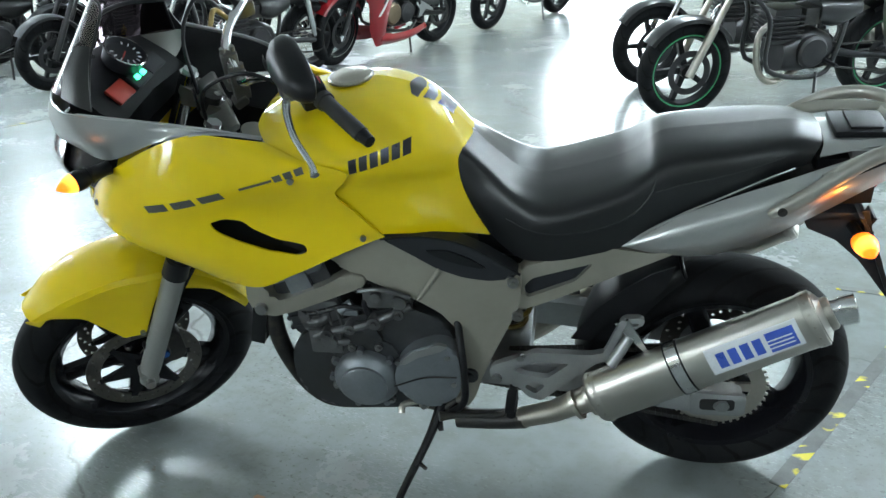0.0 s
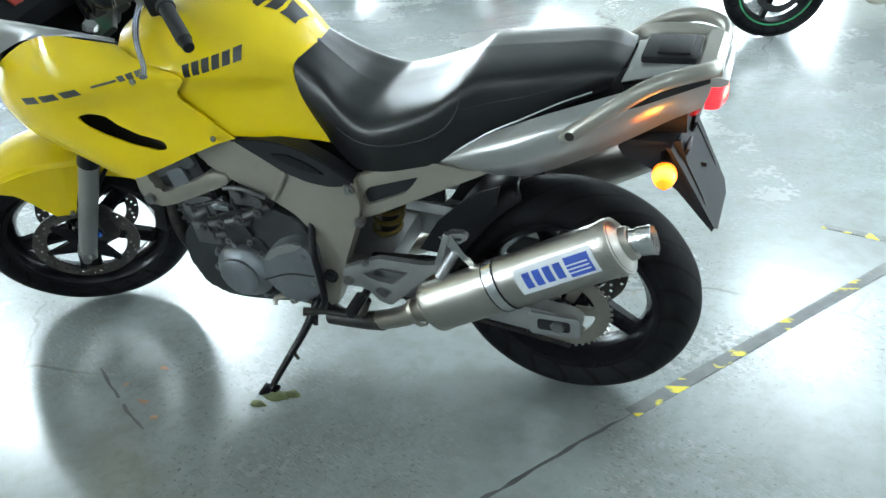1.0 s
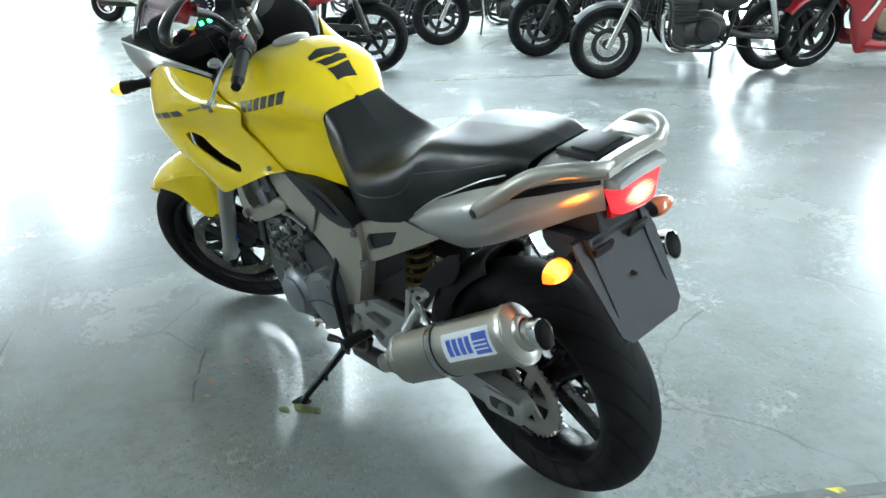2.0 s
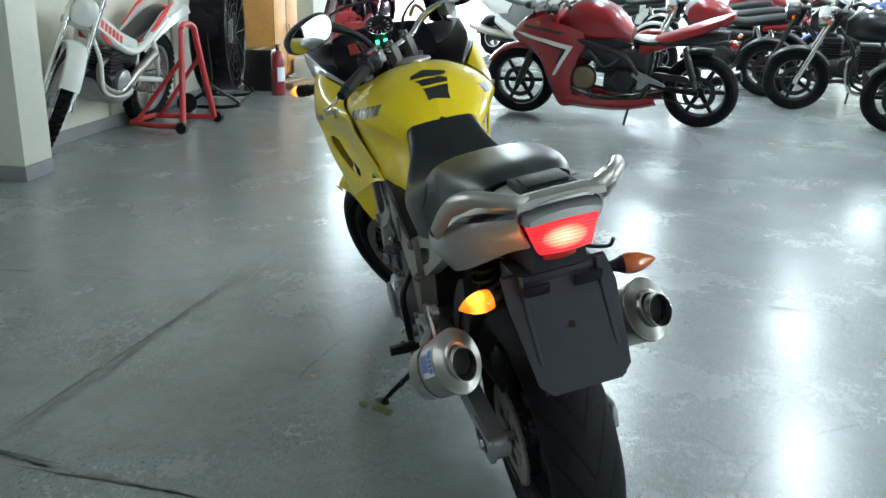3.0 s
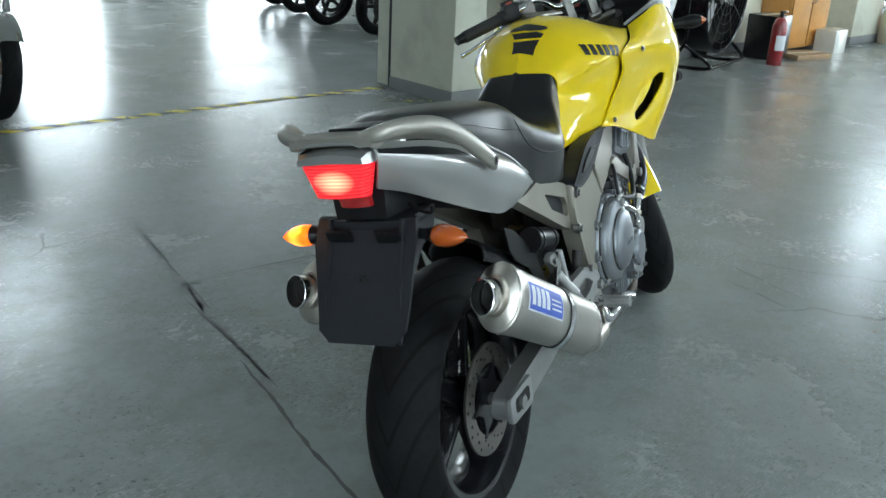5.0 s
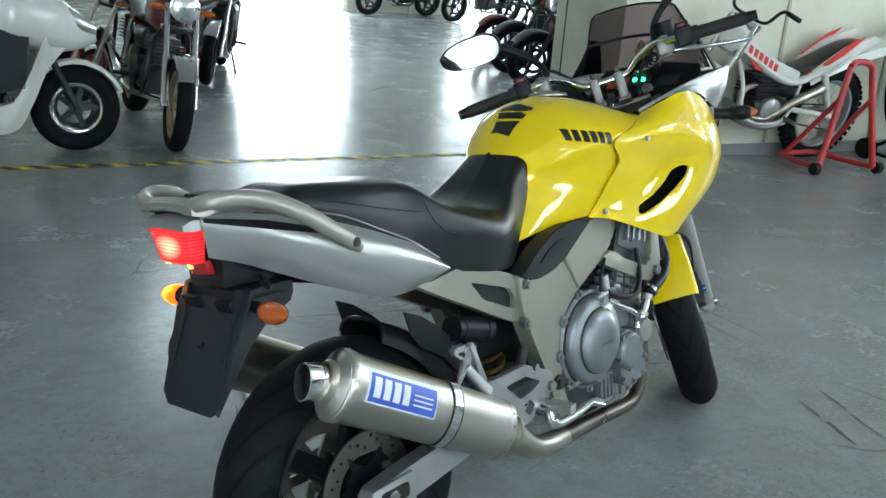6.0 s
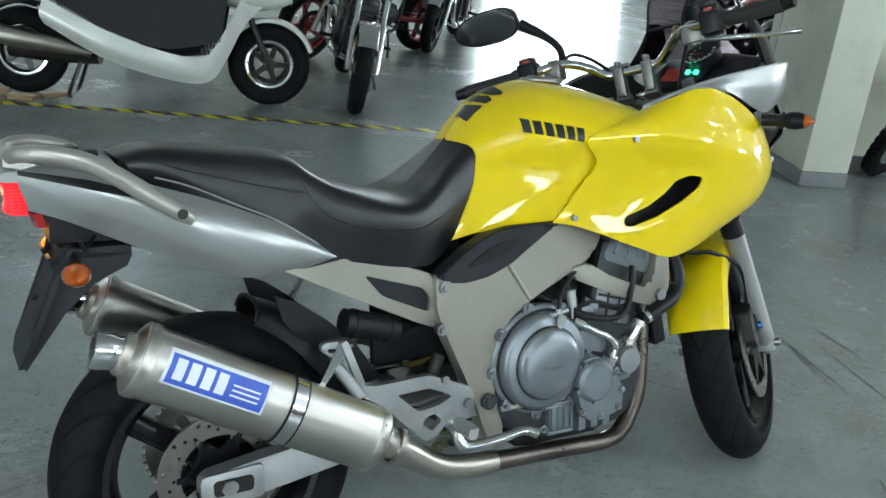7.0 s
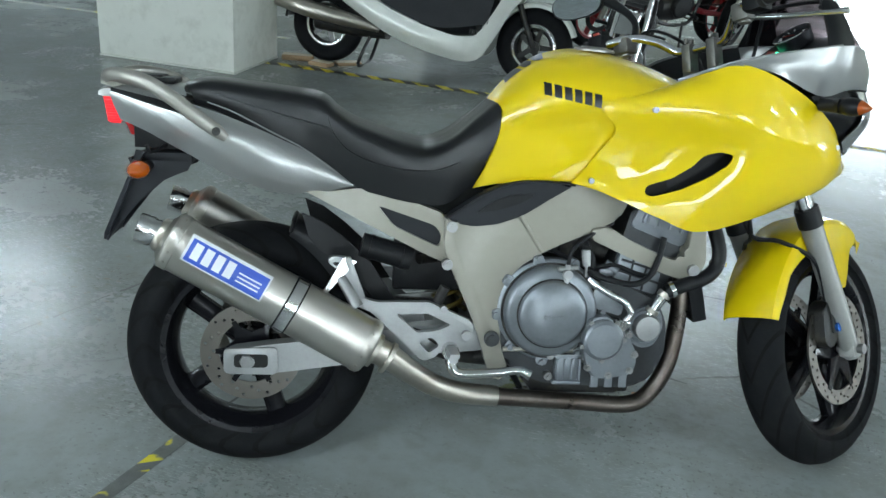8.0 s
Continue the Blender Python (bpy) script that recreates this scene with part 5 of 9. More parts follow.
coil = [(0.497 - 0.058 * t + 0.034 * math.cos(t * 38), -0.02 + 0.034 * math.sin(t * 38), 0.40 + 0.20 * t + 0.007 * math.cos(t * 38)) for t in np.linspace(0, 1, 90)]
part("shock_spring", tube(coil, 0.0065, 8), SPRING, bike, "yellow coil spring")
part("underseat_tray", loft([[(x, y, z + dz) for y, dz in ((-0.085, 0), (-0.07, 0.07), (0.07, 0.07), (0.085, 0), (0.06, -0.02), (-0.06, -0.02))] for x, z in ((0.55, 0.68), (0.42, 0.66), (0.25, 0.69), (0.05, 0.745), (-0.14, 0.80))]), BLACK_PLASTIC, bike, "black tray under the seat")
part("battery_box", box(0.42, 0.53, -0.06, 0.06, 0.56, 0.68, 0.02), DARK_METAL, bike)
# hugger over the rear tyre
hug = []
for deg in np.linspace(6, 72, 24):
    a = radians(deg)
    r = 0.341
    skirt = 0.80 + 0.10 * max(0.0, (deg - 45) / 38)
    w = 0.102 - 0.012 * max(0.0, (25 - deg) / 19)
    w *= 1 - 0.5 * max(0.0, (deg - 48) / 30) ** 1.5
    hug.append([(r * math.cos(a) * k, y * w, 0.312 + r * math.sin(a) * k) for y, k in ((-0.98, skirt), (-1.0, 0.5 * skirt + 0.465), (-0.97, 0.94), (-0.8, 0.978), (-0.4, 0.998), (0, 1.0), (0.4, 0.998), (0.8, 0.978), (0.97, 0.94), (1.0, 0.5 * skirt + 0.465), (0.98, skirt))])
hb = loft(hug, False, False)
bmesh.ops.recalc_face_normals(hb, faces=hb.faces)
bmesh.ops.solidify(hb, geom=hb.faces[:], thickness=0.003)
part("hugger", hb, BLACK_PLASTIC, bike, "gloss black rear hugger mudguard")
part("hugger_lip", tube([Vector(p) for p in hug[-1][1:-1]], 0.005, 8, 24), BLACK_PLASTIC, bike, "rolled rear lip of the hugger")
both("hugger_fin", loft([[(x, y, z) for x, z in ((0.122, 0.660), (0.17, 0.640), (0.225, 0.600), (0.285, 0.545), (0.345, 0.455), (0.30, 0.45), (0.235, 0.53), (0.165, 0.570), (0.138, 0.605))] for y in (0.1035, 0.1085)]), BLACK_PLASTIC, bike, "black pointed hugger fin")

# seat: a low rider's saddle with a rolled rear edge, and a raised passenger pad behind it
seat_rails = [
    [(0.560, 0, 0.940), (0.512, 0, 0.892), (0.462, 0, 0.850), (0.413, 0, 0.833), (0.363, 0, 0.842), (0.302, 0, 0.858), (0.242, 0, 0.878), (0.198, 0, 0.904), (0.176, 0, 0.925), (0.140, 0, 0.938), (0.015, 0, 0.950), (-0.090, 0, 0.958), (-0.150, 0, 0.945)],
    [(0.570, 0.050, 0.937), (0.517, 0.058, 0.890), (0.466, 0.07, 0.848), (0.413, 0.08, 0.831), (0.363, 0.085, 0.839), (0.302, 0.09, 0.855), (0.242, 0.09, 0.875), (0.198, 0.088, 0.901), (0.174, 0.084, 0.921), (0.135, 0.082, 0.933), (0.015, 0.082, 0.946), (-0.088, 0.067, 0.954), (-0.146, 0.052, 0.942)],
    [(0.578, 0.088, 0.922), (0.522, 0.100, 0.882), (0.468, 0.125, 0.842), (0.413, 0.142, 0.820), (0.360, 0.150, 0.824), (0.300, 0.150, 0.841), (0.240, 0.144, 0.862), (0.196, 0.136, 0.886), (0.168, 0.128, 0.903), (0.125, 0.120, 0.915), (0.015, 0.115, 0.930), (-0.085, 0.095, 0.940), (-0.140, 0.075, 0.936)],
    [(0.572, 0.102, 0.850), (0.520, 0.118, 0.815), (0.462, 0.142, 0.784), (0.410, 0.160, 0.778), (0.360, 0.166, 0.786), (0.300, 0.164, 0.798), (0.240, 0.156, 0.815), (0.196, 0.146, 0.836), (0.165, 0.139, 0.848), (0.120, 0.130, 0.862), (0.015, 0.126, 0.892), (-0.075, 0.108, 0.916), (-0.130, 0.088, 0.925)],
    [(0.522, 0.108, 0.742), (0.490, 0.122, 0.715), (0.450, 0.138, 0.694), (0.405, 0.146, 0.694), (0.357, 0.148, 0.700), (0.300, 0.144, 0.712), (0.244, 0.140, 0.726), (0.205, 0.137, 0.752), (0.175, 0.134, 0.776), (0.090, 0.128, 0.820), (0.000, 0.122, 0.857), (-0.070, 0.105, 0.885), (-0.122, 0.090, 0.903)],
]
seat = part("seat", join(skin(seat_rails, 84, 6, 0.006), mirrored(skin(seat_rails, 84, 6, 0.006))), BLACK_SEAT, bike, "black stepped vinyl seat", sharp=60)
saddle_seam = wrapped_line([(0.176, 0.900), (0.180, 0.872), (0.196, 0.842), (0.222, 0.815), (0.262, 0.795), (0.310, 0.782), (0.370, 0.774), (0.430, 0.776), (0.480, 0.792)], seat, 1)
both("seat_seam", tube(saddle_seam, 0.0017, 8, 40), BLACK_SEAT, seat, "welt round the rider's saddle")
both("seat_seam", tube(wrapped_line([(0.176, 0.862), (0.130, 0.872), (0.060, 0.889), (-0.010, 0.908), (-0.070, 0.924)], seat, 1), 0.0012, 8, 30), BLACK_SEAT, seat, "welt along the passenger pad")
part("seat_base", loft([[(x, y, z) for y, z in ((-w, z0), (-w, z1), (w, z1), (w, z0))] for x, w, z0, z1 in ((0.55, 0.085, 0.74, 0.84), (0.45, 0.115, 0.70, 0.78), (0.30, 0.125, 0.71, 0.79), (0.15, 0.11, 0.80, 0.86), (-0.12, 0.07, 0.90, 0.935))]), BLACK_PLASTIC, bike)
both("seat_piping", tube([(0.20, 0.146, 0.762), (0.125, 0.142, 0.812), (0.05, 0.138, 0.848), (-0.03, 0.130, 0.886), (-0.09, 0.115, 0.905)], 0.0018, 8, 24), SILVER, bike, "pale edge strip under the seat")

# silver tail panels
tail_rails = [
    [(0.238, 0.137, 0.735), (0.153, 0.138, 0.795), (0.077, 0.138, 0.830), (0.003, 0.136, 0.860), (-0.070, 0.130, 0.885), (-0.168, 0.108, 0.912), (-0.235, 0.088, 0.925), (-0.306, 0.068, 0.936)],
    [(0.239, 0.140, 0.733), (0.153, 0.160, 0.775), (0.077, 0.168, 0.806), (0.003, 0.168, 0.832), (-0.070, 0.160, 0.855), (-0.168, 0.134, 0.884), (-0.235, 0.108, 0.905), (-0.308, 0.080, 0.922)],
    [(0.239, 0.140, 0.731), (0.153, 0.158, 0.740), (0.077, 0.166, 0.756), (0.003, 0.166, 0.780), (-0.070, 0.156, 0.808), (-0.168, 0.128, 0.846), (-0.235, 0.104, 0.872), (-0.304, 0.076, 0.896)],
    [(0.238, 0.137, 0.729), (0.155, 0.138, 0.713), (0.066, 0.136, 0.710), (0.003, 0.132, 0.728), (-0.072, 0.122, 0.758), (-0.169, 0.098, 0.803), (-0.235, 0.078, 0.834), (-0.290, 0.060, 0.854)],
]
for ob, s in zip(both("tail_panel", skin(tail_rails, 50, 6, 0.004, 6), SILVER, bike, "silver painted tail side panel", sharp=60), (1, -1)):
    part("tail_slot", wrapped([(-0.095, 0.866), (-0.20, 0.892), (-0.305, 0.919), (-0.305, 0.926), (-0.20, 0.907), (-0.125, 0.885)], ob, 1, s, 0.0016), BLACK_PLASTIC, ob, "black wedge-shaped slot")
part("tail_deck", skin([[(-0.14, -0.085, 0.915), (-0.235, -0.070, 0.928), (-0.322, -0.060, 0.936)], [(-0.15, -0.05, 0.935), (-0.235, -0.04, 0.942), (-0.330, -0.035, 0.945)], [(-0.15, 0.05, 0.935), (-0.235, 0.04, 0.942), (-0.330, 0.035, 0.945)], [(-0.14, 0.085, 0.915), (-0.235, 0.070, 0.928), (-0.322, 0.060, 0.936)]], 16, 4), SILVER, bike, "silver tail deck")
part("tail_hatch", join(box(-0.275, -0.17, -0.052, 0.052, 0.938, 0.953, 0.006), box(-0.262, -0.20, -0.04, 0.04, 0.952, 0.958, 0.003)), BLACK_PLASTIC, bike, "black luggage pad on the tail")
# grab rails: flat cast arms that twist into a level loop round the tail
def strap(stations):
    """A flat bar with rounded edges: stations of (point, width direction, half width, half thickness)."""
    pts, dirs = spline([p for p, _, _, _ in stations], 56), spline([d for _, d, _, _ in stations], 56)
    size = spline([(w, t, 0) for _, _, w, t in stations], 56)
    rings = []
    for i, p in enumerate(pts):
        way = (Vector(pts[min(i + 1, 55)]) - Vector(pts[max(i - 1, 0)])).normalized()
        wide = Vector(dirs[i])
        wide = (wide - way * wide.dot(way)).normalized()
        thin = way.cross(wide)
        w, t = size[i][0], size[i][1]
        rings.append([Vector(p) + wide * w * math.copysign(abs(math.cos(q)) ** 0.6, math.cos(q)) + thin * t * math.copysign(abs(math.sin(q)) ** 0.6, math.sin(q)) for q in (2 * math.pi * k / 16 for k in range(16))])
    return loft(rings)


for s in (1, -1):
    part("grab_rail", tube([(-0.042, s * 0.175, 0.832), (-0.062, s * 0.178, 0.848), (-0.110, s * 0.175, 0.881), (-0.160, s * 0.167, 0.916), (-0.208, s * 0.154, 0.943), (-0.256, s * 0.136, 0.956), (-0.296, s * 0.110, 0.957), (-0.314, s * 0.082, 0.952), (-0.314, s * 0.055, 0.947)],
                           [0.009, 0.0155, 0.0165, 0.0165, 0.016, 0.015, 0.015, 0.014, 0.011], 18, 56, 0.78), RAIL_PAINT, bike, "grey-champagne cast grab rail")
    part("rail_web", strap([((-0.135, s * 0.158, 0.905), (0.4, s * 0.5, 0.7), 0.012, 0.006), ((-0.185, s * 0.132, 0.926), (0.2, s * 0.9, 0.4), 0.014, 0.006), ((-0.250, s * 0.102, 0.940), (0.2, s * 0.95, 0.3), 0.013, 0.006), ((-0.310, s * 0.072, 0.946), (0.3, s * 0.95, 0.2), 0.010, 0.005)]), RAIL_PAINT, bike, "inner web of the grab rail")
    part("grab_rail_bolt", join(cylinder(0.0095, (-0.062, s * 0.178, 0.848), (-0.062, s * 0.190, 0.848), 12), cylinder(0.005, (-0.062, s * 0.186, 0.848), (-0.062, s * 0.192, 0.848), 6)), DARK_METAL, bike, "dark recessed rail bolt")
part("rail_bridge", loft([[(x, y, z) for x, z in ((-0.272, 0.934 + d), (-0.285, 0.950 + d), (-0.312, 0.956 + d), (-0.326, 0.948 + d), (-0.326, 0.934 + d), (-0.300, 0.928 + d))] for y, d in ((-0.082, 0.0), (-0.05, 0.004), (0, 0.005), (0.05, 0.004), (0.082, 0.0))]), RAIL_PAINT, bike, "grey bridge between the rails", sharp=30)

# tail lamp, plate holder and rear indicators
def lens(y0, y1, z0, z1, x0, x1, taper, depth=0.03, n=10):
    """A lamp lens facing backwards: wider at the top, bulging."""
    rings = []
    for k, d in ((1.0, 0.0), (1.0, depth * 0.55), (0.96, depth * 0.85), (0.86, depth)):
        ring = []
        for i in range(4 * n):
            t = i / n
            e, f = int(t) % 4, t - int(t)
            a, b = ((-1 + 2 * f, 1), (1, 1 - 2 * f), (1 - 2 * f, -1), (-1, -1 + 2 * f))[e]
            w = (y1 - y0) / 2 * (1 - taper * (1 - b) / 2)
            zc, xc = (z0 + z1) / 2 + b * k * (z1 - z0) / 2, x0 + (x1 - x0) * (1 + b) / 2
            ring.append((xc - d - 0.010 * (1 - abs(a) ** 2) * (k), (y0 + y1) / 2 + a * w * k, zc))
        rings.append(ring)
    return loft(rings)


part("tail_lamp", lens(-0.070, 0.070, 0.845, 0.910, -0.292, -0.297, 0.30, 0.030), RED_LENS, bike, "lit red tail lamp with a ribbed lens")
part("tail_reflector", lens(-0.034, 0.034, 0.818, 0.844, -0.262, -0.270, 0.1, 0.014, 6), RED_DIM, bike, "small red lamp under the tail lamp")
part("tail_lamp_surround", loft([[(x, y, z) for y, z in ((-w, z0), (-w * 1.15, z1), (w * 1.15, z1), (w, z0))] for x, w, z0, z1 in ((-0.14, 0.06, 0.79, 0.90), (-0.262, 0.052, 0.792, 0.905))]), BLACK_PLASTIC, bike)
part("tail_lip", loft([[(x, y, z) for y, z in ((-w, z0), (-w * 0.98, z1 - 0.006), (-w * 0.6, z1), (0, z1 + 0.003), (w * 0.6, z1), (w * 0.98, z1 - 0.006), (w, z0), (0, z0 + 0.002))] for x, w, z0, z1 in ((-0.20, 0.080, 0.905, 0.930), (-0.27, 0.076, 0.905, 0.931), (-0.322, 0.071, 0.906, 0.930), (-0.336, 0.066, 0.908, 0.923))]), SILVER, bike, "silver edge above the tail lamp", sharp=50)
part("wire_lead", tube([(-0.19, -0.062, 0.800), (-0.205, -0.090, 0.792), (-0.215, -0.118, 0.790), (-0.222, -0.125, 0.806)], 0.004, 8, 12), BLACK_PLASTIC, bike, "loose black lead under the tail")
hold = [(-0.255, 0.790), (-0.13, 0.765), (-0.14, 0.745), (-0.20, 0.72), (-0.252, 0.672), (-0.285, 0.625), (-0.322, 0.575), (-0.327, 0.585), (-0.300, 0.665), (-0.268, 0.740)]
part("plate_holder", join(
    loft([
        [(-0.240, -0.098, 0.786), (-0.240, 0.108, 0.786), (-0.230, 0.108, 0.789), (-0.230, -0.098, 0.789)],
        [(-0.264, -0.104, 0.742), (-0.264, 0.110, 0.742), (-0.254, 0.110, 0.745), (-0.254, -0.104, 0.745)],
        [(-0.312, -0.094, 0.630), (-0.312, 0.094, 0.630), (-0.300, 0.094, 0.632), (-0.300, -0.094, 0.632)],
        [(-0.326, -0.090, 0.598), (-0.326, 0.090, 0.598), (-0.315, 0.090, 0.600), (-0.315, -0.090, 0.600)],
        [(-0.333, -0.068, 0.577), (-0.333, 0.068, 0.577), (-0.324, 0.068, 0.577), (-0.324, -0.068, 0.577)]]),
    plate(hold, -0.080, -0.072, 0.002), plate(hold, 0.072, 0.080, 0.002), box(-0.25, -0.13, -0.08, 0.08, 0.760, 0.785, 0.006)), GREY_PLASTIC, bike, "dark grey plate holder with no plate on it")
for s in (1, -1):
    part("plate_slot", at(box(-0.004, 0.004, -0.026, 0.026, -0.012, 0.012, 0.002), Matrix.Translation((-0.2645, s * 0.052, 0.760)) @ Matrix.Rotation(radians(-24), 4, "Y")), BLACK_PLASTIC, bike, "black plate mounting clip")
part("plate_bolt_hole", cylinder(0.0045, (-0.296, 0.0, 0.687), (-0.285, 0.0, 0.690), 10), DARK_HOLE, bike)


def indicator(base, tip, lit, label, lens_from=0.48, stem=0.011):
    b, t = Vector(base), Vector(tip)
    d = t - b
    mat = lit_lens("lit_amber_lens", b + d * 0.70, d.length * 0.46, (6.0, 2.1, 0.28), (1.05, 0.13, 0.002), (0.8, 0.2, 0.01), 0.20, 0.46) if lit else AMBER
    ob = part("indicator", tube([b, b + d * 0.30, b + d * 0.42], [stem, stem, stem * 1.4], 12, 8), BLACK_PLASTIC, bike, "black indicator stalk")

    def girth(k):
        return float(np.interp(k, [0.34, 0.46, 0.56, 0.66, 0.80, 0.92, 1.0], [0.012, 0.021, 0.0245, 0.0245, 0.020, 0.011, 0.002]))

    ks = list(np.linspace(0.36, lens_from, 8))
    part("indicator_body", tube([b + d * k for k in ks], [girth(k) for k in ks], 16, 0, 0.85), BLACK_PLASTIC, ob)
    ks = list(np.linspace(lens_from, 1.0, 12))
    part("indicator_lens", tube([b + d * k for k in ks], [girth(k) * 0.99 for k in ks], 18, 0, 0.85), mat, ob, label)


indicator((-0.225, 0.075, 0.755), (-0.242, 0.196, 0.752), True, "glowing amber lens")
indicator((-0.225, -0.075, 0.755), (-0.242, -0.196, 0.752), False, "unlit amber lens")
glow = bpy.data.lights.new("indicator_bulb", "POINT")
glow.energy, glow.color, glow.shadow_soft_size = 0.2, (1.0, 0.36, 0.03), 0.012
bulb = new("indicator_bulb", glow)
bulb.parent, bulb.matrix_basis = bike, pose(-0.262, 0.165, 0.785)

# tank, fairing and front mudguard
tank_rails = [
    [(0.556, 0, 0.935), (0.598, 0, 0.985), (0.66, 0, 1.036), (0.73, 0, 1.060), (0.80, 0, 1.062), (0.87, 0, 1.052), (0.94, 0, 1.035), (1.0, 0, 1.01)],
    [(0.562, 0.045, 0.934), (0.602, 0.055, 0.978), (0.66, 0.066, 1.024), (0.73, 0.076, 1.047), (0.80, 0.082, 1.048), (0.87, 0.087, 1.037), (0.94, 0.092, 1.02), (1.0, 0.10, 1.0)],
    [(0.574, 0.084, 0.926), (0.61, 0.102, 0.955), (0.665, 0.124, 0.994), (0.73, 0.142, 1.012), (0.80, 0.154, 1.012), (0.87, 0.162, 1.003), (0.92, 0.170, 0.997), (0.962, 0.180, 0.992)],
    [(0.580, 0.096, 0.912), (0.615, 0.120, 0.935), (0.668, 0.150, 0.966), (0.73, 0.180, 0.970), (0.787, 0.202, 0.964), (0.84, 0.208, 0.962), (0.90, 0.205, 0.970), (0.962, 0.184, 0.985)],
    [(0.580, 0.099, 0.895), (0.62, 0.128, 0.906), (0.668, 0.160, 0.922), (0.72, 0.186, 0.930), (0.78, 0.204, 0.935), (0.83, 0.206, 0.940), (0.86, 0.202, 0.945), (0.90, 0.198, 0.95)],
    [(0.576, 0.098, 0.862), (0.62, 0.116, 0.866), (0.668, 0.136, 0.874), (0.72, 0.158, 0.882), (0.78, 0.184, 0.888), (0.83, 0.192, 0.890), (0.86, 0.190, 0.893), (0.90, 0.188, 0.90)],
    [(0.556, 0.096, 0.800), (0.60, 0.117, 0.800), (0.66, 0.138, 0.808), (0.72, 0.155, 0.815), (0.78, 0.170, 0.822), (0.81, 0.176, 0.828), (0.84, 0.178, 0.834), (0.88, 0.178, 0.84)],
    [(0.520, 0.096, 0.728), (0.57, 0.112, 0.742), (0.62, 0.126, 0.750), (0.68, 0.142, 0.757), (0.74, 0.152, 0.760), (0.78, 0.160, 0.762), (0.81, 0.165, 0.764), (0.84, 0.168, 0.766)],
]
tank = part("fuel_tank", join(skin(tank_rails, 60, 6, 0.004, 8), mirrored(skin(tank_rails, 60, 6, 0.004, 8))), YELLOW, bike, "glossy yellow fuel tank with a knee recess", sharp=70)
fair_rails = [
    [(0.959, 0.189, 0.999), (1.01, 0.220, 1.022), (1.071, 0.248, 1.044), (1.13, 0.256, 1.035), (1.20, 0.252, 1.005), (1.276, 0.236, 0.962), (1.35, 0.200, 0.905), (1.42, 0.125, 0.83)],
    [(0.875, 0.215, 0.970), (0.97, 0.242, 0.985), (1.06, 0.264, 0.995), (1.13, 0.272, 0.985), (1.20, 0.270, 0.955), (1.28, 0.250, 0.92), (1.36, 0.205, 0.875), (1.428, 0.120, 0.815)],
    [(0.789, 0.214, 0.939), (0.898, 0.242, 0.940), (1.0, 0.264, 0.932), (1.08, 0.279, 0.918), (1.17, 0.282, 0.893), (1.27, 0.262, 0.868), (1.36, 0.212, 0.840), (1.432, 0.115, 0.805)],
    [(0.823, 0.204, 0.886), (0.90, 0.215, 0.876), (0.98, 0.226, 0.866), (1.06, 0.248, 0.858), (1.14, 0.270, 0.848), (1.25, 0.256, 0.822), (1.35, 0.208, 0.805), (1.43, 0.115, 0.797)],
    [(0.790, 0.184, 0.830), (0.87, 0.198, 0.820), (0.94, 0.208, 0.805), (1.02, 0.236, 0.792), (1.12, 0.264, 0.790), (1.24, 0.246, 0.778), (1.34, 0.200, 0.777), (1.425, 0.115, 0.790)],
    [(0.763, 0.168, 0.785), (0.83, 0.188, 0.768), (0.90, 0.205, 0.743), (0.98, 0.228, 0.730), (1.08, 0.248, 0.727), (1.22, 0.228, 0.738), (1.33, 0.185, 0.755), (1.418, 0.113, 0.785)],
    [(0.741, 0.158, 0.757), (0.79, 0.182, 0.748), (0.86, 0.198, 0.722), (0.94, 0.214, 0.690), (1.031, 0.226, 0.662), (1.16, 0.208, 0.690), (1.30, 0.165, 0.735), (1.41, 0.110, 0.78)],
]
scoop = round_outline([(1.088, 0.845), (1.078, 0.822), (1.040, 0.792), (0.985, 0.760), (0.922, 0.738), (0.903, 0.744), (0.906, 0.762), (0.962, 0.784), (1.003, 0.814), (1.024, 0.840), (1.056, 0.851)], 0.010)
fairings = both("fairing", skin(fair_rails, 72, 8, 0.005, 14), YELLOW, bike, "glossy yellow side fairing with an air scoop", sharp=70)
for ob, s in zip(fairings, (1, -1)):
    carve(ob, plate(scoop, min(s * 0.15, s * 0.33), max(s * 0.15, s * 0.33), 0))
    part("scoop_duct", plate([(x * 1.12 - 0.12, z * 1.25 - 0.196) for x, z in scoop], s * 0.175, s * 0.182, 0), DARK_HOLE, bike, "dark duct behind the scoop")
    for x, z, y in ((0.783, 0.767, 0.183), (0.898, 0.938, 0.243), (1.352, 0.868, 0.213)):
        part("fairing_screw", join(cylinder(0.0068, (x, s * (y - 0.004), z), (x, s * (y + 0.0025), z), 14), cylinder(0.0038, (x, s * y, z), (x, s * (y + 0.004), z), 6)), BOLT, bike, "steel fairing screw")
nose_rails = [[fair_rails[i][-1], (fair_rails[i][-1][0] + 0.035, 0.06, fair_rails[i][-1][2] + 0.004), (fair_rails[i][-1][0] + 0.045, 0, fair_rails[i][-1][2] + 0.005), (fair_rails[i][-1][0] + 0.035, -0.06, fair_rails[i][-1][2] + 0.004), (fair_rails[i][-1][0], -fair_rails[i][-1][1], fair_rails[i][-1][2])] for i in (0, 2, 4, 6)]
part("nose_panel", skin(nose_rails, 24, 4, 0.004), YELLOW, bike, "yellow panel under the headlamp", sharp=70)
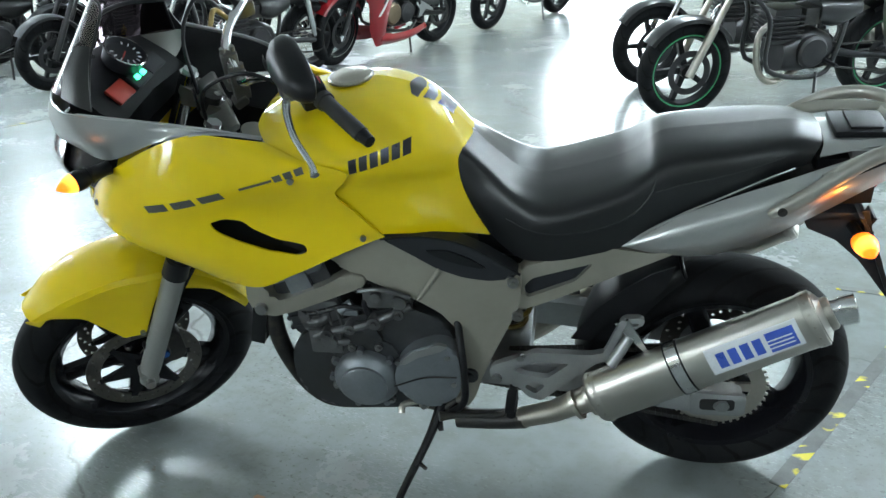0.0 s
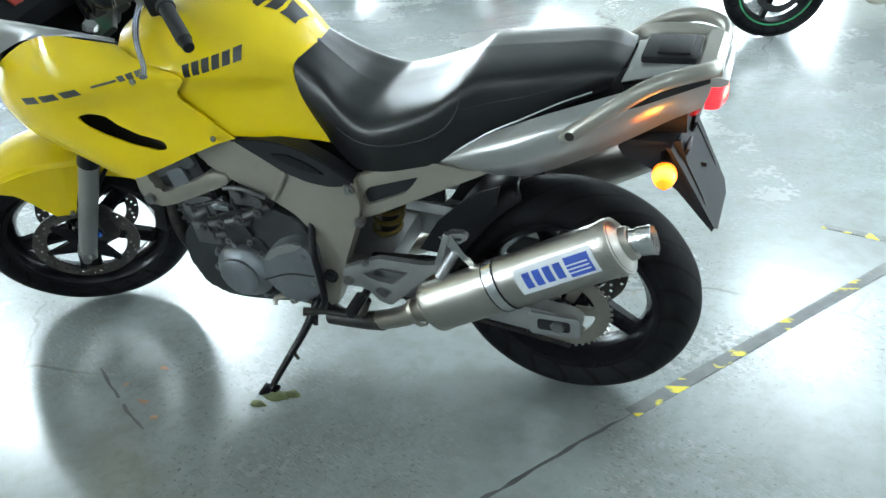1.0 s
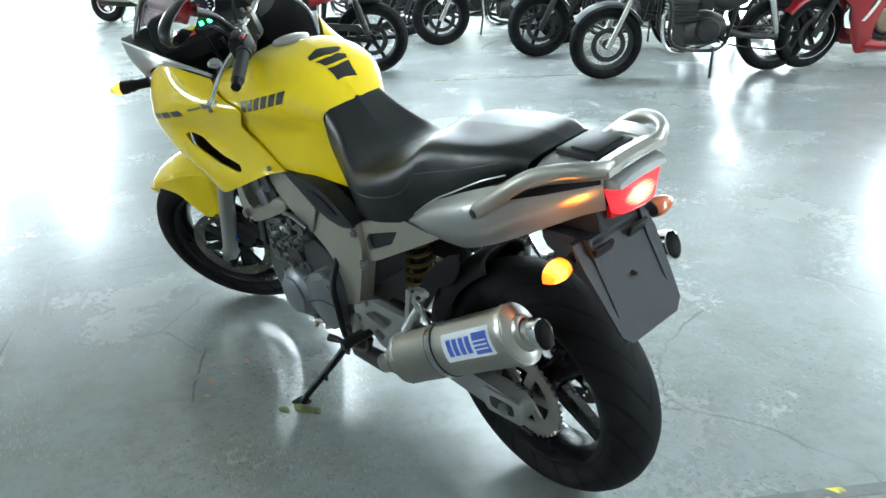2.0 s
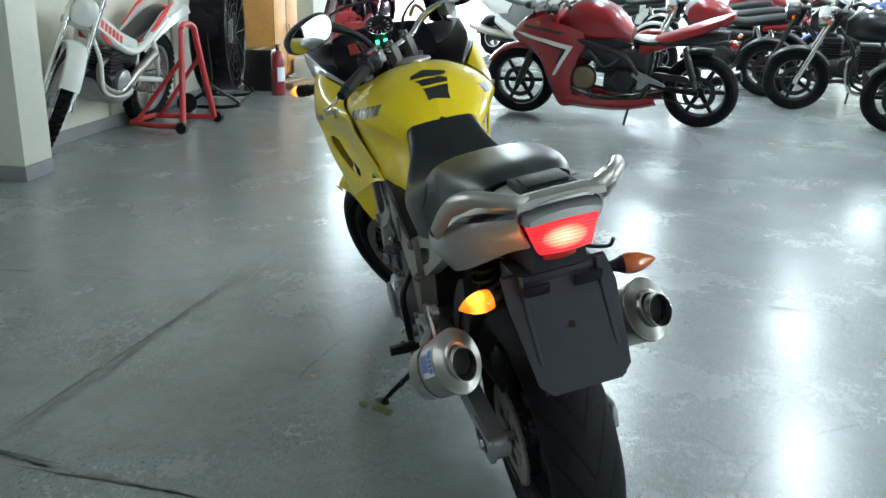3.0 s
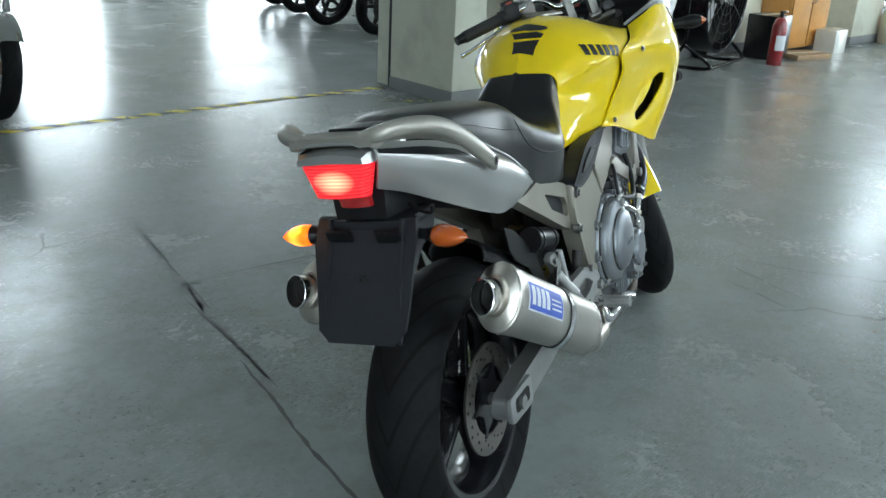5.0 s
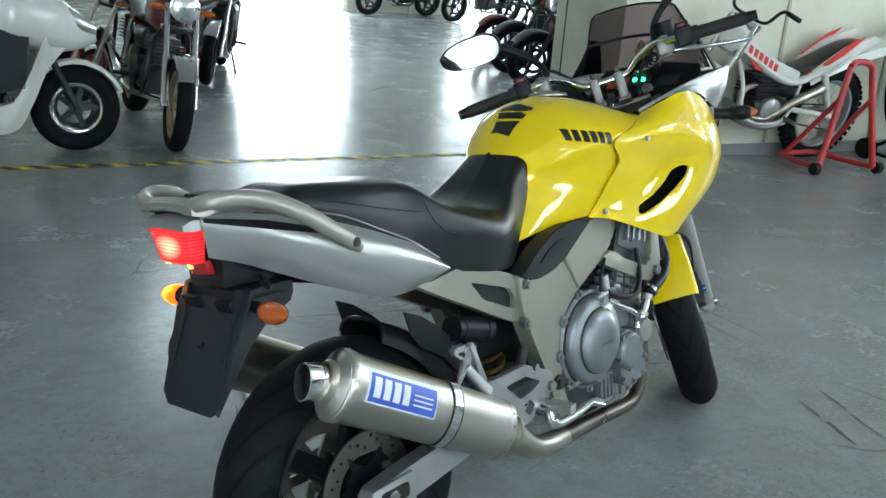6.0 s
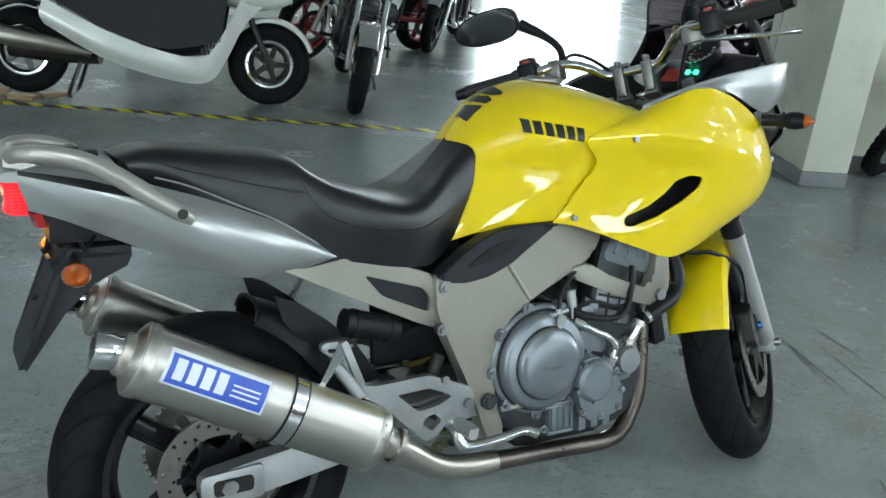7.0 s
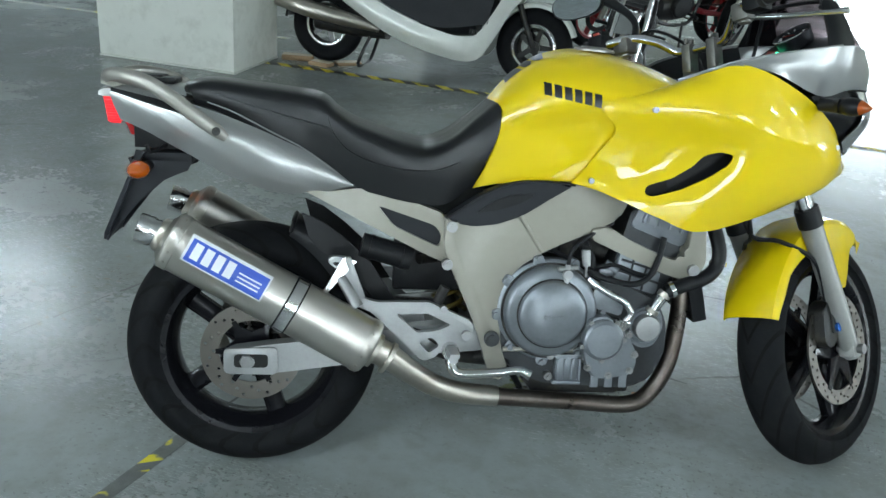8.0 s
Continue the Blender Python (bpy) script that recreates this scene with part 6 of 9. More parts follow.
both("fairing_liner", skin([[(0.80, 0.150, 0.765), (1.03, 0.19, 0.70), (1.2, 0.185, 0.72), (1.38, 0.10, 0.79)], [(0.80, 0.150, 0.93), (1.03, 0.20, 0.97), (1.2, 0.215, 0.95), (1.40, 0.10, 0.83)]], 16, 4), BLACK_PLASTIC, bike, "black liner inside the fairing")

# maker's marks as plain blocks; stripes of the tank pad
def along(p, q, t0, t1, h, slant=0.0):
    """A slanting block between two fractions of a line p-q, h high."""
    (x0, z0), (x1, z1) = p, q
    a, b = (x0 + (x1 - x0) * t0, z0 + (z1 - z0) * t0), (x0 + (x1 - x0) * t1, z0 + (z1 - z0) * t1)
    return [(a[0], a[1]), (b[0], b[1]), (b[0] + slant, b[1] + h), (a[0] + slant, a[1] + h)]


for s in (1, -1):
    for k in range(6):
        o = along((0.664, 0.957), (0.789, 0.934), k / 6 + 0.012, (k + 1) / 6 - 0.03, 0.028)
        part("tank_mark", wrapped(o, tank, 1, s), DECAL_BLACK, tank, "black maker's mark drawn as blocks" if k == 0 else "")
for k in range(3):
    part("fairing_mark", wrapped(along((1.205, 0.880), (1.025, 0.912), k / 3 + 0.02, (k + 1) / 3 - 0.05, 0.016, 0.008), fairings[0], 1, 1), DECAL_GREY, fairings[0], "grey model mark drawn as blocks" if k == 0 else "")
part("fairing_mark", wrapped(along((1.002, 0.926), (0.935, 0.940), 0, 1, 0.006), fairings[0], 1, 1), DECAL_GREY, fairings[0])
for k in range(3):
    part("fairing_mark", wrapped(along((0.930, 0.938), (0.866, 0.951), k / 3 + 0.02, (k + 1) / 3 - 0.06, 0.013, 0.005), fairings[0], 1, 1), DECAL_GREY, fairings[0])
for o in ([(0.765, -0.02), (0.772, 0.02), (0.760, 0.052), (0.742, 0.056), (0.735, 0.030), (0.728, 0.0), (0.735, -0.030), (0.748, -0.046), (0.760, -0.044)],
          [(0.728, 0.048), (0.716, 0.040), (0.700, 0.034), (0.694, 0.012), (0.700, -0.016), (0.705, -0.038), (0.722, -0.042), (0.729, -0.020), (0.720, 0.004), (0.724, 0.028)],
          [(0.690, 0.034), (0.668, 0.030), (0.648, 0.030), (0.644, -0.028), (0.668, -0.030), (0.696, -0.036), (0.690, -0.010), (0.684, 0.010)]):
    part("tank_pad", wrapped([(0.594 + (x - 0.644) * 0.72, y - 0.010) for x, y in o], tank, 2, 1, 0.0016), DECAL_BLACK, tank, "black swirl tank pad")
cap = part("filler_cap", at(lathe([(0.0, 0.004), (0.030, 0.004), (0.034, 0.001), (0.046, 0.0), (0.050, -0.004), (0.050, -0.008), (0.0, -0.008)], 36), Matrix.Translation((0.815, 0, 1.066)) @ Matrix.Rotation(radians(3), 4, "Y") @ Matrix.Rotation(radians(90), 4, "X")), STEEL, tank, "round steel filler cap")
# black oval covers under the tank
sc = [(0.752, 0.752), (0.70, 0.758), (0.640, 0.757), (0.580, 0.744), (0.525, 0.716), (0.480, 0.685), (0.452, 0.667), (0.475, 0.654), (0.52, 0.648), (0.575, 0.655), (0.632, 0.676), (0.690, 0.714), (0.735, 0.742)]
both("side_cover", plate(round_outline(sc, 0.01, 2), 0.118, 0.160, 0.008), GREY_PLASTIC, bike, "black oval side cover with a moulded leaf")
leaf = [(0.66, 0.726), (0.61, 0.728), (0.56, 0.708), (0.52, 0.680), (0.57, 0.688), (0.615, 0.702)]
both("cover_leaf", plate(round_outline(leaf, 0.012), 0.158, 0.1635, 0.003), BLACK_PLASTIC, bike)
both("cover_lip", tube([(x, 0.161, z) for x, z in sc[:7]], 0.003, 6, 30), BLACK_PLASTIC, bike)

# front mudguard, in the steered axes of the front wheel
guard = []
for deg in np.linspace(54, 162, 60):
    a = radians(deg)
    low = np.interp(deg, [54, 60, 66, 73, 79, 86, 104, 106, 111, 118, 138, 150, 162], [0.345, 0.322, 0.302, 0.272, 0.205, 0.162, 0.158, 0.175, 0.270, 0.290, 0.306, 0.302, 0.306])
    w = np.interp(deg, [54, 66, 80, 104, 112, 150, 162], [0.046, 0.072, 0.084, 0.090, 0.080, 0.080, 0.076])
    top = np.interp(deg, [54, 70, 100, 130, 162], [0.350, 0.358, 0.362, 0.352, 0.342])
    flare = w + 0.012 * max(0, (0.31 - low) / 0.15)
    half_sec = [(flare, low), (w * 1.02, (low + top - 0.03) / 2), (w, top - 0.030), (w * 0.90, top - 0.018), (w * 0.55, top - 0.006)]
    sec = [(-y, r) for y, r in half_sec] + [(0, top)] + half_sec[::-1]
    guard.append([(1.486 + r * math.cos(a), y, 0.310 + r * math.sin(a)) for y, r in sec])
gb = loft(guard, False, False)
bmesh.ops.recalc_face_normals(gb, faces=gb.faces)
bmesh.ops.solidify(gb, geom=gb.faces[:], thickness=0.003)
part("front_mudguard", gb, YELLOW, bike, "glossy yellow front mudguard", STEER, sharp=28)
for s in (1, -1):
    part("mudguard_bolt", cylinder(0.007, (1.452, s * 0.096, 0.474), (1.452, s * 0.108, 0.474), 10), BOLT, bike, "", STEER)

# fork, triple clamps, calipers
FA = Vector((-0.4305, 0, 0.9026))
for s in (1, -1):
    foot = Vector((1.482, s * 0.104, 0.315))
    part("fork_slider", join(tube([foot - FA * 0.03, foot + FA * 0.02, foot + FA * 0.10, foot + FA * 0.36, foot + FA * 0.365], [0.019, 0.026, 0.0265, 0.0275, 0.030], 18, 14), box(1.462, 1.505, s * 0.104 - 0.022, s * 0.104 + 0.022, 0.288, 0.338, 0.008)), material("fork_grey", (0.30, 0.30, 0.285), 0.4, 0.4, 0.08, 10), bike, "grey fork slider", STEER)
    part("dust_seal", tube([foot + FA * 0.355, foot + FA * 0.405], [0.0315, 0.030], 18, 3), BLACK_PLASTIC, bike, "black dust seal", STEER)
    part("stanchion", tube([foot + FA * 0.40, foot + FA * 0.79], 0.0215, 18), CHROME, bike, "chrome fork stanchion", STEER)
    part("fork_cap", tube([foot + FA * 0.785, foot + FA * 0.80], 0.017, 6), ALU, bike, "", STEER)
    part("brake_caliper", join(at(plate(round_outline([(1.372, 0.415), (1.372, 0.335), (1.405, 0.315), (1.445, 0.345), (1.440, 0.425), (1.405, 0.445)], 0.012), s * 0.054, s * 0.098, 0.006), Matrix.Identity(4)), box(1.41, 1.468, min(s * 0.085, s * 0.105), max(s * 0.085, s * 0.105), 0.355, 0.425, 0.006)), DARK_METAL, bike, "dark brake caliper", STEER)
    for z in (0.372, 0.408):
        part("caliper_bolt", join(cylinder(0.012, (1.425, s * 0.097, z), (1.425, s * 0.112, z), 12), cylinder(0.006, (1.425, s * 0.110, z), (1.425, s * 0.113, z), 6)), BLUE_ANOD, bike, "blue anodised bolt", STEER)
    part("brake_hose", tube([(1.40, s * 0.09, 0.44), (1.37, s * 0.10, 0.50), (1.335, s * 0.095, 0.555), (1.27, s * 0.05, 0.60), (1.22, 0.0, 0.62), (1.19, s * -0.01, 0.72)], 0.006, 8, 24), BLACK_PLASTIC, bike, "black brake hose", STEER)
part("lower_clamp", join(plate(round_outline([(1.19, 0.735), (1.30, 0.715), (1.315, 0.745), (1.20, 0.775)], 0.01), -0.135, 0.135, 0.008)), BLACK_PLASTIC, bike, "black lower triple clamp", STEER)
CASTING = material("dull_cast_alloy", (0.20, 0.195, 0.18), 0.38, 0.7, 0.15, 14, dirt=(0.09, 0.085, 0.075), dirt_amount=0.4, dirt_scale=9)
POLISHED = material("polished_alloy", (0.62, 0.63, 0.64), 0.22, 0.95, 0.05, 9)
part("top_clamp", join(*[tube([(1.148 + 0.0137, s * 0.104, 0.985 - 0.028), (1.148, s * 0.104, 0.985), (1.148 - 0.0065, s * 0.104, 0.999)], [0.030, 0.034, 0.033], 18) for s in (1, -1)],
                       cylinder(0.032, (1.125, 0, 0.972), (1.108, 0, 1.008), 20), plate(round_outline([(1.085, 1.002), (1.145, 0.976), (1.150, 0.990), (1.090, 1.016)], 0.006), -0.105, 0.105, 0.005),
                       *[plate(round_outline([(1.045, 1.018), (1.075, 1.005), (1.082, 1.022), (1.052, 1.036)], 0.005), s * 0.052, s * 0.018, 0.004) for s in (1, -1)]), CASTING, bike, "dull cast alloy top clamp", STEER)
part("stem_nut", join(cylinder(0.020, (1.110, 0, 1.004), (1.104, 0, 1.020), 6), cylinder(0.011, (1.104, 0, 1.018), (1.101, 0, 1.026), 12)), POLISHED, bike, "polished stem nut", STEER)
part("ignition_key", join(box(1.150, 1.156, -0.010, 0.010, 1.020, 1.052, 0.002), cylinder(0.004, (1.153, 0, 1.000), (1.153, 0, 1.024), 8)), BLACK_PLASTIC, bike, "key in the ignition lock", STEER)

# handlebar, grips, levers, switches, mirrors
half = [(0.897, 0.380, 1.114), (0.940, 0.215, 1.123), (0.985, 0.150, 1.132), (1.030, 0.105, 1.115), (1.052, 0.070, 1.088), (1.056, 0.035, 1.083)]
part("handlebar", tube(half + [(x, -y, z) for x, y, z in half[::-1]], 0.011, 14, 70), CHROME, bike, "polished handlebar", STEER)
for s in (1, -1):
    part("bar_clamp", join(box(1.038, 1.074, s * 0.035 - 0.013, s * 0.035 + 0.013, 1.025, 1.098, 0.006), cylinder(0.006, (1.045, s * 0.035, 1.10), (1.045, s * 0.035, 1.112), 8), cylinder(0.006, (1.067, s * 0.035, 1.10), (1.067, s * 0.035, 1.112), 8)), CASTING, bike, "cast alloy bar clamp", STEER)
    g0, g1 = Vector((0.895, s * 0.388, 1.1135)), Vector((0.931, s * 0.248, 1.121))
    grip = part("handlebar_grip", join(tube([g0 + (g1 - g0) * t for t in np.linspace(0.08, 1, 26)], [0.0165, 0.0172] * 13, 16), tube([g0 + (g1 - g0) * 0.93, g1 + (g1 - g0) * 0.03], 0.021, 16)), GRIP, bike, "black ribbed rubber grip", STEER)
    part("bar_end", tube([g0 + (g0 - g1) * 0.10, g0 + (g1 - g0) * 0.10], [0.0125, 0.015], 14, 3), BLACK_PLASTIC, grip, "black bar-end weight", STEER)
    part("switch_pod", join(box(0.918, 0.972, min(s * 0.198, s * 0.245), max(s * 0.198, s * 0.245), 1.098, 1.150, 0.010), box(0.93, 0.962, min(s * 0.205, s * 0.24), max(s * 0.205, s * 0.24), 1.148, 1.162, 0.004)), BLACK_PLASTIC, bike, "black switch housing", STEER)
    part("switch_button", box(0.925, 0.94, min(s * 0.212, s * 0.23), max(s * 0.212, s * 0.23), 1.146, 1.156, 0.002), RED_BADGE, bike, "red switch", STEER)
    part("lever", tube([(0.985, s * 0.170, 1.105), (1.005, s * 0.225, 1.095), (1.012, s * 0.29, 1.083), (1.005, s * 0.36, 1.070), (1.008, s * 0.392, 1.066)], [0.010, 0.0085, 0.0075, 0.007, 0.0095], 12, 28, 0.75), POLISHED, bike, "polished lever with a ball end", STEER)
    part("lever_perch", join(box(0.955, 1.0, min(s * 0.148, s * 0.192), max(s * 0.148, s * 0.192), 1.095, 1.135, 0.008), cylinder(0.014, (0.978, s * 0.17, 1.09), (0.978, s * 0.17, 1.145), 12)), CASTING, bike, "cast alloy lever perch", STEER)
    part("mirror_stalk", tube([(0.990, s * 0.150, 1.130), (1.008, s * 0.158, 1.175), (1.012, s * 0.190, 1.215), (1.015, s * 0.250, 1.262)], [0.010, 0.009, 0.010, 0.016], 12, 20), BLACK_PLASTIC, bike, "black mirror stalk", STEER)
    c = Vector((1.000, s * 0.334, 1.276))
    oval = [(0.088 * math.copysign(abs(math.cos(a)) ** 0.8, math.cos(a)), (0.042 if s > 0 else 0.050) * math.copysign(abs(math.sin(a)) ** 0.85, math.sin(a)) * (1 - 0.16 * math.cos(a))) for a in (2 * math.pi * k / 36 for k in range(36))]
    tilt = Matrix.Translation(c) @ Matrix.Rotation(radians(2 if s > 0 else -14), 4, "Z") @ Matrix.Rotation(radians(-15 if s > 0 else -31), 4, "Y")
    shell = loft([[(d, s * y * k, z * k) for y, z in oval] for d, k in ((-0.014, 0.97), (-0.012, 1.0), (0.0, 1.0), (0.018, 0.86), (0.030, 0.60), (0.034, 0.25))])
    mi = part("mirror", shell, BLACK_PLASTIC, bike, "black oval mirror shell", STEER @ tilt)
    part("mirror_glass", loft([[(d, s * y * k, z * k) for y, z in oval] for d, k in ((-0.0155, 0.925), (-0.0145, 0.93))]), MIRROR, mi, "mirror glass", STEER @ tilt)
part("clutch_cable", tube([(0.985, 0.17, 1.12), (1.06, 0.14, 1.16), (1.14, 0.08, 1.10), (1.15, 0.05, 0.98)], 0.0045, 8, 24), BLACK_PLASTIC, bike, "black control cable", STEER)
part("brake_reservoir", join(tube([(1.0, -0.185, 1.13), (1.0, -0.185, 1.175)], 0.024, 18), tube([(1.0, -0.185, 1.173), (1.0, -0.185, 1.182)], 0.026, 18)), BLACK_PLASTIC, bike, "black brake fluid reservoir", STEER)
part("throttle_cable", tube([(0.965, -0.20, 1.12), (1.05, -0.19, 1.17), (1.13, -0.12, 1.12), (1.14, -0.06, 0.98)], 0.0045, 8, 24), BLACK_PLASTIC, bike, "black control cable", STEER)
part("gold_union", tube([(1.02, -0.125, 1.115), (1.05, -0.12, 1.155), (1.07, -0.10, 1.13)], 0.006, 10, 10), material("brass", (0.30, 0.22, 0.10), 0.35, 0.9), bike, "brass hose union", STEER)
part("ignition_switch", join(cylinder(0.022, (1.13, 0, 0.99), (1.115, 0, 1.03), 18)), DARK_METAL, bike, "ignition switch", STEER)

# nose: silver cowl, head lamp, dashboard, screen
cowl = [
    [(1.071, 0.249, 1.048), (1.16, 0.257, 1.030), (1.276, 0.243, 0.985), (1.36, 0.212, 1.000), (1.44, 0.150, 1.000), (1.495, 0.06, 0.992), (1.508, 0, 0.988)],
    [(1.02, 0.215, 1.030), (1.14, 0.252, 1.052), (1.29, 0.262, 1.040), (1.375, 0.222, 1.045), (1.44, 0.155, 1.045), (1.487, 0.065, 1.036), (1.497, 0, 1.032)],
    [(0.967, 0.178, 1.002), (1.10, 0.238, 1.056), (1.301, 0.268, 1.096), (1.372, 0.222, 1.094), (1.422, 0.155, 1.090), (1.460, 0.07, 1.083), (1.468, 0, 1.080)],
]
both("upper_cowl", skin(cowl, 44, 5, 0.004), SILVER, bike, "silver painted upper cowl", sharp=60)
both("cowl_edge", tube([(0.967, 0.178, 1.004), (1.10, 0.238, 1.058), (1.301, 0.268, 1.098)], 0.003, 8, 20), SILVER, bike)
lampr = [
    [(1.278, 0.239, 0.983), (1.36, 0.209, 0.996), (1.44, 0.148, 0.996), (1.492, 0.06, 0.988), (1.505, 0, 0.984)],
    [(1.292, 0.243, 0.950), (1.385, 0.215, 0.942), (1.460, 0.150, 0.932), (1.510, 0.06, 0.926), (1.520, 0, 0.924)],
    [(1.292, 0.234, 0.945), (1.352, 0.203, 0.908), (1.422, 0.128, 0.846), (1.462, 0.05, 0.838), (1.472, 0, 0.836)],
]
both("headlamp_housing", skin([[(p[0] - 0.012, p[1] * 0.95, p[2]) for p in r] for r in lampr], 30, 6, 0.003), BLACK_PLASTIC, bike, "black headlamp housing")
REFLECTOR = material("lamp_reflector", (0.75, 0.76, 0.78), 0.15, 0.9, 0.1, 30)
both("headlamp", skin([spline(r, 20)[7:] for r in lampr], 24, 6, 0.003), REFLECTOR, bike, "clear headlamp lens over a bright reflector")
indicator((1.285, 0.236, 0.966), (1.350, 0.335, 0.966), True, "glowing amber lens", 0.70, 0.015)
indicator((1.285, -0.236, 0.966), (1.350, -0.335, 0.966), False, "unlit amber lens", 0.80, 0.015)
both("inner_panel", skin([[(0.967, 0.174, 1.000), (1.10, 0.233, 1.053), (1.298, 0.262, 1.092)], [(0.985, 0.150, 0.965), (1.12, 0.20, 1.0), (1.30, 0.22, 1.045)], [(1.02, 0.12, 0.925), (1.14, 0.14, 0.94), (1.32, 0.15, 1.02)]], 24, 5, 0.003), BLACK_PLASTIC, bike, "black inner panel of the cowl")
both("screen_ear", skin([[(1.285, 0.240, 1.092), (1.325, 0.225, 1.098), (1.375, 0.190, 1.100)], [(1.292, 0.208, 1.142), (1.322, 0.198, 1.148), (1.358, 0.178, 1.150)], [(1.290, 0.172, 1.200), (1.306, 0.170, 1.202), (1.330, 0.162, 1.197)]], 12, 4, 0.004), BLACK_PLASTIC, bike, "black fin beside the screen")
dash = part("dashboard", loft([[(x, y, z) for y, z in ((-w, z0), (-w, z1), (0, z1 + 0.012), (w, z1), (w, z0))] for x, w, z0, z1 in ((1.27, 0.17, 0.99, 1.028), (1.31, 0.175, 0.99, 1.060), (1.36, 0.16, 0.99, 1.105), (1.41, 0.12, 0.99, 1.112))]), BLACK_PLASTIC, bike, "black dashboard")
FACE = Matrix.Translation((1.318, 0, 1.122)) @ Matrix.Rotation(radians(-125), 4, "Y")
part("gauge", at(lathe([(0.0, 0.030), (0.040, 0.030), (0.043, 0.026), (0.046, 0.0), (0.049, -0.006), (0.046, -0.008), (0.043, -0.002), (0.040, 0.004), (0.0, 0.004)], 40), FACE @ Matrix.Rotation(radians(90), 4, "Z")), GREY_PLASTIC, dash, "round dial with a dark face")
part("gauge_ring", at(lathe([(0.044, -0.004), (0.047, -0.008), (0.049, -0.006), (0.047, -0.002)], 40, closed=True), FACE @ Matrix.Rotation(radians(90), 4, "Z")), CHROME, dash, "bright dial rim")
for a in range(-130, 131, 26):
    part("gauge_mark", at(box(0.0015, 0.0035, -0.0012, 0.0012, 0.028, 0.036), FACE @ Matrix.Rotation(radians(a), 4, "X")), STICKER_WHITE, dash)
part("gauge_needle", at(box(0.0005, 0.0025, -0.0015, 0.0015, -0.004, 0.032), FACE @ Matrix.Rotation(radians(-75), 4, "X")), RED_BADGE, dash, "red needle")
part("warning_panel", at(box(-0.004, 0.004, -0.036, 0.036, -0.022, 0.022, 0.003), Matrix.Translation((1.305, 0.082, 1.066)) @ Matrix.Rotation(radians(45), 4, "Y")), RED_BADGE, dash, "dull red warning sticker")
part("display", at(box(-0.004, 0.004, -0.036, 0.036, -0.020, 0.020, 0.003), Matrix.Translation((1.305, -0.082, 1.066)) @ Matrix.Rotation(radians(45), 4, "Y")), GREY_PLASTIC, dash, "dark display")
part("tell_tale_panel", at(box(-0.004, 0.004, -0.038, 0.038, -0.018, 0.018, 0.003), Matrix.Translation((1.295, 0.006, 1.068)) @ Matrix.Rotation(radians(45), 4, "Y")), GREY_PLASTIC, dash, "dark grey tell-tale panel")
for y in (0.012, -0.016):
    part("indicator_light", at(box(-0.004, 0.004, -0.0055, 0.0055, -0.0055, 0.0055, 0.001), Matrix.Translation((1.292, y + 0.008, 1.0745)) @ Matrix.Rotation(radians(45), 4, "Y")), GREEN_LED, dash, "glowing green tell-tale")
screen_r = [
    [(1.300, 0.215, 1.098), (1.40, 0.165, 1.098), (1.455, 0.08, 1.090), (1.468, 0, 1.086), (1.455, -0.08, 1.090), (1.40, -0.165, 1.098), (1.300, -0.215, 1.098)],
    [(1.290, 0.180, 1.180), (1.345, 0.140, 1.190), (1.375, 0.07, 1.195), (1.383, 0, 1.197), (1.375, -0.07, 1.195), (1.345, -0.140, 1.190), (1.290, -0.180, 1.180)],
    [(1.262, 0.142, 1.262), (1.290, 0.110, 1.282), (1.308, 0.055, 1.292), (1.313, 0, 1.295), (1.308, -0.055, 1.292), (1.290, -0.110, 1.282), (1.262, -0.142, 1.262)],
]
ws = part("windscreen", skin(screen_r, 36, 8, 0.0025), SMOKE, bike, "smoke-tinted windscreen", sharp=70)
ws.visible_shadow = False
part("screen_edge", join(tube([screen_r[0][0], screen_r[1][0]] + screen_r[2] + [screen_r[1][-1], screen_r[0][-1]], 0.003, 8, 60)), BLACK_PLASTIC, bike, "black screen edging")
part("screen_brace", tube([(1.285, 0.178, 1.182), (1.345, 0.10, 1.20), (1.36, 0, 1.205), (1.345, -0.10, 1.20), (1.285, -0.178, 1.182)], 0.005, 8, 24), BLACK_PLASTIC, bike, "dark brace across the screen")

# ------------------------------------------------------------------ other machines parked in the hall
def paint(name, c, coat=0.8):
    return material(name, c, 0.3, 0, 0.06, 4, coat=coat, dirt=tuple(v * 0.5 for v in c), dirt_amount=0.15, dirt_scale=6)


ENGINE_DARK = material("dull_dark_engine", (0.032, 0.032, 0.034), 0.45, 0.5, 0.25, 12, dirt=(0.05, 0.045, 0.04), dirt_amount=0.5, dirt_scale=12)
P_RED, P_BLACK, P_WHITE = paint("red_paint", (0.27, 0.006, 0.011)), paint("black_paint", (0.010, 0.010, 0.011), 0.25), paint("white_paint", (0.74, 0.75, 0.70))
P_MAROON, P_SILVER, P_BLUE, P_GREEN = paint("maroon_paint", (0.12, 0.012, 0.015)), paint("silver_grey_paint", (0.42, 0.43, 0.44)), paint("blue_paint", (0.03, 0.06, 0.22)), paint("dark_green_paint", (0.02, 0.07, 0.03))
CORAL = material("coral_plastic", (0.75, 0.06, 0.05), 0.4, 0, 0.06, 4)
RIM_GREY, RIM_GOLD = material("grey_rim", (0.35, 0.36, 0.37), 0.3, 0.8, 0.1, 10), material("rusty_gold_rim", (0.30, 0.22, 0.12), 0.4, 0.6, 0.2, 12)
BRONZE = material("bronze_engine_paint", (0.20, 0.15, 0.10), 0.35, 0.7, 0.1, 12)
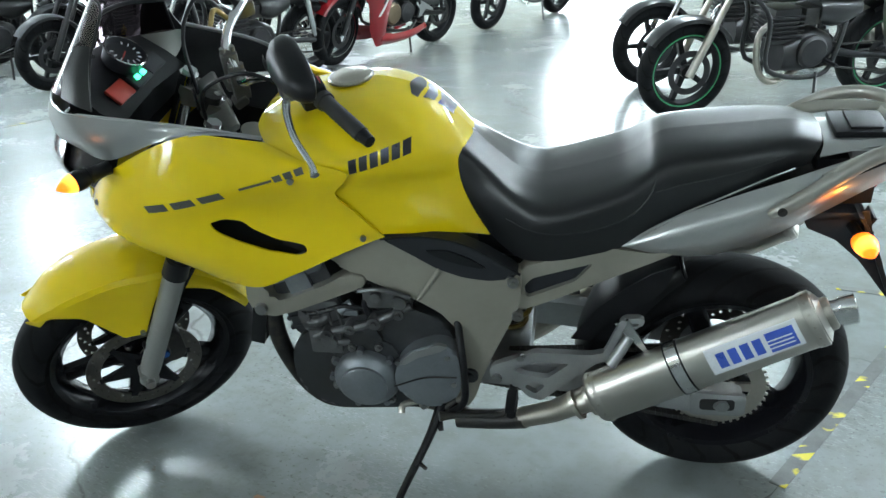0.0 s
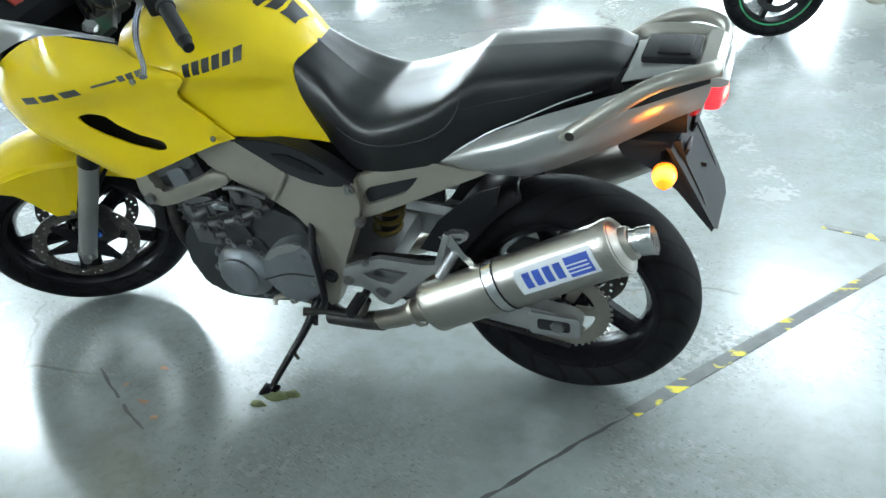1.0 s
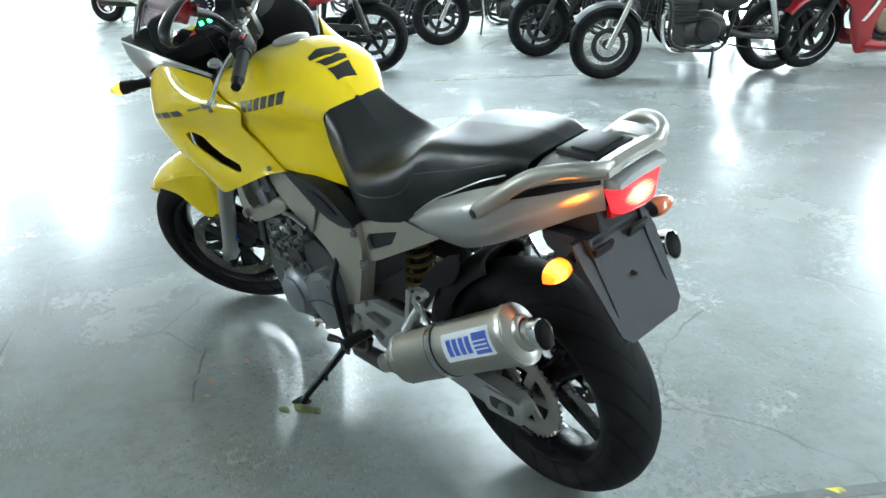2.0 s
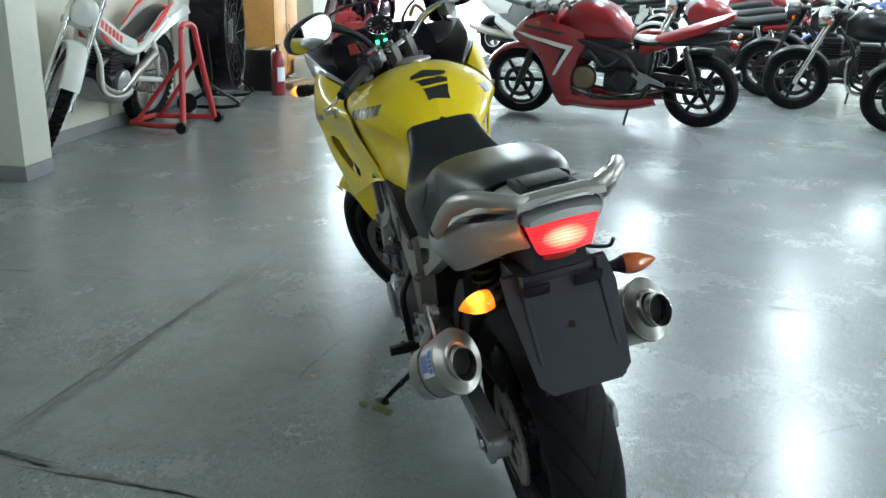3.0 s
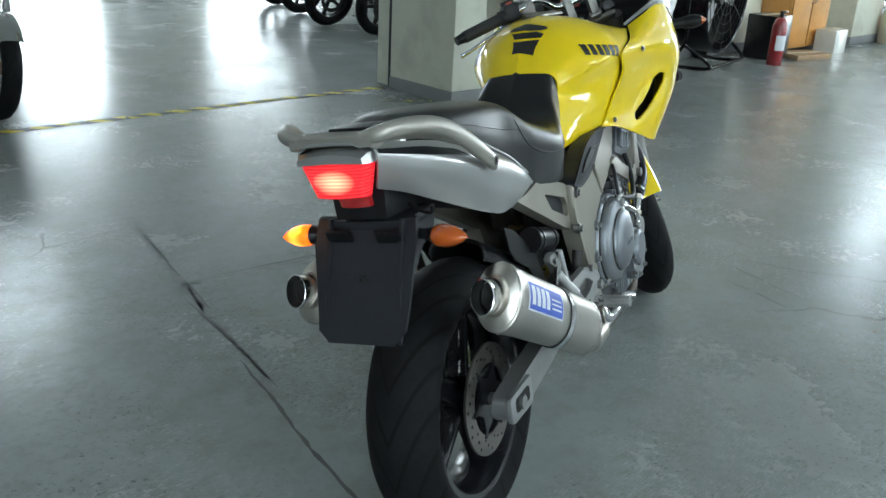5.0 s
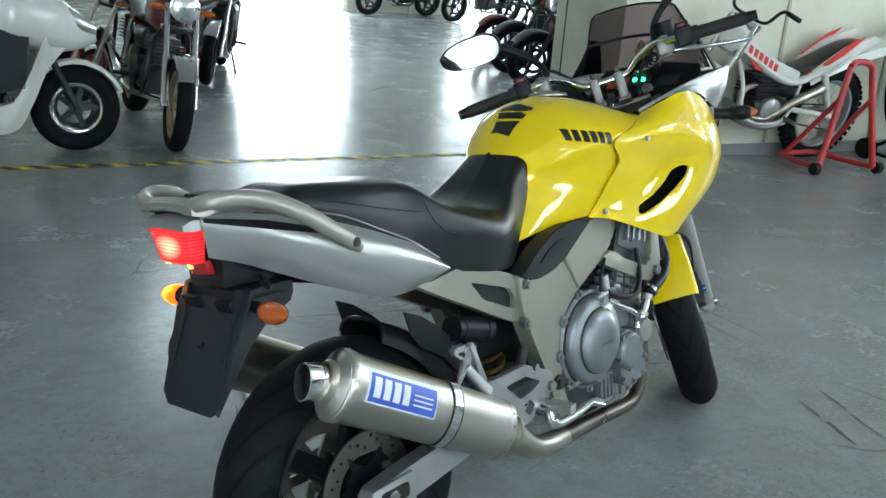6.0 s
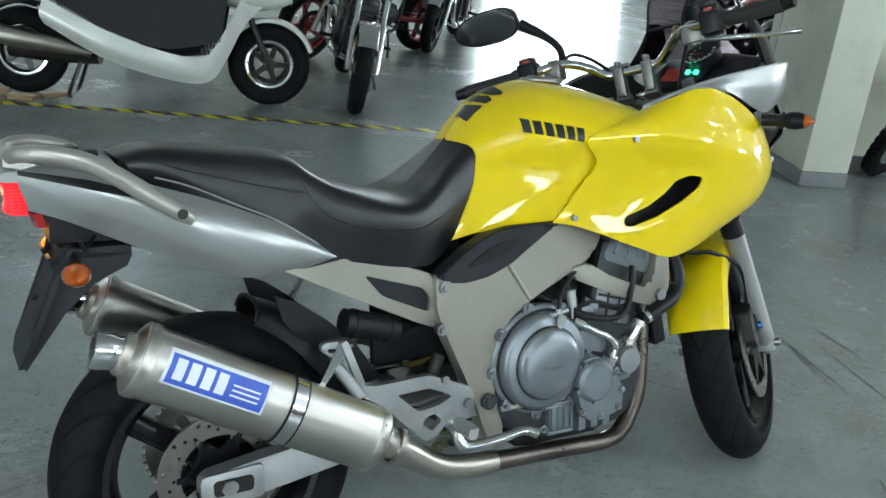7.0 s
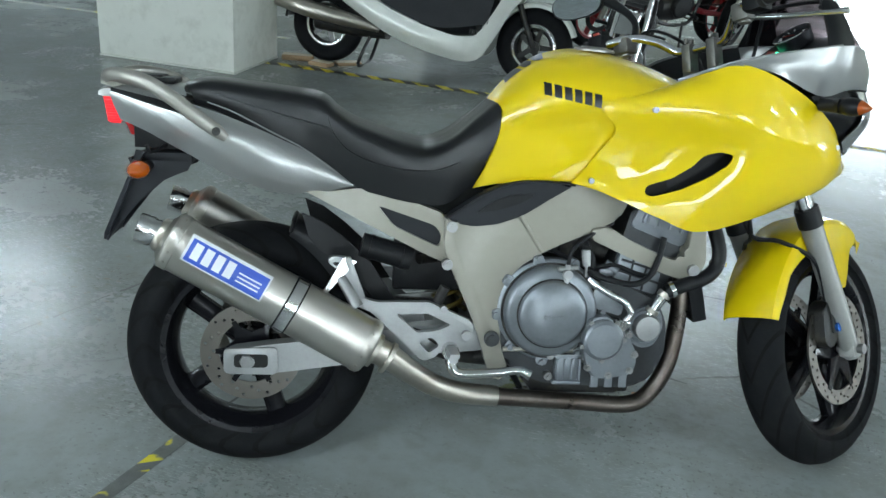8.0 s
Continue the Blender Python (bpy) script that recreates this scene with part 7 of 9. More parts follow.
GREEN_TAPE = material("green_rim_tape", (0.03, 0.25, 0.10), 0.4)
LAMP_GLASS = material("lamp_glass_far", (0.70, 0.72, 0.74), 0.2, 0.85, 0.08, 30)


def shell(rings, thick=0.004):
    bm = loft(rings, False, False)
    bmesh.ops.recalc_face_normals(bm, faces=bm.faces)
    bmesh.ops.solidify(bm, geom=bm.faces[:], thickness=thick)
    return bm


def body(stations, n=16, power=0.75):
    """A rounded body along x: stations of (x, half width, bottom, top)."""
    rings = []
    for x, w, z0, z1 in stations:
        c, h = (z0 + z1) / 2, (z1 - z0) / 2
        rings.append([(x, w * math.copysign(abs(math.cos(a)) ** power, math.cos(a)), c + h * math.copysign(abs(math.sin(a)) ** power, math.sin(a))) for a in (2 * math.pi * k / n for k in range(n))])
    return loft(rings)


def smooth_body(stations, steps=14, n=16, power=0.75):
    return body(spline(stations, steps), n, power)


def arc_guard(parent, name, cx, cz, r, w, d0, d1, mat, label):
    rings = [[(cx + rr * math.cos(radians(d)), y, cz + rr * math.sin(radians(d))) for y, rr in ((-w, r - 0.03), (-w * 0.9, r - 0.008), (-w * 0.5, r), (0, r + 0.003), (w * 0.5, r), (w * 0.9, r - 0.008), (w, r - 0.03))] for d in np.linspace(d0, d1, 14)]
    return part(name, shell(rings, 0.003), mat, parent, label)


def small_wheel(parent, name, x, R, w, mat, style="cast", disc=True, edge=None):
    rb = R - (0.085 if style != "scooter" else 0.11)
    prof = [(R, 0.0), (R - 0.010, w * 0.3), (R - 0.035, w * 0.47), (R - 0.06, w * 0.48), (rb, w * 0.33), (rb - 0.01, 0), (rb, -w * 0.33), (R - 0.06, -w * 0.48), (R - 0.035, -w * 0.47), (R - 0.010, -w * 0.3)]
    rim = [lathe([(rb + 0.004, w * 0.34), (rb - 0.012, w * 0.30), (rb - 0.02, 0), (rb - 0.012, -w * 0.30), (rb + 0.004, -w * 0.34), (rb - 0.016, -w * 0.31), (rb - 0.032, 0), (rb - 0.016, w * 0.31)], 40, closed=True),
           lathe([(0.01, 0.055), (0.042, 0.05), (0.042, -0.05), (0.01, -0.055)], 20)]
    ob = part(name, join(*rim), mat, parent, {"wire": "spoked wheel", "cast": "cast wheel", "sport": "cast wheel with thin spokes", "scooter": "small cast wheel"}[style])
    ob.matrix_basis = pose(x, 0, R)
    if style != "wire":
        repeat(part("spoke", loft([[(0.035 + (rb - 0.055) * t, y * 0.016, z * (0.020 - 0.006 * t)) for y, z in ((1, 1), (-1, 1), (-1, -1), (1, -1))] for t in (0, 0.5, 1)]), mat, ob), turned(6 if style == "sport" else 5))
    if style == "wire":
        for side in (0.035, -0.035):
            sk = part("spoke", tube([(0.036, side, 0.020), ((rb - 0.014) * math.cos(0.35), 0, -(rb - 0.014) * math.sin(0.35))], 0.0024, 4), STEEL, ob)
            repeat(sk, turned(12, 0.26 if side < 0 else 0.0))
    part("tyre", lathe(prof, 48, closed=True), RUBBER if R < 0.3 else TREAD, ob, "black tyre")
    if disc:
        part("brake_disc", lathe([(0.14, 0.062), (0.14, 0.066), (0.10, 0.066), (0.10, 0.062)], 36, closed=True), ENGINE_DARK, ob, "dark brake disc")
    if edge:
        part("rim_stripe", lathe([(rb + 0.006, w * 0.35), (rb + 0.006, w * 0.36), (rb - 0.004, w * 0.35), (rb - 0.004, w * 0.34)], 40, closed=True), edge, ob, "thin green rim stripe")
    return ob


def stand_at(front, heading, wb, lean=9):
    """The pose of a machine from its front wheel's contact point and its heading in degrees."""
    return Matrix.Translation((front[0], front[1], 0.001)) @ Matrix.Rotation(radians(heading), 4, "Z") @ Matrix.Translation((-wb, 0, 0)) @ Matrix.Rotation(radians(-lean), 4, "X")


def roadster(label, front, heading, tank_mat, wb=1.40, R=0.30, wheel="cast", rim=None, seat_z=0.78, lean=9, steer=0.0, fender=None, lamp="round", edge=None, group="parked motorcycles", pipes=1, screen=False, stripe=None, steel=CHROME, guard_chrome=False, naked=True):
    b = thing("motorcycle", label, "motorcycle", stand_at(front, heading, wb, lean), group)
    rim = rim or BLACK_PLASTIC
    fender = fender or tank_mat
    head = Vector((wb - 0.30, 0, 0.84))
    ax_ = Vector((-0.40, 0, 0.916))
    T = Matrix.Translation(head) @ Matrix.Rotation(radians(steer), 4, ax_) @ Matrix.Translation(-head)
    fw = small_wheel(b, "front_wheel", wb, R, 0.11, rim, wheel, True, edge)
    fw.matrix_basis = T @ pose(wb, 0, R)
    small_wheel(b, "rear_wheel", 0, R, 0.14, rim, wheel, wheel != "wire", edge)
    for s in (1, -1):
        f = Vector((wb + 0.005, s * 0.09, R))
        part("fork_leg", tube([f - ax_ * 0.02, f + ax_ * 0.30, f + ax_ * 0.31, f + ax_ * 0.66], [0.026, 0.026, 0.019, 0.019], 12, 9), steel, b, "fork leg", T)
        part("grip", tube([(wb - 0.52, s * 0.37, 1.06), (wb - 0.47, s * 0.24, 1.07)], 0.017, 10), GRIP, b, "black rubber grip", T)
        part("mirror_stem", tube([(wb - 0.46, s * 0.21, 1.08), (wb - 0.43, s * 0.26, 1.20)], 0.006, 8), steel, b, "", T)
        part("mirror", at(body([(-0.012, 0.05, -0.035, 0.035), (0.0, 0.065, -0.045, 0.045), (0.02, 0.045, -0.03, 0.03)], 14), Matrix.Translation((wb - 0.43, s * 0.29, 1.23))), P_BLACK, b, "mirror", T)
        part("turn_signal", tube([(wb - 0.22, s * 0.10, 0.88), (wb - 0.21, s * 0.15, 0.88), (wb - 0.21, s * 0.20, 0.88)], [0.008, 0.022, 0.016], 10, 6), AMBER, b, "amber turn signal", T)
        part("rear_signal", tube([(-0.26, s * 0.07, 0.76), (-0.27, s * 0.13, 0.76), (-0.27, s * 0.17, 0.76)], [0.008, 0.02, 0.014], 10, 6), AMBER, b, "amber turn signal")
        part("swing_arm", tube([(0.0, s * 0.09, R), (0.28, s * 0.09, R + 0.03), (0.48, s * 0.08, R + 0.08)], [0.022, 0.024, 0.028], 10, 8), rim, b, "swing arm")
        part("rear_shock", tube([(0.02, s * 0.11, R + 0.04), (0.13, s * 0.11, 0.70)], [0.018, 0.030, 0.030, 0.030, 0.018], 10, 10), steel, b, "rear shock")
        part("frame_tube", tube([(wb - 0.32, s * 0.04, 0.80), (wb - 0.46, s * 0.12, 0.62), (wb - 0.50, s * 0.13, 0.30), (0.52, s * 0.13, 0.24), (0.42, s * 0.12, 0.42), (0.38, s * 0.10, 0.68)], 0.016, 10, 26), P_BLACK, b, "black frame tube")
        part("foot_peg", tube([(0.52, s * 0.13, 0.34), (0.52, s * 0.27, 0.34)], 0.014, 8), BLACK_PLASTIC, b, "foot peg")
        part("engine_cover", at(lathe([(0.10, 0.12), (0.10, 0.155), (0.085, 0.172), (0.0, 0.178)], 28, (0.62, 0, 0.40)), Matrix.Diagonal((1, s, 1, 1))), ENGINE_DARK, b, "round engine cover")
    bar = [(wb - 0.52, 0.36, 1.06), (wb - 0.46, 0.20, 1.075), (wb - 0.38, 0.09, 1.02), (wb - 0.37, 0.04, 0.99)]
    part("handlebar", tube(bar + [(x, -y, z) for x, y, z in bar[::-1]], 0.011, 10, 36), steel, b, "handlebar", T)
    part("triple_clamp", join(box(wb - 0.37, wb - 0.27, -0.12, 0.12, 0.94, 0.97, 0.008), box(wb - 0.30, wb - 0.20, -0.12, 0.12, 0.74, 0.77, 0.008), tube([(wb - 0.32, 0, 0.95), (wb - 0.25, 0, 0.76)], 0.03, 10)), P_BLACK, b, "triple clamp", T)
    if naked:
        if lamp == "round":
            L = part("headlamp", at(lathe([(0.02, -0.06), (0.07, -0.04), (0.092, 0.03), (0.095, 0.075), (0.088, 0.078)], 28), Matrix.Translation((wb - 0.22, 0, 0.90)) @ Matrix.Rotation(radians(-90), 4, "Z")), steel, b, "round headlamp", T)
            part("lamp_glass", at(lathe([(0.088, 0.074), (0.06, 0.088), (0.0, 0.094)], 28), Matrix.Translation((wb - 0.22, 0, 0.90)) @ Matrix.Rotation(radians(-90), 4, "Z")), LAMP_GLASS, L, "headlamp glass", T)
        else:
            L = part("headlamp", smooth_body([(wb - 0.30, 0.10, 0.82, 0.98), (wb - 0.20, 0.105, 0.80, 0.97), (wb - 0.12, 0.07, 0.80, 0.90)], 10), P_BLACK, b, "angular headlamp cowl", T)
            part("lamp_glass", smooth_body([(wb - 0.18, 0.085, 0.815, 0.935), (wb - 0.12, 0.068, 0.805, 0.90), (wb - 0.10, 0.03, 0.82, 0.87)], 8), LAMP_GLASS, L, "headlamp glass", T)
        for s in (1, -1):
            part("gauge", at(lathe([(0.0, -0.03), (0.04, -0.03), (0.045, 0.02), (0.0, 0.022)], 20), Matrix.Translation((wb - 0.30, s * 0.05, 1.03)) @ Matrix.Rotation(radians(60), 4, "Y") @ Matrix.Rotation(radians(90), 4, "Z")), P_BLACK, b, "round gauge", T)
        tk = part("fuel_tank", smooth_body([(0.52, 0.09, 0.72, 0.83), (0.62, 0.13, 0.70, 0.93), (0.78, 0.145, 0.69, 0.98), (0.92, 0.135, 0.70, 0.96), (wb - 0.38, 0.07, 0.74, 0.88)], 16), tank_mat, b, "painted fuel tank")
        if stripe:
            for s in (1, -1):
                part("tank_stripe", wrapped([(0.66, 0.80), (0.90, 0.82), (0.90, 0.85), (0.66, 0.84)], tk, 1, s, 0.002), stripe, tk, "tank stripe")
        part("tank_filler", at(lathe([(0.0, 0.02), (0.035, 0.018), (0.035, 0), (0.0, 0)], 20), Matrix.Translation((0.78, 0, 0.975)) @ Matrix.Rotation(radians(90), 4, "X")), steel, tk)
    part("seat", smooth_body([(0.56, 0.09, seat_z - 0.05, seat_z + 0.02), (0.40, 0.135, seat_z - 0.07, seat_z + 0.01), (0.15, 0.13, seat_z - 0.05, seat_z + 0.05), (-0.10, 0.11, seat_z - 0.01, seat_z + 0.08), (-0.20, 0.08, seat_z + 0.02, seat_z + 0.075)], 16), BLACK_SEAT, b, "black seat")
    if naked:
        part("tail_cowl", smooth_body([(0.20, 0.12, seat_z - 0.12, seat_z - 0.03), (-0.05, 0.10, seat_z - 0.10, seat_z + 0.0), (-0.24, 0.06, seat_z - 0.02, seat_z + 0.045)], 10), tank_mat, b, "painted tail piece")
    part("tail_lamp", smooth_body([(-0.22, 0.06, seat_z - 0.06, seat_z + 0.01), (-0.28, 0.05, seat_z - 0.055, seat_z + 0.0)], 5), RED_DIM, b, "red tail lamp")
    if naked:
        part("side_panel", smooth_body([(0.58, 0.12, 0.56, 0.70), (0.45, 0.145, 0.52, 0.71), (0.30, 0.125, 0.58, 0.70)], 8), P_BLACK, b, "side panel")
    part("engine_case", join(smooth_body([(0.46, 0.12, 0.30, 0.48), (0.60, 0.14, 0.25, 0.52), (0.80, 0.13, 0.26, 0.46)], 10), box(0.70, 0.88, -0.085, 0.085, 0.44, 0.66, 0.01)), ENGINE_DARK, b, "grey finned engine")
    repeat(part("cooling_fin", box(0.68, 0.90, -0.11, 0.11, 0.47, 0.478), ENGINE_DARK, b), [pose(0, 0, 0.028 * k) for k in range(1, 6)])
    part("carburettor", box(0.55, 0.68, -0.10, 0.10, 0.55, 0.66, 0.02), DARK_METAL, b, "dark carburettors")
    part("header_pipe", tube([(0.88, 0.06, 0.58), (0.97, 0.08, 0.50), (0.95, 0.10, 0.30), (0.84, 0.12, 0.22), (0.45, -0.12, 0.22), (0.22, -0.16, 0.27)], 0.020, 10, 30), steel, b, "exhaust pipe")
    for s in (-1, 1)[:pipes]:
        part("muffler", tube([(0.26, s * 0.16, 0.26), (0.12, s * 0.17, 0.30), (-0.30, s * 0.18, 0.42)], [0.03, 0.05, 0.052, 0.046], 14, 12), steel, b, "muffler")
    g = arc_guard(b, "front_mudguard", wb, R, R + 0.025, 0.065, 35, 150, CHROME if guard_chrome else fender, "front mudguard")
    g.matrix_basis = T
    arc_guard(b, "rear_mudguard", 0, R, R + 0.045, 0.08, 60, 170 if naked else 105, BLACK_PLASTIC, "rear mudguard")
    part("chain", tube([(0, 0.10, R + 0.10), (0.48, 0.10, R + 0.10), (0.53, 0.10, R + 0.04), (0.48, 0.10, R - 0.02), (0, 0.10, R - 0.10), (-0.09, 0.10, R - 0.04), (-0.09, 0.10, R + 0.04), (0, 0.10, R + 0.10)], 0.007, 6, 40), DARK_METAL, b, "drive chain")
    part("side_stand", tube([(0.55, 0.13, 0.26), (0.60, 0.24, -0.035)], 0.011, 8), P_BLACK, b, "side stand")
    if screen:
        part("fly_screen", shell([[(wb - 0.16 - 0.10 * t, y, 0.92 + 0.20 * t) for y in (-0.15 + 0.03 * t, -0.08, 0, 0.08, 0.15 - 0.03 * t)] for t in (0, 0.5, 1)], 0.003), SMOKE, b, "small tinted screen", T)
    return b


def sport_bike(label, front, heading, main, accent, wb=1.41, R=0.31, lean=9, group="parked motorcycles"):
    b = roadster(label, front, heading, main, wb, R, "sport", BLACK_PLASTIC, 0.745, lean, 8, main, "angular", None, group, 1, naked=False, steel=P_BLACK)
    k = wb / 1.6

    def stretch(rails):
        return [[(x * k, y, z) for x, y, z in r] for r in rails]

    fs = both("fairing", skin(stretch([
        [(0.98, 0.15, 0.80), (1.14, 0.19, 0.86), (1.32, 0.20, 0.90), (1.48, 0.16, 0.88), (1.62, 0.06, 0.78)],
        [(0.95, 0.19, 0.70), (1.14, 0.235, 0.76), (1.32, 0.235, 0.78), (1.48, 0.18, 0.78), (1.65, 0.05, 0.73)],
        [(1.00, 0.21, 0.60), (1.14, 0.245, 0.62), (1.28, 0.235, 0.64), (1.42, 0.19, 0.66), (1.60, 0.07, 0.68)],
        [(1.07, 0.21, 0.42), (1.15, 0.225, 0.42), (1.24, 0.215, 0.45), (1.32, 0.20, 0.52), (1.38, 0.18, 0.58)],
        [(1.07, 0.19, 0.28), (1.14, 0.20, 0.26), (1.20, 0.195, 0.27), (1.25, 0.185, 0.33), (1.31, 0.17, 0.42)],
        [(1.02, 0.15, 0.17), (1.10, 0.16, 0.145), (1.18, 0.16, 0.15), (1.23, 0.155, 0.22), (1.27, 0.15, 0.30)]]), 34, 5, 0.004), main, b, "painted race fairing", sharp=60)
    both("belly_pan", skin(stretch([
        [(1.12, 0.185, 0.27), (0.90, 0.18, 0.235), (0.60, 0.17, 0.24), (0.36, 0.14, 0.265)],
        [(1.13, 0.190, 0.20), (0.90, 0.19, 0.18), (0.60, 0.18, 0.18), (0.34, 0.15, 0.22)],
        [(1.13, 0.120, 0.14), (0.90, 0.12, 0.125), (0.60, 0.12, 0.135), (0.34, 0.10, 0.19)]]), 24, 5, 0.004), main, b, "painted belly pan", sharp=60)
    for ob, s in zip(fs, (1, -1)):
        for o, mt in (([(1.61, 0.765), (1.50, 0.745), (1.30, 0.715), (1.10, 0.665), (1.235, 0.43), (1.205, 0.43), (1.045, 0.69), (1.28, 0.745), (1.50, 0.775)], accent),
                      ([(1.36, 0.712), (1.30, 0.700), (1.14, 0.655), (1.20, 0.54), (1.17, 0.545), (1.115, 0.640), (1.105, 0.660), (1.30, 0.712)], P_BLACK),
                      ([(1.50, 0.845), (1.30, 0.835), (1.12, 0.800), (1.16, 0.785), (1.34, 0.815), (1.52, 0.825)], P_BLACK)):
            part("fairing_graphic", wrapped([(x * k, z) for x, z in o], ob, 1, s, 0.003, 0.05), mt, ob, "graphic stripe")
        part("mirror_arm", tube([(1.42 * k, s * 0.13, 0.93), (1.40 * k, s * 0.22, 1.02)], 0.010, 8), P_BLACK, b)
        part("mirror", at(smooth_body([(-0.02, 0.075, -0.035, 0.035), (0.02, 0.07, -0.03, 0.03), (0.06, 0.03, -0.015, 0.015)], 6), Matrix.Translation((1.40 * k, s * 0.27, 1.04))), P_BLACK, b, "black wing mirror")
        part("clip_on", tube([(1.28 * k, s * 0.10, 0.93), (1.20 * k, s * 0.34, 0.96)], 0.014, 10), GRIP, b, "low black handlebar")
    part("nose_cowl", smooth_body([(x * k, w, z0, z1) for x, w, z0, z1 in ((1.22, 0.17, 0.84, 0.95), (1.40, 0.155, 0.78, 0.935), (1.55, 0.10, 0.73, 0.87), (1.66, 0.03, 0.70, 0.76))], 14), main, b, "painted nose cowl")
    part("race_screen", shell([[((1.54 - 0.28 * t) * k, y, 0.885 + 0.185 * t) for y in (-0.13 + 0.02 * t, -0.07, 0, 0.07, 0.13 - 0.02 * t)] for t in (0, 0.4, 0.75, 1)], 0.003), GLOSS_BLACK, b, "dark race screen")
    sp_tank = part("fuel_tank", smooth_body([(x * k, w, z0, z1) for x, w, z0, z1 in ((0.58, 0.10, 0.66, 0.82), (0.72, 0.15, 0.66, 0.98), (0.90, 0.165, 0.68, 1.05), (1.08, 0.15, 0.70, 1.02), (1.22, 0.09, 0.76, 0.90))], 24, 24), main, b, "painted fuel tank with a high crown")
    for y0 in (0.045, -0.075):
        part("tank_stripe", wrapped([(0.66 * k, y0), (0.90 * k, y0 + 0.004), (1.12 * k, y0), (1.12 * k, y0 + 0.03), (0.90 * k, y0 + 0.030), (0.66 * k, y0 + 0.028)], sp_tank, 2, 1, 0.003, 0.05), P_BLACK, sp_tank, "black stripe over the tank")
    part("tail_unit", smooth_body([(x * k, w, z0, z1) for x, w, z0, z1 in ((0.50, 0.13, 0.60, 0.72), (0.30, 0.135, 0.66, 0.79), (0.0, 0.11, 0.80, 0.90), (-0.24, 0.05, 0.92, 0.98))], 14), main, b, "painted pointed tail")
    part("side_frame", smooth_body([(x * k, w, z0, z1) for x, w, z0, z1 in ((0.44, 0.14, 0.40, 0.68), (0.70, 0.155, 0.46, 0.70), (1.00, 0.16, 0.56, 0.74))], 10), P_BLACK, b, "black frame side")
    part("clutch_case", lathe([(0.10, 0.13), (0.10, 0.19), (0.085, 0.205), (0.0, 0.21)], 28, (0.96 * k, 0, 0.42)), BRONZE, b, "round bronze engine cover")
    part("cover_ring", lathe([(0.108, 0.15), (0.112, 0.175), (0.104, 0.188), (0.100, 0.175)], 28, (0.96 * k, 0, 0.42), True), P_BLACK, b)
    for s in (1, -1):
        part("frame_tube", tube([(0.50 * k, s * 0.15, 0.46), (0.62 * k, s * 0.175, 0.62), (0.86 * k, s * 0.185, 0.70), (1.05 * k, s * 0.18, 0.74)], 0.022, 10, 16), P_BLACK, b, "black frame tube")
        part("frame_tube", tube([(0.62 * k, s * 0.175, 0.62), (0.78 * k, s * 0.185, 0.52), (0.92 * k, s * 0.185, 0.66)], 0.016, 10, 12), P_BLACK, b, "black frame tube")
        part("peg_bracket", plate(round_outline([(0.52 * k, 0.50), (0.44 * k, 0.47), (0.28 * k, 0.40), (0.26 * k, 0.37), (0.40 * k, 0.40), (0.46 * k, 0.34), (0.52 * k, 0.33), (0.49 * k, 0.41), (0.56 * k, 0.46)], 0.010), min(s * 0.15, s * 0.165), max(s * 0.15, s * 0.165), 0.004), ALU, b, "silver footrest bracket")
        part("chain_guard", plate(round_outline([(0.10 * k, 0.46), (0.38 * k, 0.48), (0.42 * k, 0.43), (0.05 * k, 0.40)], 0.015), min(s * 0.10, s * 0.115), max(s * 0.10, s * 0.115), 0.003), P_BLACK, b, "black swing arm guard")
        part("tank_panel", plate(round_outline([(0.54 * k, 0.72), (0.72 * k, 0.66), (0.98 * k, 0.68), (1.06 * k, 0.74), (0.86 * k, 0.74), (0.70 * k, 0.76)], 0.02), min(s * 0.150, s * 0.172), max(s * 0.150, s * 0.172), 0.006), P_BLACK, b, "black panel under the tank")
        part("rim_edge", lathe([(0.222, s * 0.036), (0.226, s * 0.040), (0.216, s * 0.040)], 40, (0, 0, R), True), CHROME, b, "bright rim edge")
        part("rim_edge", lathe([(0.222, s * 0.036), (0.226, s * 0.040), (0.216, s * 0.040)], 40, (wb, 0, R), True), CHROME, b, "bright rim edge")
    part("headlamp", smooth_body([(x * k, w, z0, z1) for x, w, z0, z1 in ((1.56, 0.09, 0.755, 0.80), (1.655, 0.04, 0.745, 0.775))], 5), LAMP_GLASS, b, "headlamp glass")
    return b


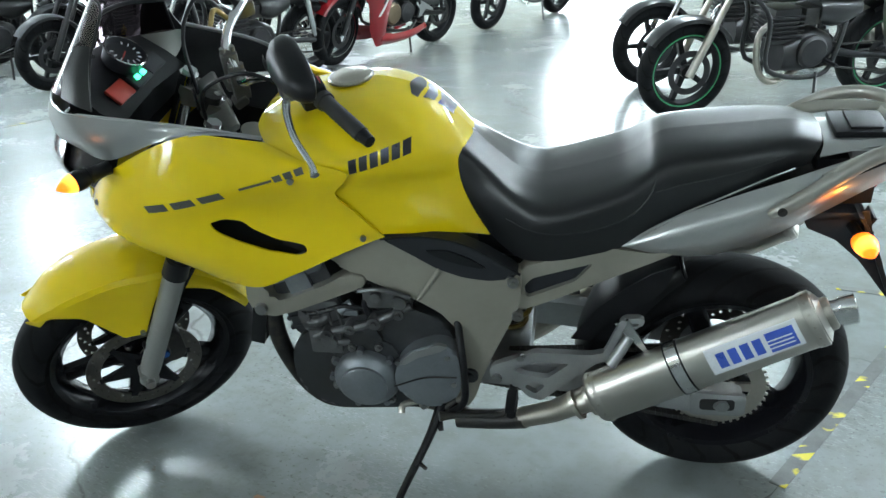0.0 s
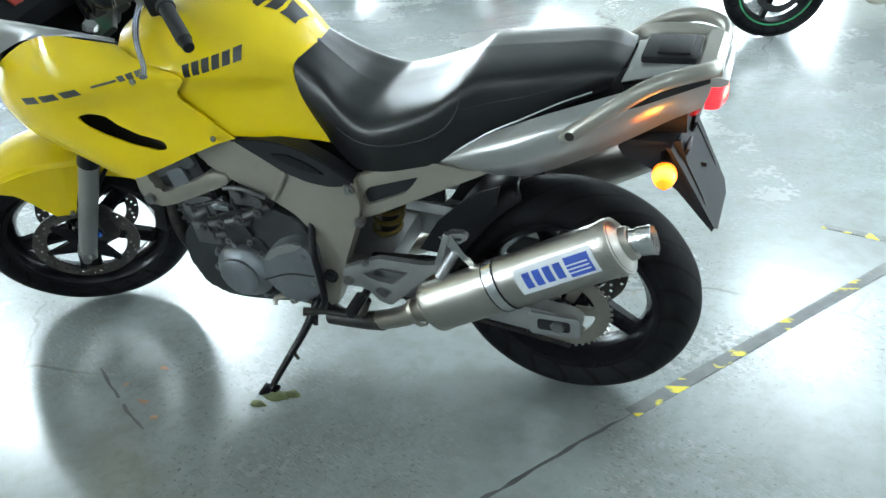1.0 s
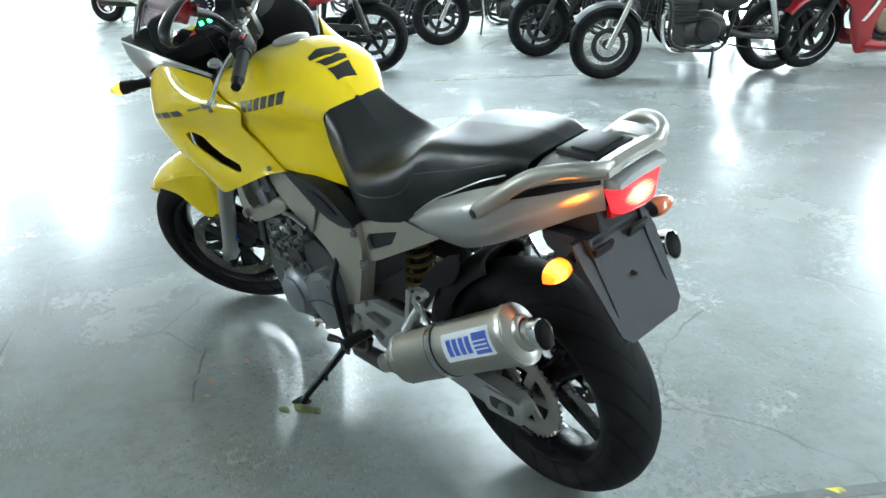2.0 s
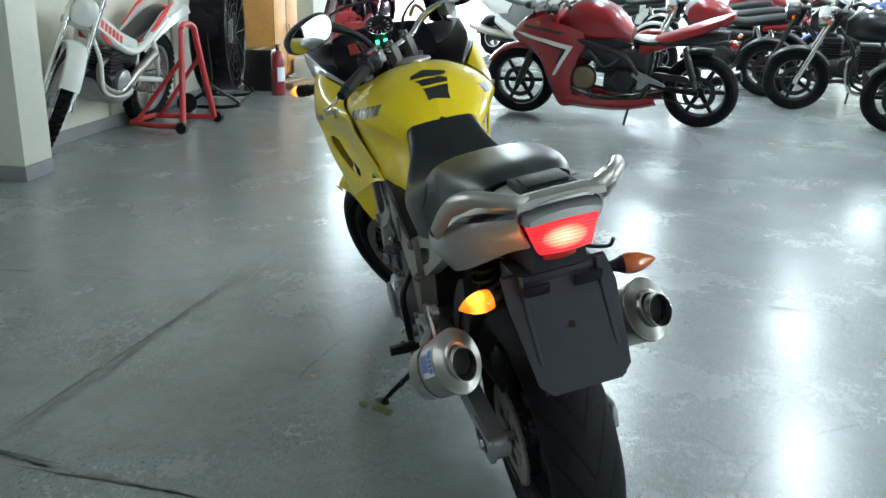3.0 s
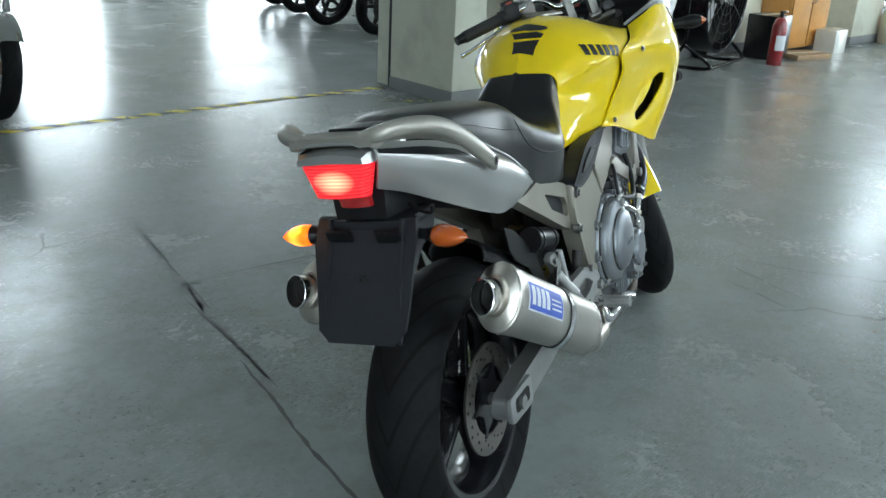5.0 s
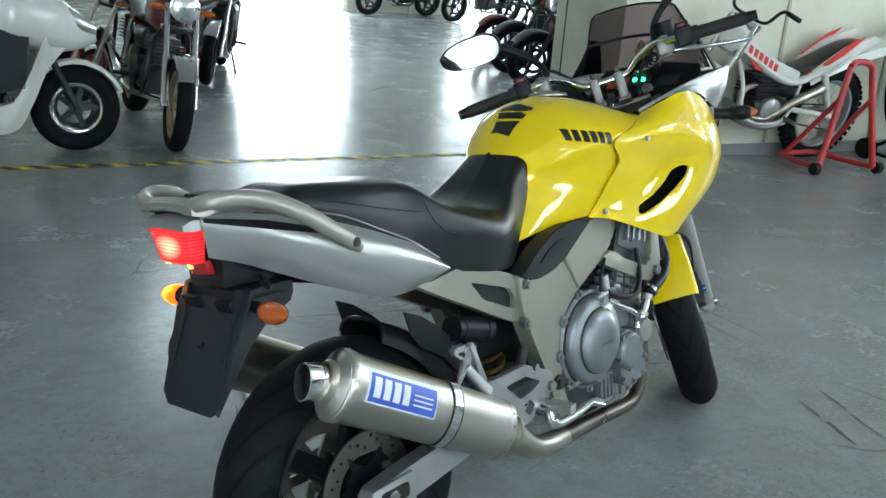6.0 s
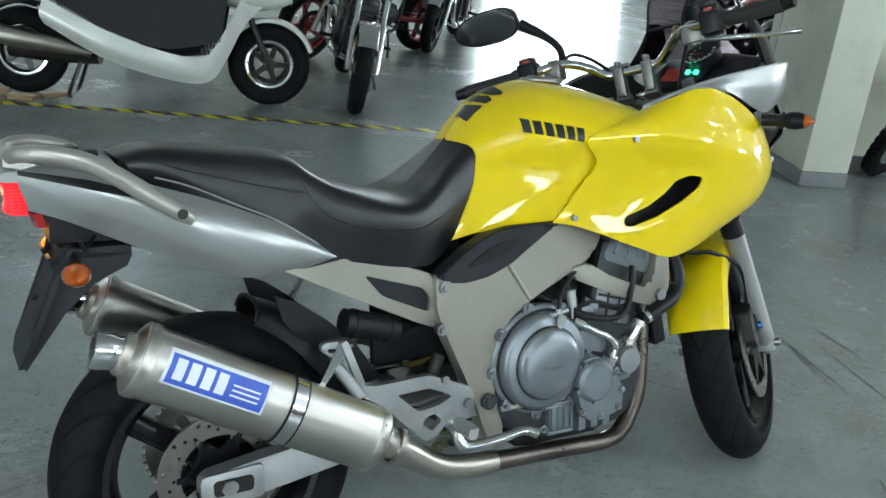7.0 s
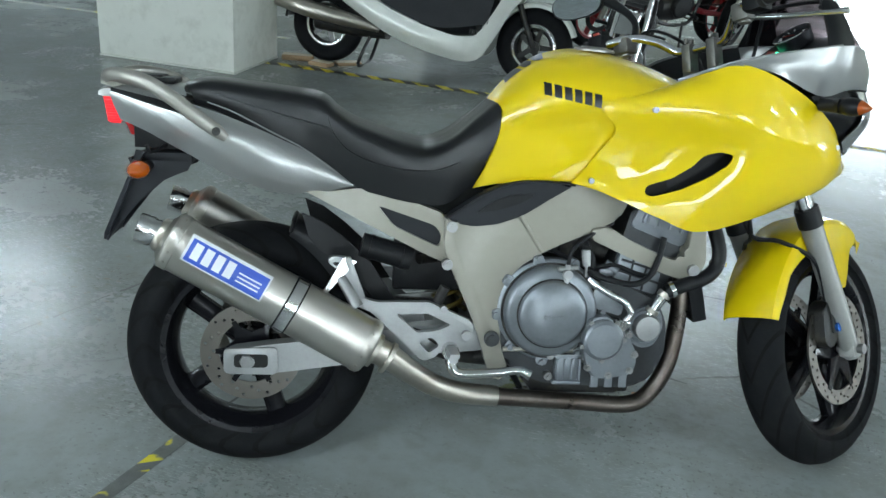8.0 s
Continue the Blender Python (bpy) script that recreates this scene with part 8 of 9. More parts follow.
def scooter(label, front, heading, main, dark, group="parked motorcycles", wb=1.50):
    b = thing("motor_scooter", label, "scooter", stand_at(front, heading, wb, 6), group)
    R = 0.265
    for nm, x in (("front_wheel", wb), ("rear_wheel", 0)):
        ob = small_wheel(b, nm, x, R, 0.13, P_BLACK, "scooter", x > 0)
        for y in (0.045, -0.045):
            part("rim_ring", lathe([(0.150, y - 0.004), (0.156, y), (0.150, y + 0.004), (0.136, y + 0.002), (0.136, y - 0.002)], 36, closed=True), CHROME, ob, "bright rim edge")
    lower = [
        [(0.16, 0.21, 0.60), (0.50, 0.25, 0.44), (0.85, 0.275, 0.33), (1.10, 0.275, 0.31), (1.22, 0.25, 0.46), (1.32, 0.225, 0.66), (1.42, 0.19, 0.84)],
        [(0.14, 0.22, 0.50), (0.50, 0.26, 0.34), (0.85, 0.285, 0.24), (1.10, 0.27, 0.22), (1.22, 0.235, 0.38), (1.32, 0.19, 0.58), (1.46, 0.14, 0.74)],
        [(0.16, 0.18, 0.44), (0.50, 0.21, 0.26), (0.85, 0.225, 0.16), (1.12, 0.22, 0.145), (1.24, 0.19, 0.30), (1.34, 0.16, 0.50), (1.48, 0.12, 0.66)],
    ]
    both("lower_panel", skin(lower, 34, 6, 0.004), main, b, "sweeping lower body panel", sharp=60)
    both("mid_panel", skin([[(-0.10, 0.13, 0.80), (0.30, 0.18, 0.76), (0.60, 0.20, 0.72), (0.88, 0.20, 0.78), (1.28, 0.215, 0.90)], [(-0.05, 0.19, 0.70), (0.28, 0.235, 0.56), (0.55, 0.255, 0.43), (0.85, 0.268, 0.345), (1.20, 0.256, 0.40)]], 24, 6, 0.004), dark, b, "dark inset side panel")
    both("tail_side", skin([[(-0.42, 0.06, 0.95), (-0.20, 0.14, 0.90), (0.10, 0.18, 0.83), (0.42, 0.19, 0.75)], [(-0.40, 0.10, 0.88), (-0.15, 0.20, 0.80), (0.12, 0.245, 0.72), (0.40, 0.24, 0.66)], [(-0.32, 0.10, 0.80), (-0.10, 0.18, 0.70), (0.15, 0.22, 0.60), (0.36, 0.21, 0.58)]], 20, 5, 0.004), main, b, "white tail side panel")
    part("front_cowl", smooth_body([(1.02, 0.20, 0.66, 0.98), (1.20, 0.27, 0.62, 1.04), (1.38, 0.23, 0.60, 0.98), (1.54, 0.14, 0.62, 0.84), (1.64, 0.05, 0.66, 0.74)], 18), main, b, "white front cowl")
    for s in (1, -1):
        part("headlamp", at(smooth_body([(1.36, 0.03, 0.80, 0.92), (1.50, 0.05, 0.73, 0.85), (1.63, 0.03, 0.69, 0.76)], 8), Matrix.Translation((0, s * 0.105, 0.015))), LAMP_GLASS, b, "clear headlamp")
        part("fork_leg", tube([(wb, s * 0.085, R), (wb - 0.12, s * 0.085, R + 0.28)], 0.02, 10), DARK_METAL, b, "dark fork leg")
        part("grip", tube([(1.02, s * 0.36, 1.12), (1.06, s * 0.24, 1.13)], 0.017, 10), GRIP, b, "black grip")
        part("mirror", at(body([(-0.01, 0.06, -0.04, 0.04), (0.02, 0.05, -0.03, 0.03)], 14), Matrix.Translation((1.18, s * 0.34, 1.25))), P_BLACK, b, "mirror")
        part("vent", join(*[plate([(1.085 + 0.02 * k, 0.325), (1.097 + 0.02 * k, 0.325), (1.097 + 0.02 * k, 0.355), (1.085 + 0.02 * k, 0.355)], s * 0.25, s * 0.276, 0) for k in range(3)]), P_BLACK, b, "dark vent slots")
    part("handlebar", tube([(1.02, 0.36, 1.12), (1.07, 0.2, 1.14), (1.12, 0, 1.10), (1.07, -0.2, 1.14), (1.02, -0.36, 1.12)], 0.014, 10, 20), P_BLACK, b, "handlebar")
    part("windscreen", shell([[(1.44 - 0.26 * t, y, 0.98 + 0.34 * t) for y in (-0.2 + 0.05 * t, -0.1, 0, 0.1, 0.2 - 0.05 * t)] for t in (0, 0.5, 1)], 0.003), SMOKE, b, "tinted windscreen")
    part("seat", smooth_body([(0.78, 0.12, 0.68, 0.76), (0.55, 0.17, 0.68, 0.78), (0.25, 0.17, 0.72, 0.84), (0.12, 0.17, 0.76, 0.93), (-0.15, 0.15, 0.84, 0.95), (-0.32, 0.10, 0.88, 0.94)], 18), BLACK_SEAT, b, "black two-step seat")
    part("tunnel", smooth_body([(0.70, 0.15, 0.30, 0.70), (0.90, 0.14, 0.28, 0.60), (1.10, 0.16, 0.30, 0.70)], 10), dark, b, "dark centre tunnel")
    part("tail_lamp", smooth_body([(-0.36, 0.11, 0.82, 0.90), (-0.44, 0.07, 0.84, 0.89)], 5), RED_DIM, b, "red tail lamp")
    g = arc_guard(b, "front_mudguard", wb, R, R + 0.035, 0.085, 20, 140, main, "white front mudguard")
    arc_guard(b, "rear_mudguard", 0, R, R + 0.05, 0.09, 70, 175, P_BLACK, "black rear mudguard")
    part("engine_unit", join(smooth_body([(-0.08, 0.10, 0.22, 0.36), (0.20, 0.13, 0.20, 0.40), (0.45, 0.12, 0.20, 0.42)], 10), cylinder(0.055, (-0.02, 0.09, R), (-0.02, 0.15, R), 18)), DARK_METAL, b, "dark engine and drive case")
    part("muffler", tube([(0.42, -0.14, 0.28), (0.20, -0.17, 0.32), (-0.05, -0.19, 0.36), (-0.32, -0.19, 0.42)], [0.025, 0.05, 0.06, 0.055], 14, 14), STEEL, b, "dull steel muffler")
    part("centre_stand", tube([(0.35, 0.12, 0.22), (0.28, 0.14, 0.02), (0.28, -0.14, 0.02), (0.35, -0.12, 0.22)], 0.012, 8, 14), P_BLACK, b, "centre stand")
    return b


def trials_bike(label, front, heading, wb=1.30, lean=4):
    b = thing("motorcycle", label, "motorcycle", stand_at(front, heading, wb * 1.1, lean) @ Matrix.Scale(1.1, 4), "parked motorcycles")
    pivot, rake = Vector((wb - 0.27, 0, 0.80)), Vector((-0.42, 0, 0.907))
    T = Matrix.Translation(pivot) @ Matrix.Rotation(radians(38), 4, rake) @ Matrix.Translation(-pivot)
    RF, RR = 0.345, 0.335
    for nm, x, r, w in (("front_wheel", wb, RF, 0.075), ("rear_wheel", 0, RR, 0.10)):
        ob = small_wheel(b, nm, x, r, w, RIM_GREY, "wire", False)
        if x > 0:
            ob.matrix_basis = T @ ob.matrix_basis
        tagged(part("tread_block", ring_of(lambda: join(box(r - 0.014, r + 0.006, -w * 0.40, -w * 0.06, -0.014, 0.014), box(r - 0.014, r + 0.006, w * 0.06, w * 0.40, -0.014 + 0.02, 0.014 + 0.02)), 44), RUBBER, ob), "knobbly tread", kind="stuff")
    ax_ = Vector((-0.42, 0, 0.907))
    for s in (1, -1):
        f = Vector((wb + 0.01, s * 0.085, RF))
        part("fork_leg", tube([f - ax_ * 0.03, f + ax_ * 0.36, f + ax_ * 0.37, f + ax_ * 0.72], [0.024, 0.024, 0.018, 0.018], 12, 9), CHROME, b, "bright fork leg", T)
        part("grip", tube([(wb - 0.445, s * 0.28, 1.10), (wb - 0.41, s * 0.19, 1.115)], 0.016, 10), GRIP, b, "black grip", T)
        part("frame_tube", tube([(wb - 0.30, s * 0.03, 0.82), (wb - 0.40, s * 0.09, 0.58), (wb - 0.46, s * 0.11, 0.36), (0.55, s * 0.11, 0.30), (0.42, s * 0.10, 0.38), (0.38, s * 0.08, 0.62)], 0.014, 10, 22), P_WHITE, b, "white frame tube")
        part("top_tube", tube([(wb - 0.30, s * 0.04, 0.84), (0.70, s * 0.07, 0.66), (0.42, s * 0.09, 0.60), (0.05, s * 0.10, 0.80)], [0.034, 0.030, 0.026, 0.022], 12, 18, 1.6), P_WHITE, b, "white spine panel")
        part("swing_arm", tube([(-0.02, s * 0.085, RR), (0.40, s * 0.08, RR + 0.06)], 0.020, 10), P_WHITE, b, "white swing arm")
        part("rear_shock", tube([(0.06, s * 0.10, RR + 0.06), (0.22, s * 0.10, 0.68)], [0.016, 0.026, 0.026, 0.016], 10, 8), P_WHITE, b, "rear shock")
        side = part("spine_panel", plate(round_outline([(wb - 0.28, 0.90), (0.96, 0.87), (0.66, 0.735), (0.44, 0.665), (0.44, 0.60), (0.66, 0.645), (0.93, 0.765), (wb - 0.27, 0.81)], 0.015), min(s * 0.075, s * 0.105), max(s * 0.075, s * 0.105), 0.004), P_WHITE, b, "white side panel with red marks")
        for k in range(6):
            x, z = 0.955 - 0.052 * k, 0.795 - 0.0235 * k
            part("panel_mark", plate([(x, z), (x - 0.034, z - 0.0155), (x - 0.034, z + 0.0345), (x, z + 0.05)], min(s * 0.104, s * 0.107), max(s * 0.104, s * 0.107), 0), CORAL, side)
        part("tank_flash", plate(round_outline([(0.93, 0.755), (0.80, 0.70), (0.74, 0.66), (0.84, 0.68)], 0.006), min(s * 0.09, s * 0.098), max(s * 0.09, s * 0.098), 0.002), CORAL, b, "red flash under the panel")
        part("tail_panel", plate(round_outline([(0.34, 0.66), (0.10, 0.84), (-0.14, 0.93), (-0.20, 0.90), (-0.02, 0.80), (0.20, 0.64)], 0.02), min(s * 0.085, s * 0.11), max(s * 0.085, s * 0.11), 0.004), P_WHITE, b, "white tail panel")
        part("tail_flash", plate(round_outline([(0.28, 0.72), (0.08, 0.875), (-0.04, 0.925), (0.02, 0.865), (0.20, 0.715)], 0.01), min(s * 0.108, s * 0.114), max(s * 0.108, s * 0.114), 0.002), CORAL, b, "red tail flash")
    bar = [(wb - 0.44, 0.275, 1.10), (wb - 0.38, 0.17, 1.12), (wb - 0.34, 0.12, 1.02), (wb - 0.34, 0.04, 1.0)]
    part("handlebar", tube(bar + [(x, -y, z) for x, y, z in bar[::-1]], 0.011, 10, 30), GLOSS_BLACK, b, "wide black handlebar", T)
    part("triple_clamp", join(box(wb - 0.36, wb - 0.27, -0.11, 0.11, 0.95, 0.98, 0.006), box(wb - 0.30, wb - 0.20, -0.11, 0.11, 0.78, 0.81, 0.006)), ALU, b, "triple clamp", T)
    part("number_board", smooth_body([(wb - 0.24, 0.07, 0.82, 0.98), (wb - 0.20, 0.08, 0.80, 0.98), (wb - 0.18, 0.06, 0.82, 0.96)], 6), P_WHITE, b, "small white front panel", T)
    part("seat", smooth_body([(0.45, 0.07, 0.62, 0.67), (0.25, 0.09, 0.66, 0.74), (0.05, 0.09, 0.74, 0.84), (-0.05, 0.07, 0.80, 0.87)], 12), BLACK_SEAT, b, "small black seat")
    part("seat_flash", smooth_body([(0.36, 0.095, 0.63, 0.66), (0.15, 0.105, 0.69, 0.77), (-0.08, 0.09, 0.79, 0.86), (-0.14, 0.05, 0.84, 0.87)], 10), CORAL, b, "red seat flash")
    part("tail_guard", shell([[(0.30 - 0.75 * t, y * (1 - 0.3 * t), 0.62 + 0.34 * t - 0.10 * t * t - (0.05 if abs(y) > 0.08 else 0)) for y in (-0.10, -0.06, 0, 0.06, 0.10)] for t in np.linspace(0, 1, 8)], 0.004), P_WHITE, b, "white rear mudguard")
    g = arc_guard(b, "front_mudguard", wb, RF, RF + 0.05, 0.06, 30, 140, P_WHITE, "white front mudguard")
    g.matrix_basis = T
    part("engine_case", join(smooth_body([(0.46, 0.10, 0.32, 0.46), (0.58, 0.12, 0.30, 0.50), (0.74, 0.10, 0.32, 0.46)], 10), box(0.60, 0.74, -0.08, 0.08, 0.46, 0.62, 0.01)), ENGINE_DARK, b, "grey finned engine")
    repeat(part("cooling_fin", box(0.58, 0.77, -0.10, 0.10, 0.48, 0.487), ENGINE_DARK, b), [pose(0, 0, 0.024 * k) for k in range(1, 6)])
    for s in (1, -1):
        part("engine_cover", at(lathe([(0.085, 0.09), (0.085, 0.125), (0.07, 0.138), (0.0, 0.142)], 24, (0.62, 0, 0.40)), Matrix.Diagonal((1, s, 1, 1))), ALU, b, "round engine cover")
    part("air_box", smooth_body([(0.60, 0.08, 0.52, 0.62), (0.45, 0.10, 0.46, 0.62), (0.34, 0.07, 0.50, 0.62)], 8), GREY_PLASTIC, b, "grey air box")
    part("exhaust_pipe", tube([(0.74, 0.05, 0.56), (0.86, 0.07, 0.52), (0.84, 0.09, 0.40), (0.66, 0.12, 0.34), (0.45, 0.13, 0.46), (0.20, 0.12, 0.56)], [0.02, 0.022, 0.024, 0.022, 0.03, 0.035], 10, 26), STEEL, b, "rusty steel exhaust")
    part("chain", tube([(0, 0.09, RR + 0.09), (0.50, 0.09, RR + 0.10), (0.54, 0.09, RR + 0.05), (0.50, 0.09, RR), (0, 0.09, RR - 0.09), (-0.08, 0.09, RR), (0, 0.09, RR + 0.09)], 0.006, 6, 40), DARK_METAL, b, "drive chain")
    part("sprocket", lathe([(0.09, 0.086), (0.09, 0.094), (0.04, 0.094), (0.04, 0.086)], 32, (0, 0, RR), True), STEEL, b, "rear sprocket")
    part("skid_plate", smooth_body([(0.40, 0.09, 0.27, 0.31), (0.60, 0.11, 0.235, 0.30), (0.80, 0.10, 0.28, 0.36), (0.88, 0.07, 0.36, 0.44)], 10), ALU, b, "rounded alloy skid plate")
    part("foot_peg", tube([(0.45, 0.10, 0.34), (0.45, 0.22, 0.34)], 0.014, 8), STEEL, b, "foot peg")
    return b


# along the south side
sport_bike("red race-faired motorcycle with white and black stripes, on its side stand", (6.24, -1.95), 51.6, P_RED, P_WHITE, 1.60, 0.315)
roadster("black roadster motorcycle with spoked-look wheels and chrome fork", (6.05, -4.65), 58, P_BLACK, fender=BLACK_PLASTIC)
roadster("black naked motorcycle parked in the row, dark engine", (4.75, -4.75), 60, P_BLACK, lamp="angular", steel=ENGINE_DARK, fender=BLACK_PLASTIC)
roadster("dark maroon motorcycle with bright fork, parked in the row", (3.52, -4.25), 58, P_MAROON, wheel="wire", rim=ENGINE_DARK, fender=BLACK_PLASTIC)
sport_bike("white and red motorcycle with white wheels and mudguard", (2.62, -5.70), 62, P_RED, P_WHITE)
roadster("dark motorcycle with a round headlamp beyond the row", (1.50, -7.70), 62, P_BLACK)
roadster("black motorcycle standing between two others in the row", (5.15, -5.55), 58, P_BLACK, steel=ENGINE_DARK, fender=BLACK_PLASTIC)
roadster("black motorcycle standing close behind the red one", (6.95, -4.9), 56, P_BLACK, steel=ENGINE_DARK, fender=BLACK_PLASTIC)
roadster("dark green motorcycle at the back of the row", (6.3, -6.3), 60, P_GREEN, wheel="wire", rim=RIM_GREY)
roadster("black motorcycle with chrome parts at the back of the row", (3.9, -7.0), 60, P_BLACK, guard_chrome=True)
roadster("black naked motorcycle with green rim stripes on its side stand", (-0.20, -3.72), 24, P_BLACK, lamp="angular", edge=GREEN_TAPE, steel=STEEL, R=0.31, stripe=P_SILVER)
roadster("black motorcycle with a red tail, beside the green-striped one", (-0.05, -4.75), 24, P_RED, lamp="round", fender=P_BLACK)
roadster("red roadster motorcycle among the parked ones", (8.2, -4.2), 55, P_RED)
roadster("silver motorcycle under the window light", (9.6, -4.9), 55, P_SILVER)
roadster("blue motorcycle among the parked ones", (8.0, -6.3), 58, P_BLUE, wheel="wire", rim=RIM_GREY)
scooter("white motor scooter far down the row", (10.3, -4.1), 215, P_WHITE, P_BLACK)
roadster("red motorcycle with chrome mudguards down the row", (11.6, -6.0), 55, P_RED, guard_chrome=True)
roadster("black motorcycle down the row", (13.2, -5.2), 55, P_BLACK)
scooter("red motor scooter standing far off", (25.0, -5.6), 150, P_RED, P_BLACK)
sport_bike("red and black motorcycle far down the row", (13.0, -8.0), 55, P_RED, P_BLACK)

# along the north side
scooter("white and charcoal maxi scooter parked along the taped line", (1.54, 4.22), -19, P_WHITE, GREY_PLASTIC)
roadster("old dark roadster with a rusty gold front rim and chrome mudguard", (2.02, 3.92), -110, P_MAROON, wheel="wire", rim=RIM_GOLD, guard_chrome=True, steer=-4)
roadster("black motorcycle with red rims behind the scooter", (2.35, 5.75), -160, P_BLACK, rim=P_RED, steel=STEEL)
roadster("black custom motorcycle with chrome engine parts", (3.70, 6.05), -130, P_BLACK, guard_chrome=True)
roadster("dark motorcycle behind the scooter row", (1.1, 6.2), -120, P_BLACK)
roadster("black motorcycle with a red tank in the far row", (6.64, 3.95), 155, P_RED, fender=P_BLACK, steel=ENGINE_DARK)
roadster("black motorcycle in the far row", (6.90, 4.72), 155, P_BLACK, steel=ENGINE_DARK)
roadster("dark motorcycle with a chrome lamp in the far row", (7.55, 5.50), 155, P_BLACK, steel=ENGINE_DARK)
roadster("maroon motorcycle at the end of the far row", (8.10, 6.20), 155, P_MAROON, steel=ENGINE_DARK)
roadster("black motorcycle standing alone across the hall", (12.3, 10.6), 170, P_BLACK)
roadster("dark blue motorcycle standing alone across the hall", (11.3, 11.9), 170, P_BLUE)
for k, (mt, lb) in enumerate(((P_BLACK, "black motorcycle in the end row"), (P_BLACK, "black motorcycle in the end row"), (P_RED, "red motorcycle in the end row"), (P_BLACK, "black motorcycle in the end row"))):
    roadster(lb, (15.2 + 0.95 * k, -1.1 - 0.55 * k), 200, mt, rim=RIM_GREY if k % 2 else None)

# beside the side wall
trials_bike("white and red trials motorcycle with knobbly tyres on a stand", (4.879, 1.948), 157, 1.30, 11)


def paddock_stand(m):
    t = thing("paddock_stand", "red tubular steel paddock stand with black castors", "stand", m)
    red = material("red_tube_paint", (0.50, 0.03, 0.03), 0.35, 0, 0.12, 12, coat=0.3)
    for s in (1, -1):
        part("leg", tube([(0.0, s * 0.10, 0.78), (0.02, s * 0.17, 0.45), (0.05, s * 0.26, 0.05)], 0.024, 12, 12), red, t)
        part("side_arm", tube([(0.05, s * 0.26, 0.05), (-0.22, s * 0.24, 0.04), (-0.45, s * 0.18, 0.045)], 0.022, 12, 10), red, t)
        part("brace", tube([(-0.40, s * 0.19, 0.05), (-0.15, s * 0.16, 0.36), (0.01, s * 0.15, 0.55)], 0.018, 10, 10), red, t)
        part("castor", cylinder(0.045, (0.06, s * 0.30 - 0.02, 0.045), (0.06, s * 0.30 + 0.02, 0.045), 18), BLACK_PLASTIC, t, "black castor")
    part("handle", tube([(0.0, -0.10, 0.78), (-0.01, -0.05, 0.81), (-0.01, 0.05, 0.81), (0.0, 0.10, 0.78)], 0.024, 12, 12), red, t)
    part("foot_bar", tube([(-0.45, -0.18, 0.045), (-0.47, 0, 0.045), (-0.45, 0.18, 0.045)], 0.022, 12, 10), red, t)


paddock_stand(Matrix.Translation((5.82, 0.98, 0)) @ Matrix.Rotation(radians(-27), 4, "Z") @ Matrix.Rotation(radians(-90), 4, "Z"))


def drum_fan(m):
    t = thing("drum_fan", "large black drum fan on wheels with a dusty grille", "fan", m)
    part("drum", lathe([(0.50, -0.16), (0.515, -0.15), (0.515, 0.15), (0.50, 0.16), (0.485, 0.15), (0.485, -0.15)], 64, (0, 0, 0.66), True), GLOSS_BLACK, t, "black steel drum")
    for y in (-0.15, 0.15):
        part("grille_ring", join(*[lathe([(r, y - 0.003), (r + 0.004, y), (r, y + 0.003)], 48, (0, 0, 0.66), True) for r in (0.10, 0.18, 0.26, 0.34, 0.42)]), DARK_METAL, t, "wire grille")
        part("grille_spoke", at(ring_of(lambda: box(0.02, 0.49, y - 0.003, y + 0.003, -0.003, 0.003), 12), Matrix.Translation((0, 0, 0.66))), DARK_METAL, t)
    part("blade", at(ring_of(lambda: loft([[(x, -0.05 + a, z) for x, z in ((0.06, -0.05), (0.45, -0.14), (0.46, 0.10), (0.06, 0.05))] for a in (0, 0.012)]), 3), Matrix.Translation((0, 0, 0.66))), ALU, t, "broad metal fan blade")
    part("motor", cylinder(0.09, (0, -0.10, 0.66), (0, 0.12, 0.66), 24), BLACK_PLASTIC, t, "motor hub")
    for s in (1, -1):
        part("side_frame", tube([(s * 0.52, 0, 0.66), (s * 0.50, 0, 0.25), (s * 0.40, 0.22, 0.06), (s * 0.40, -0.22, 0.06), (s * 0.50, 0, 0.25)], 0.016, 10, 24), GLOSS_BLACK, t, "black tube frame")
        part("wheel", cylinder(0.085, (s * 0.44, 0.22, 0.085), (s * 0.48, 0.22, 0.085), 24), RUBBER, t, "rubber wheel")
    part("cross_bar", tube([(-0.40, -0.22, 0.06), (0.40, -0.22, 0.06)], 0.016, 10), GLOSS_BLACK, t)


drum_fan(GRID @ pose(6.15, 3.42, 0, 0, 0, 12))


def extinguisher(m):
    t = thing("fire_extinguisher", "small red fire extinguisher standing on the floor", "extinguisher", m)
    part("cylinder_body", at(lathe([(0.0, 0.0), (0.065, 0.0), (0.07, 0.01), (0.07, 0.36), (0.05, 0.42), (0.02, 0.44), (0.0, 0.44)], 28), Matrix.Rotation(radians(90), 4, "X")), P_RED, t, "red cylinder")
    part("valve", join(cylinder(0.018, (0, 0, 0.43), (0, 0, 0.48), 12), box(-0.02, 0.09, -0.012, 0.012, 0.48, 0.50, 0.004)), P_BLACK, t, "black valve handle")
    part("hose", tube([(0.02, 0, 0.46), (0.09, 0.02, 0.40), (0.085, 0.02, 0.20)], 0.010, 8, 12), P_BLACK, t, "black hose")
    part("label", loft([[(0.0708 * math.cos(a), 0.0708 * math.sin(a), z) for z in (0.14, 0.28)] for a in np.linspace(3.4, 5.2, 10)], False, False), STICKER_WHITE, t, "white label")


extinguisher(GRID @ pose(6.95, 3.15, 0))


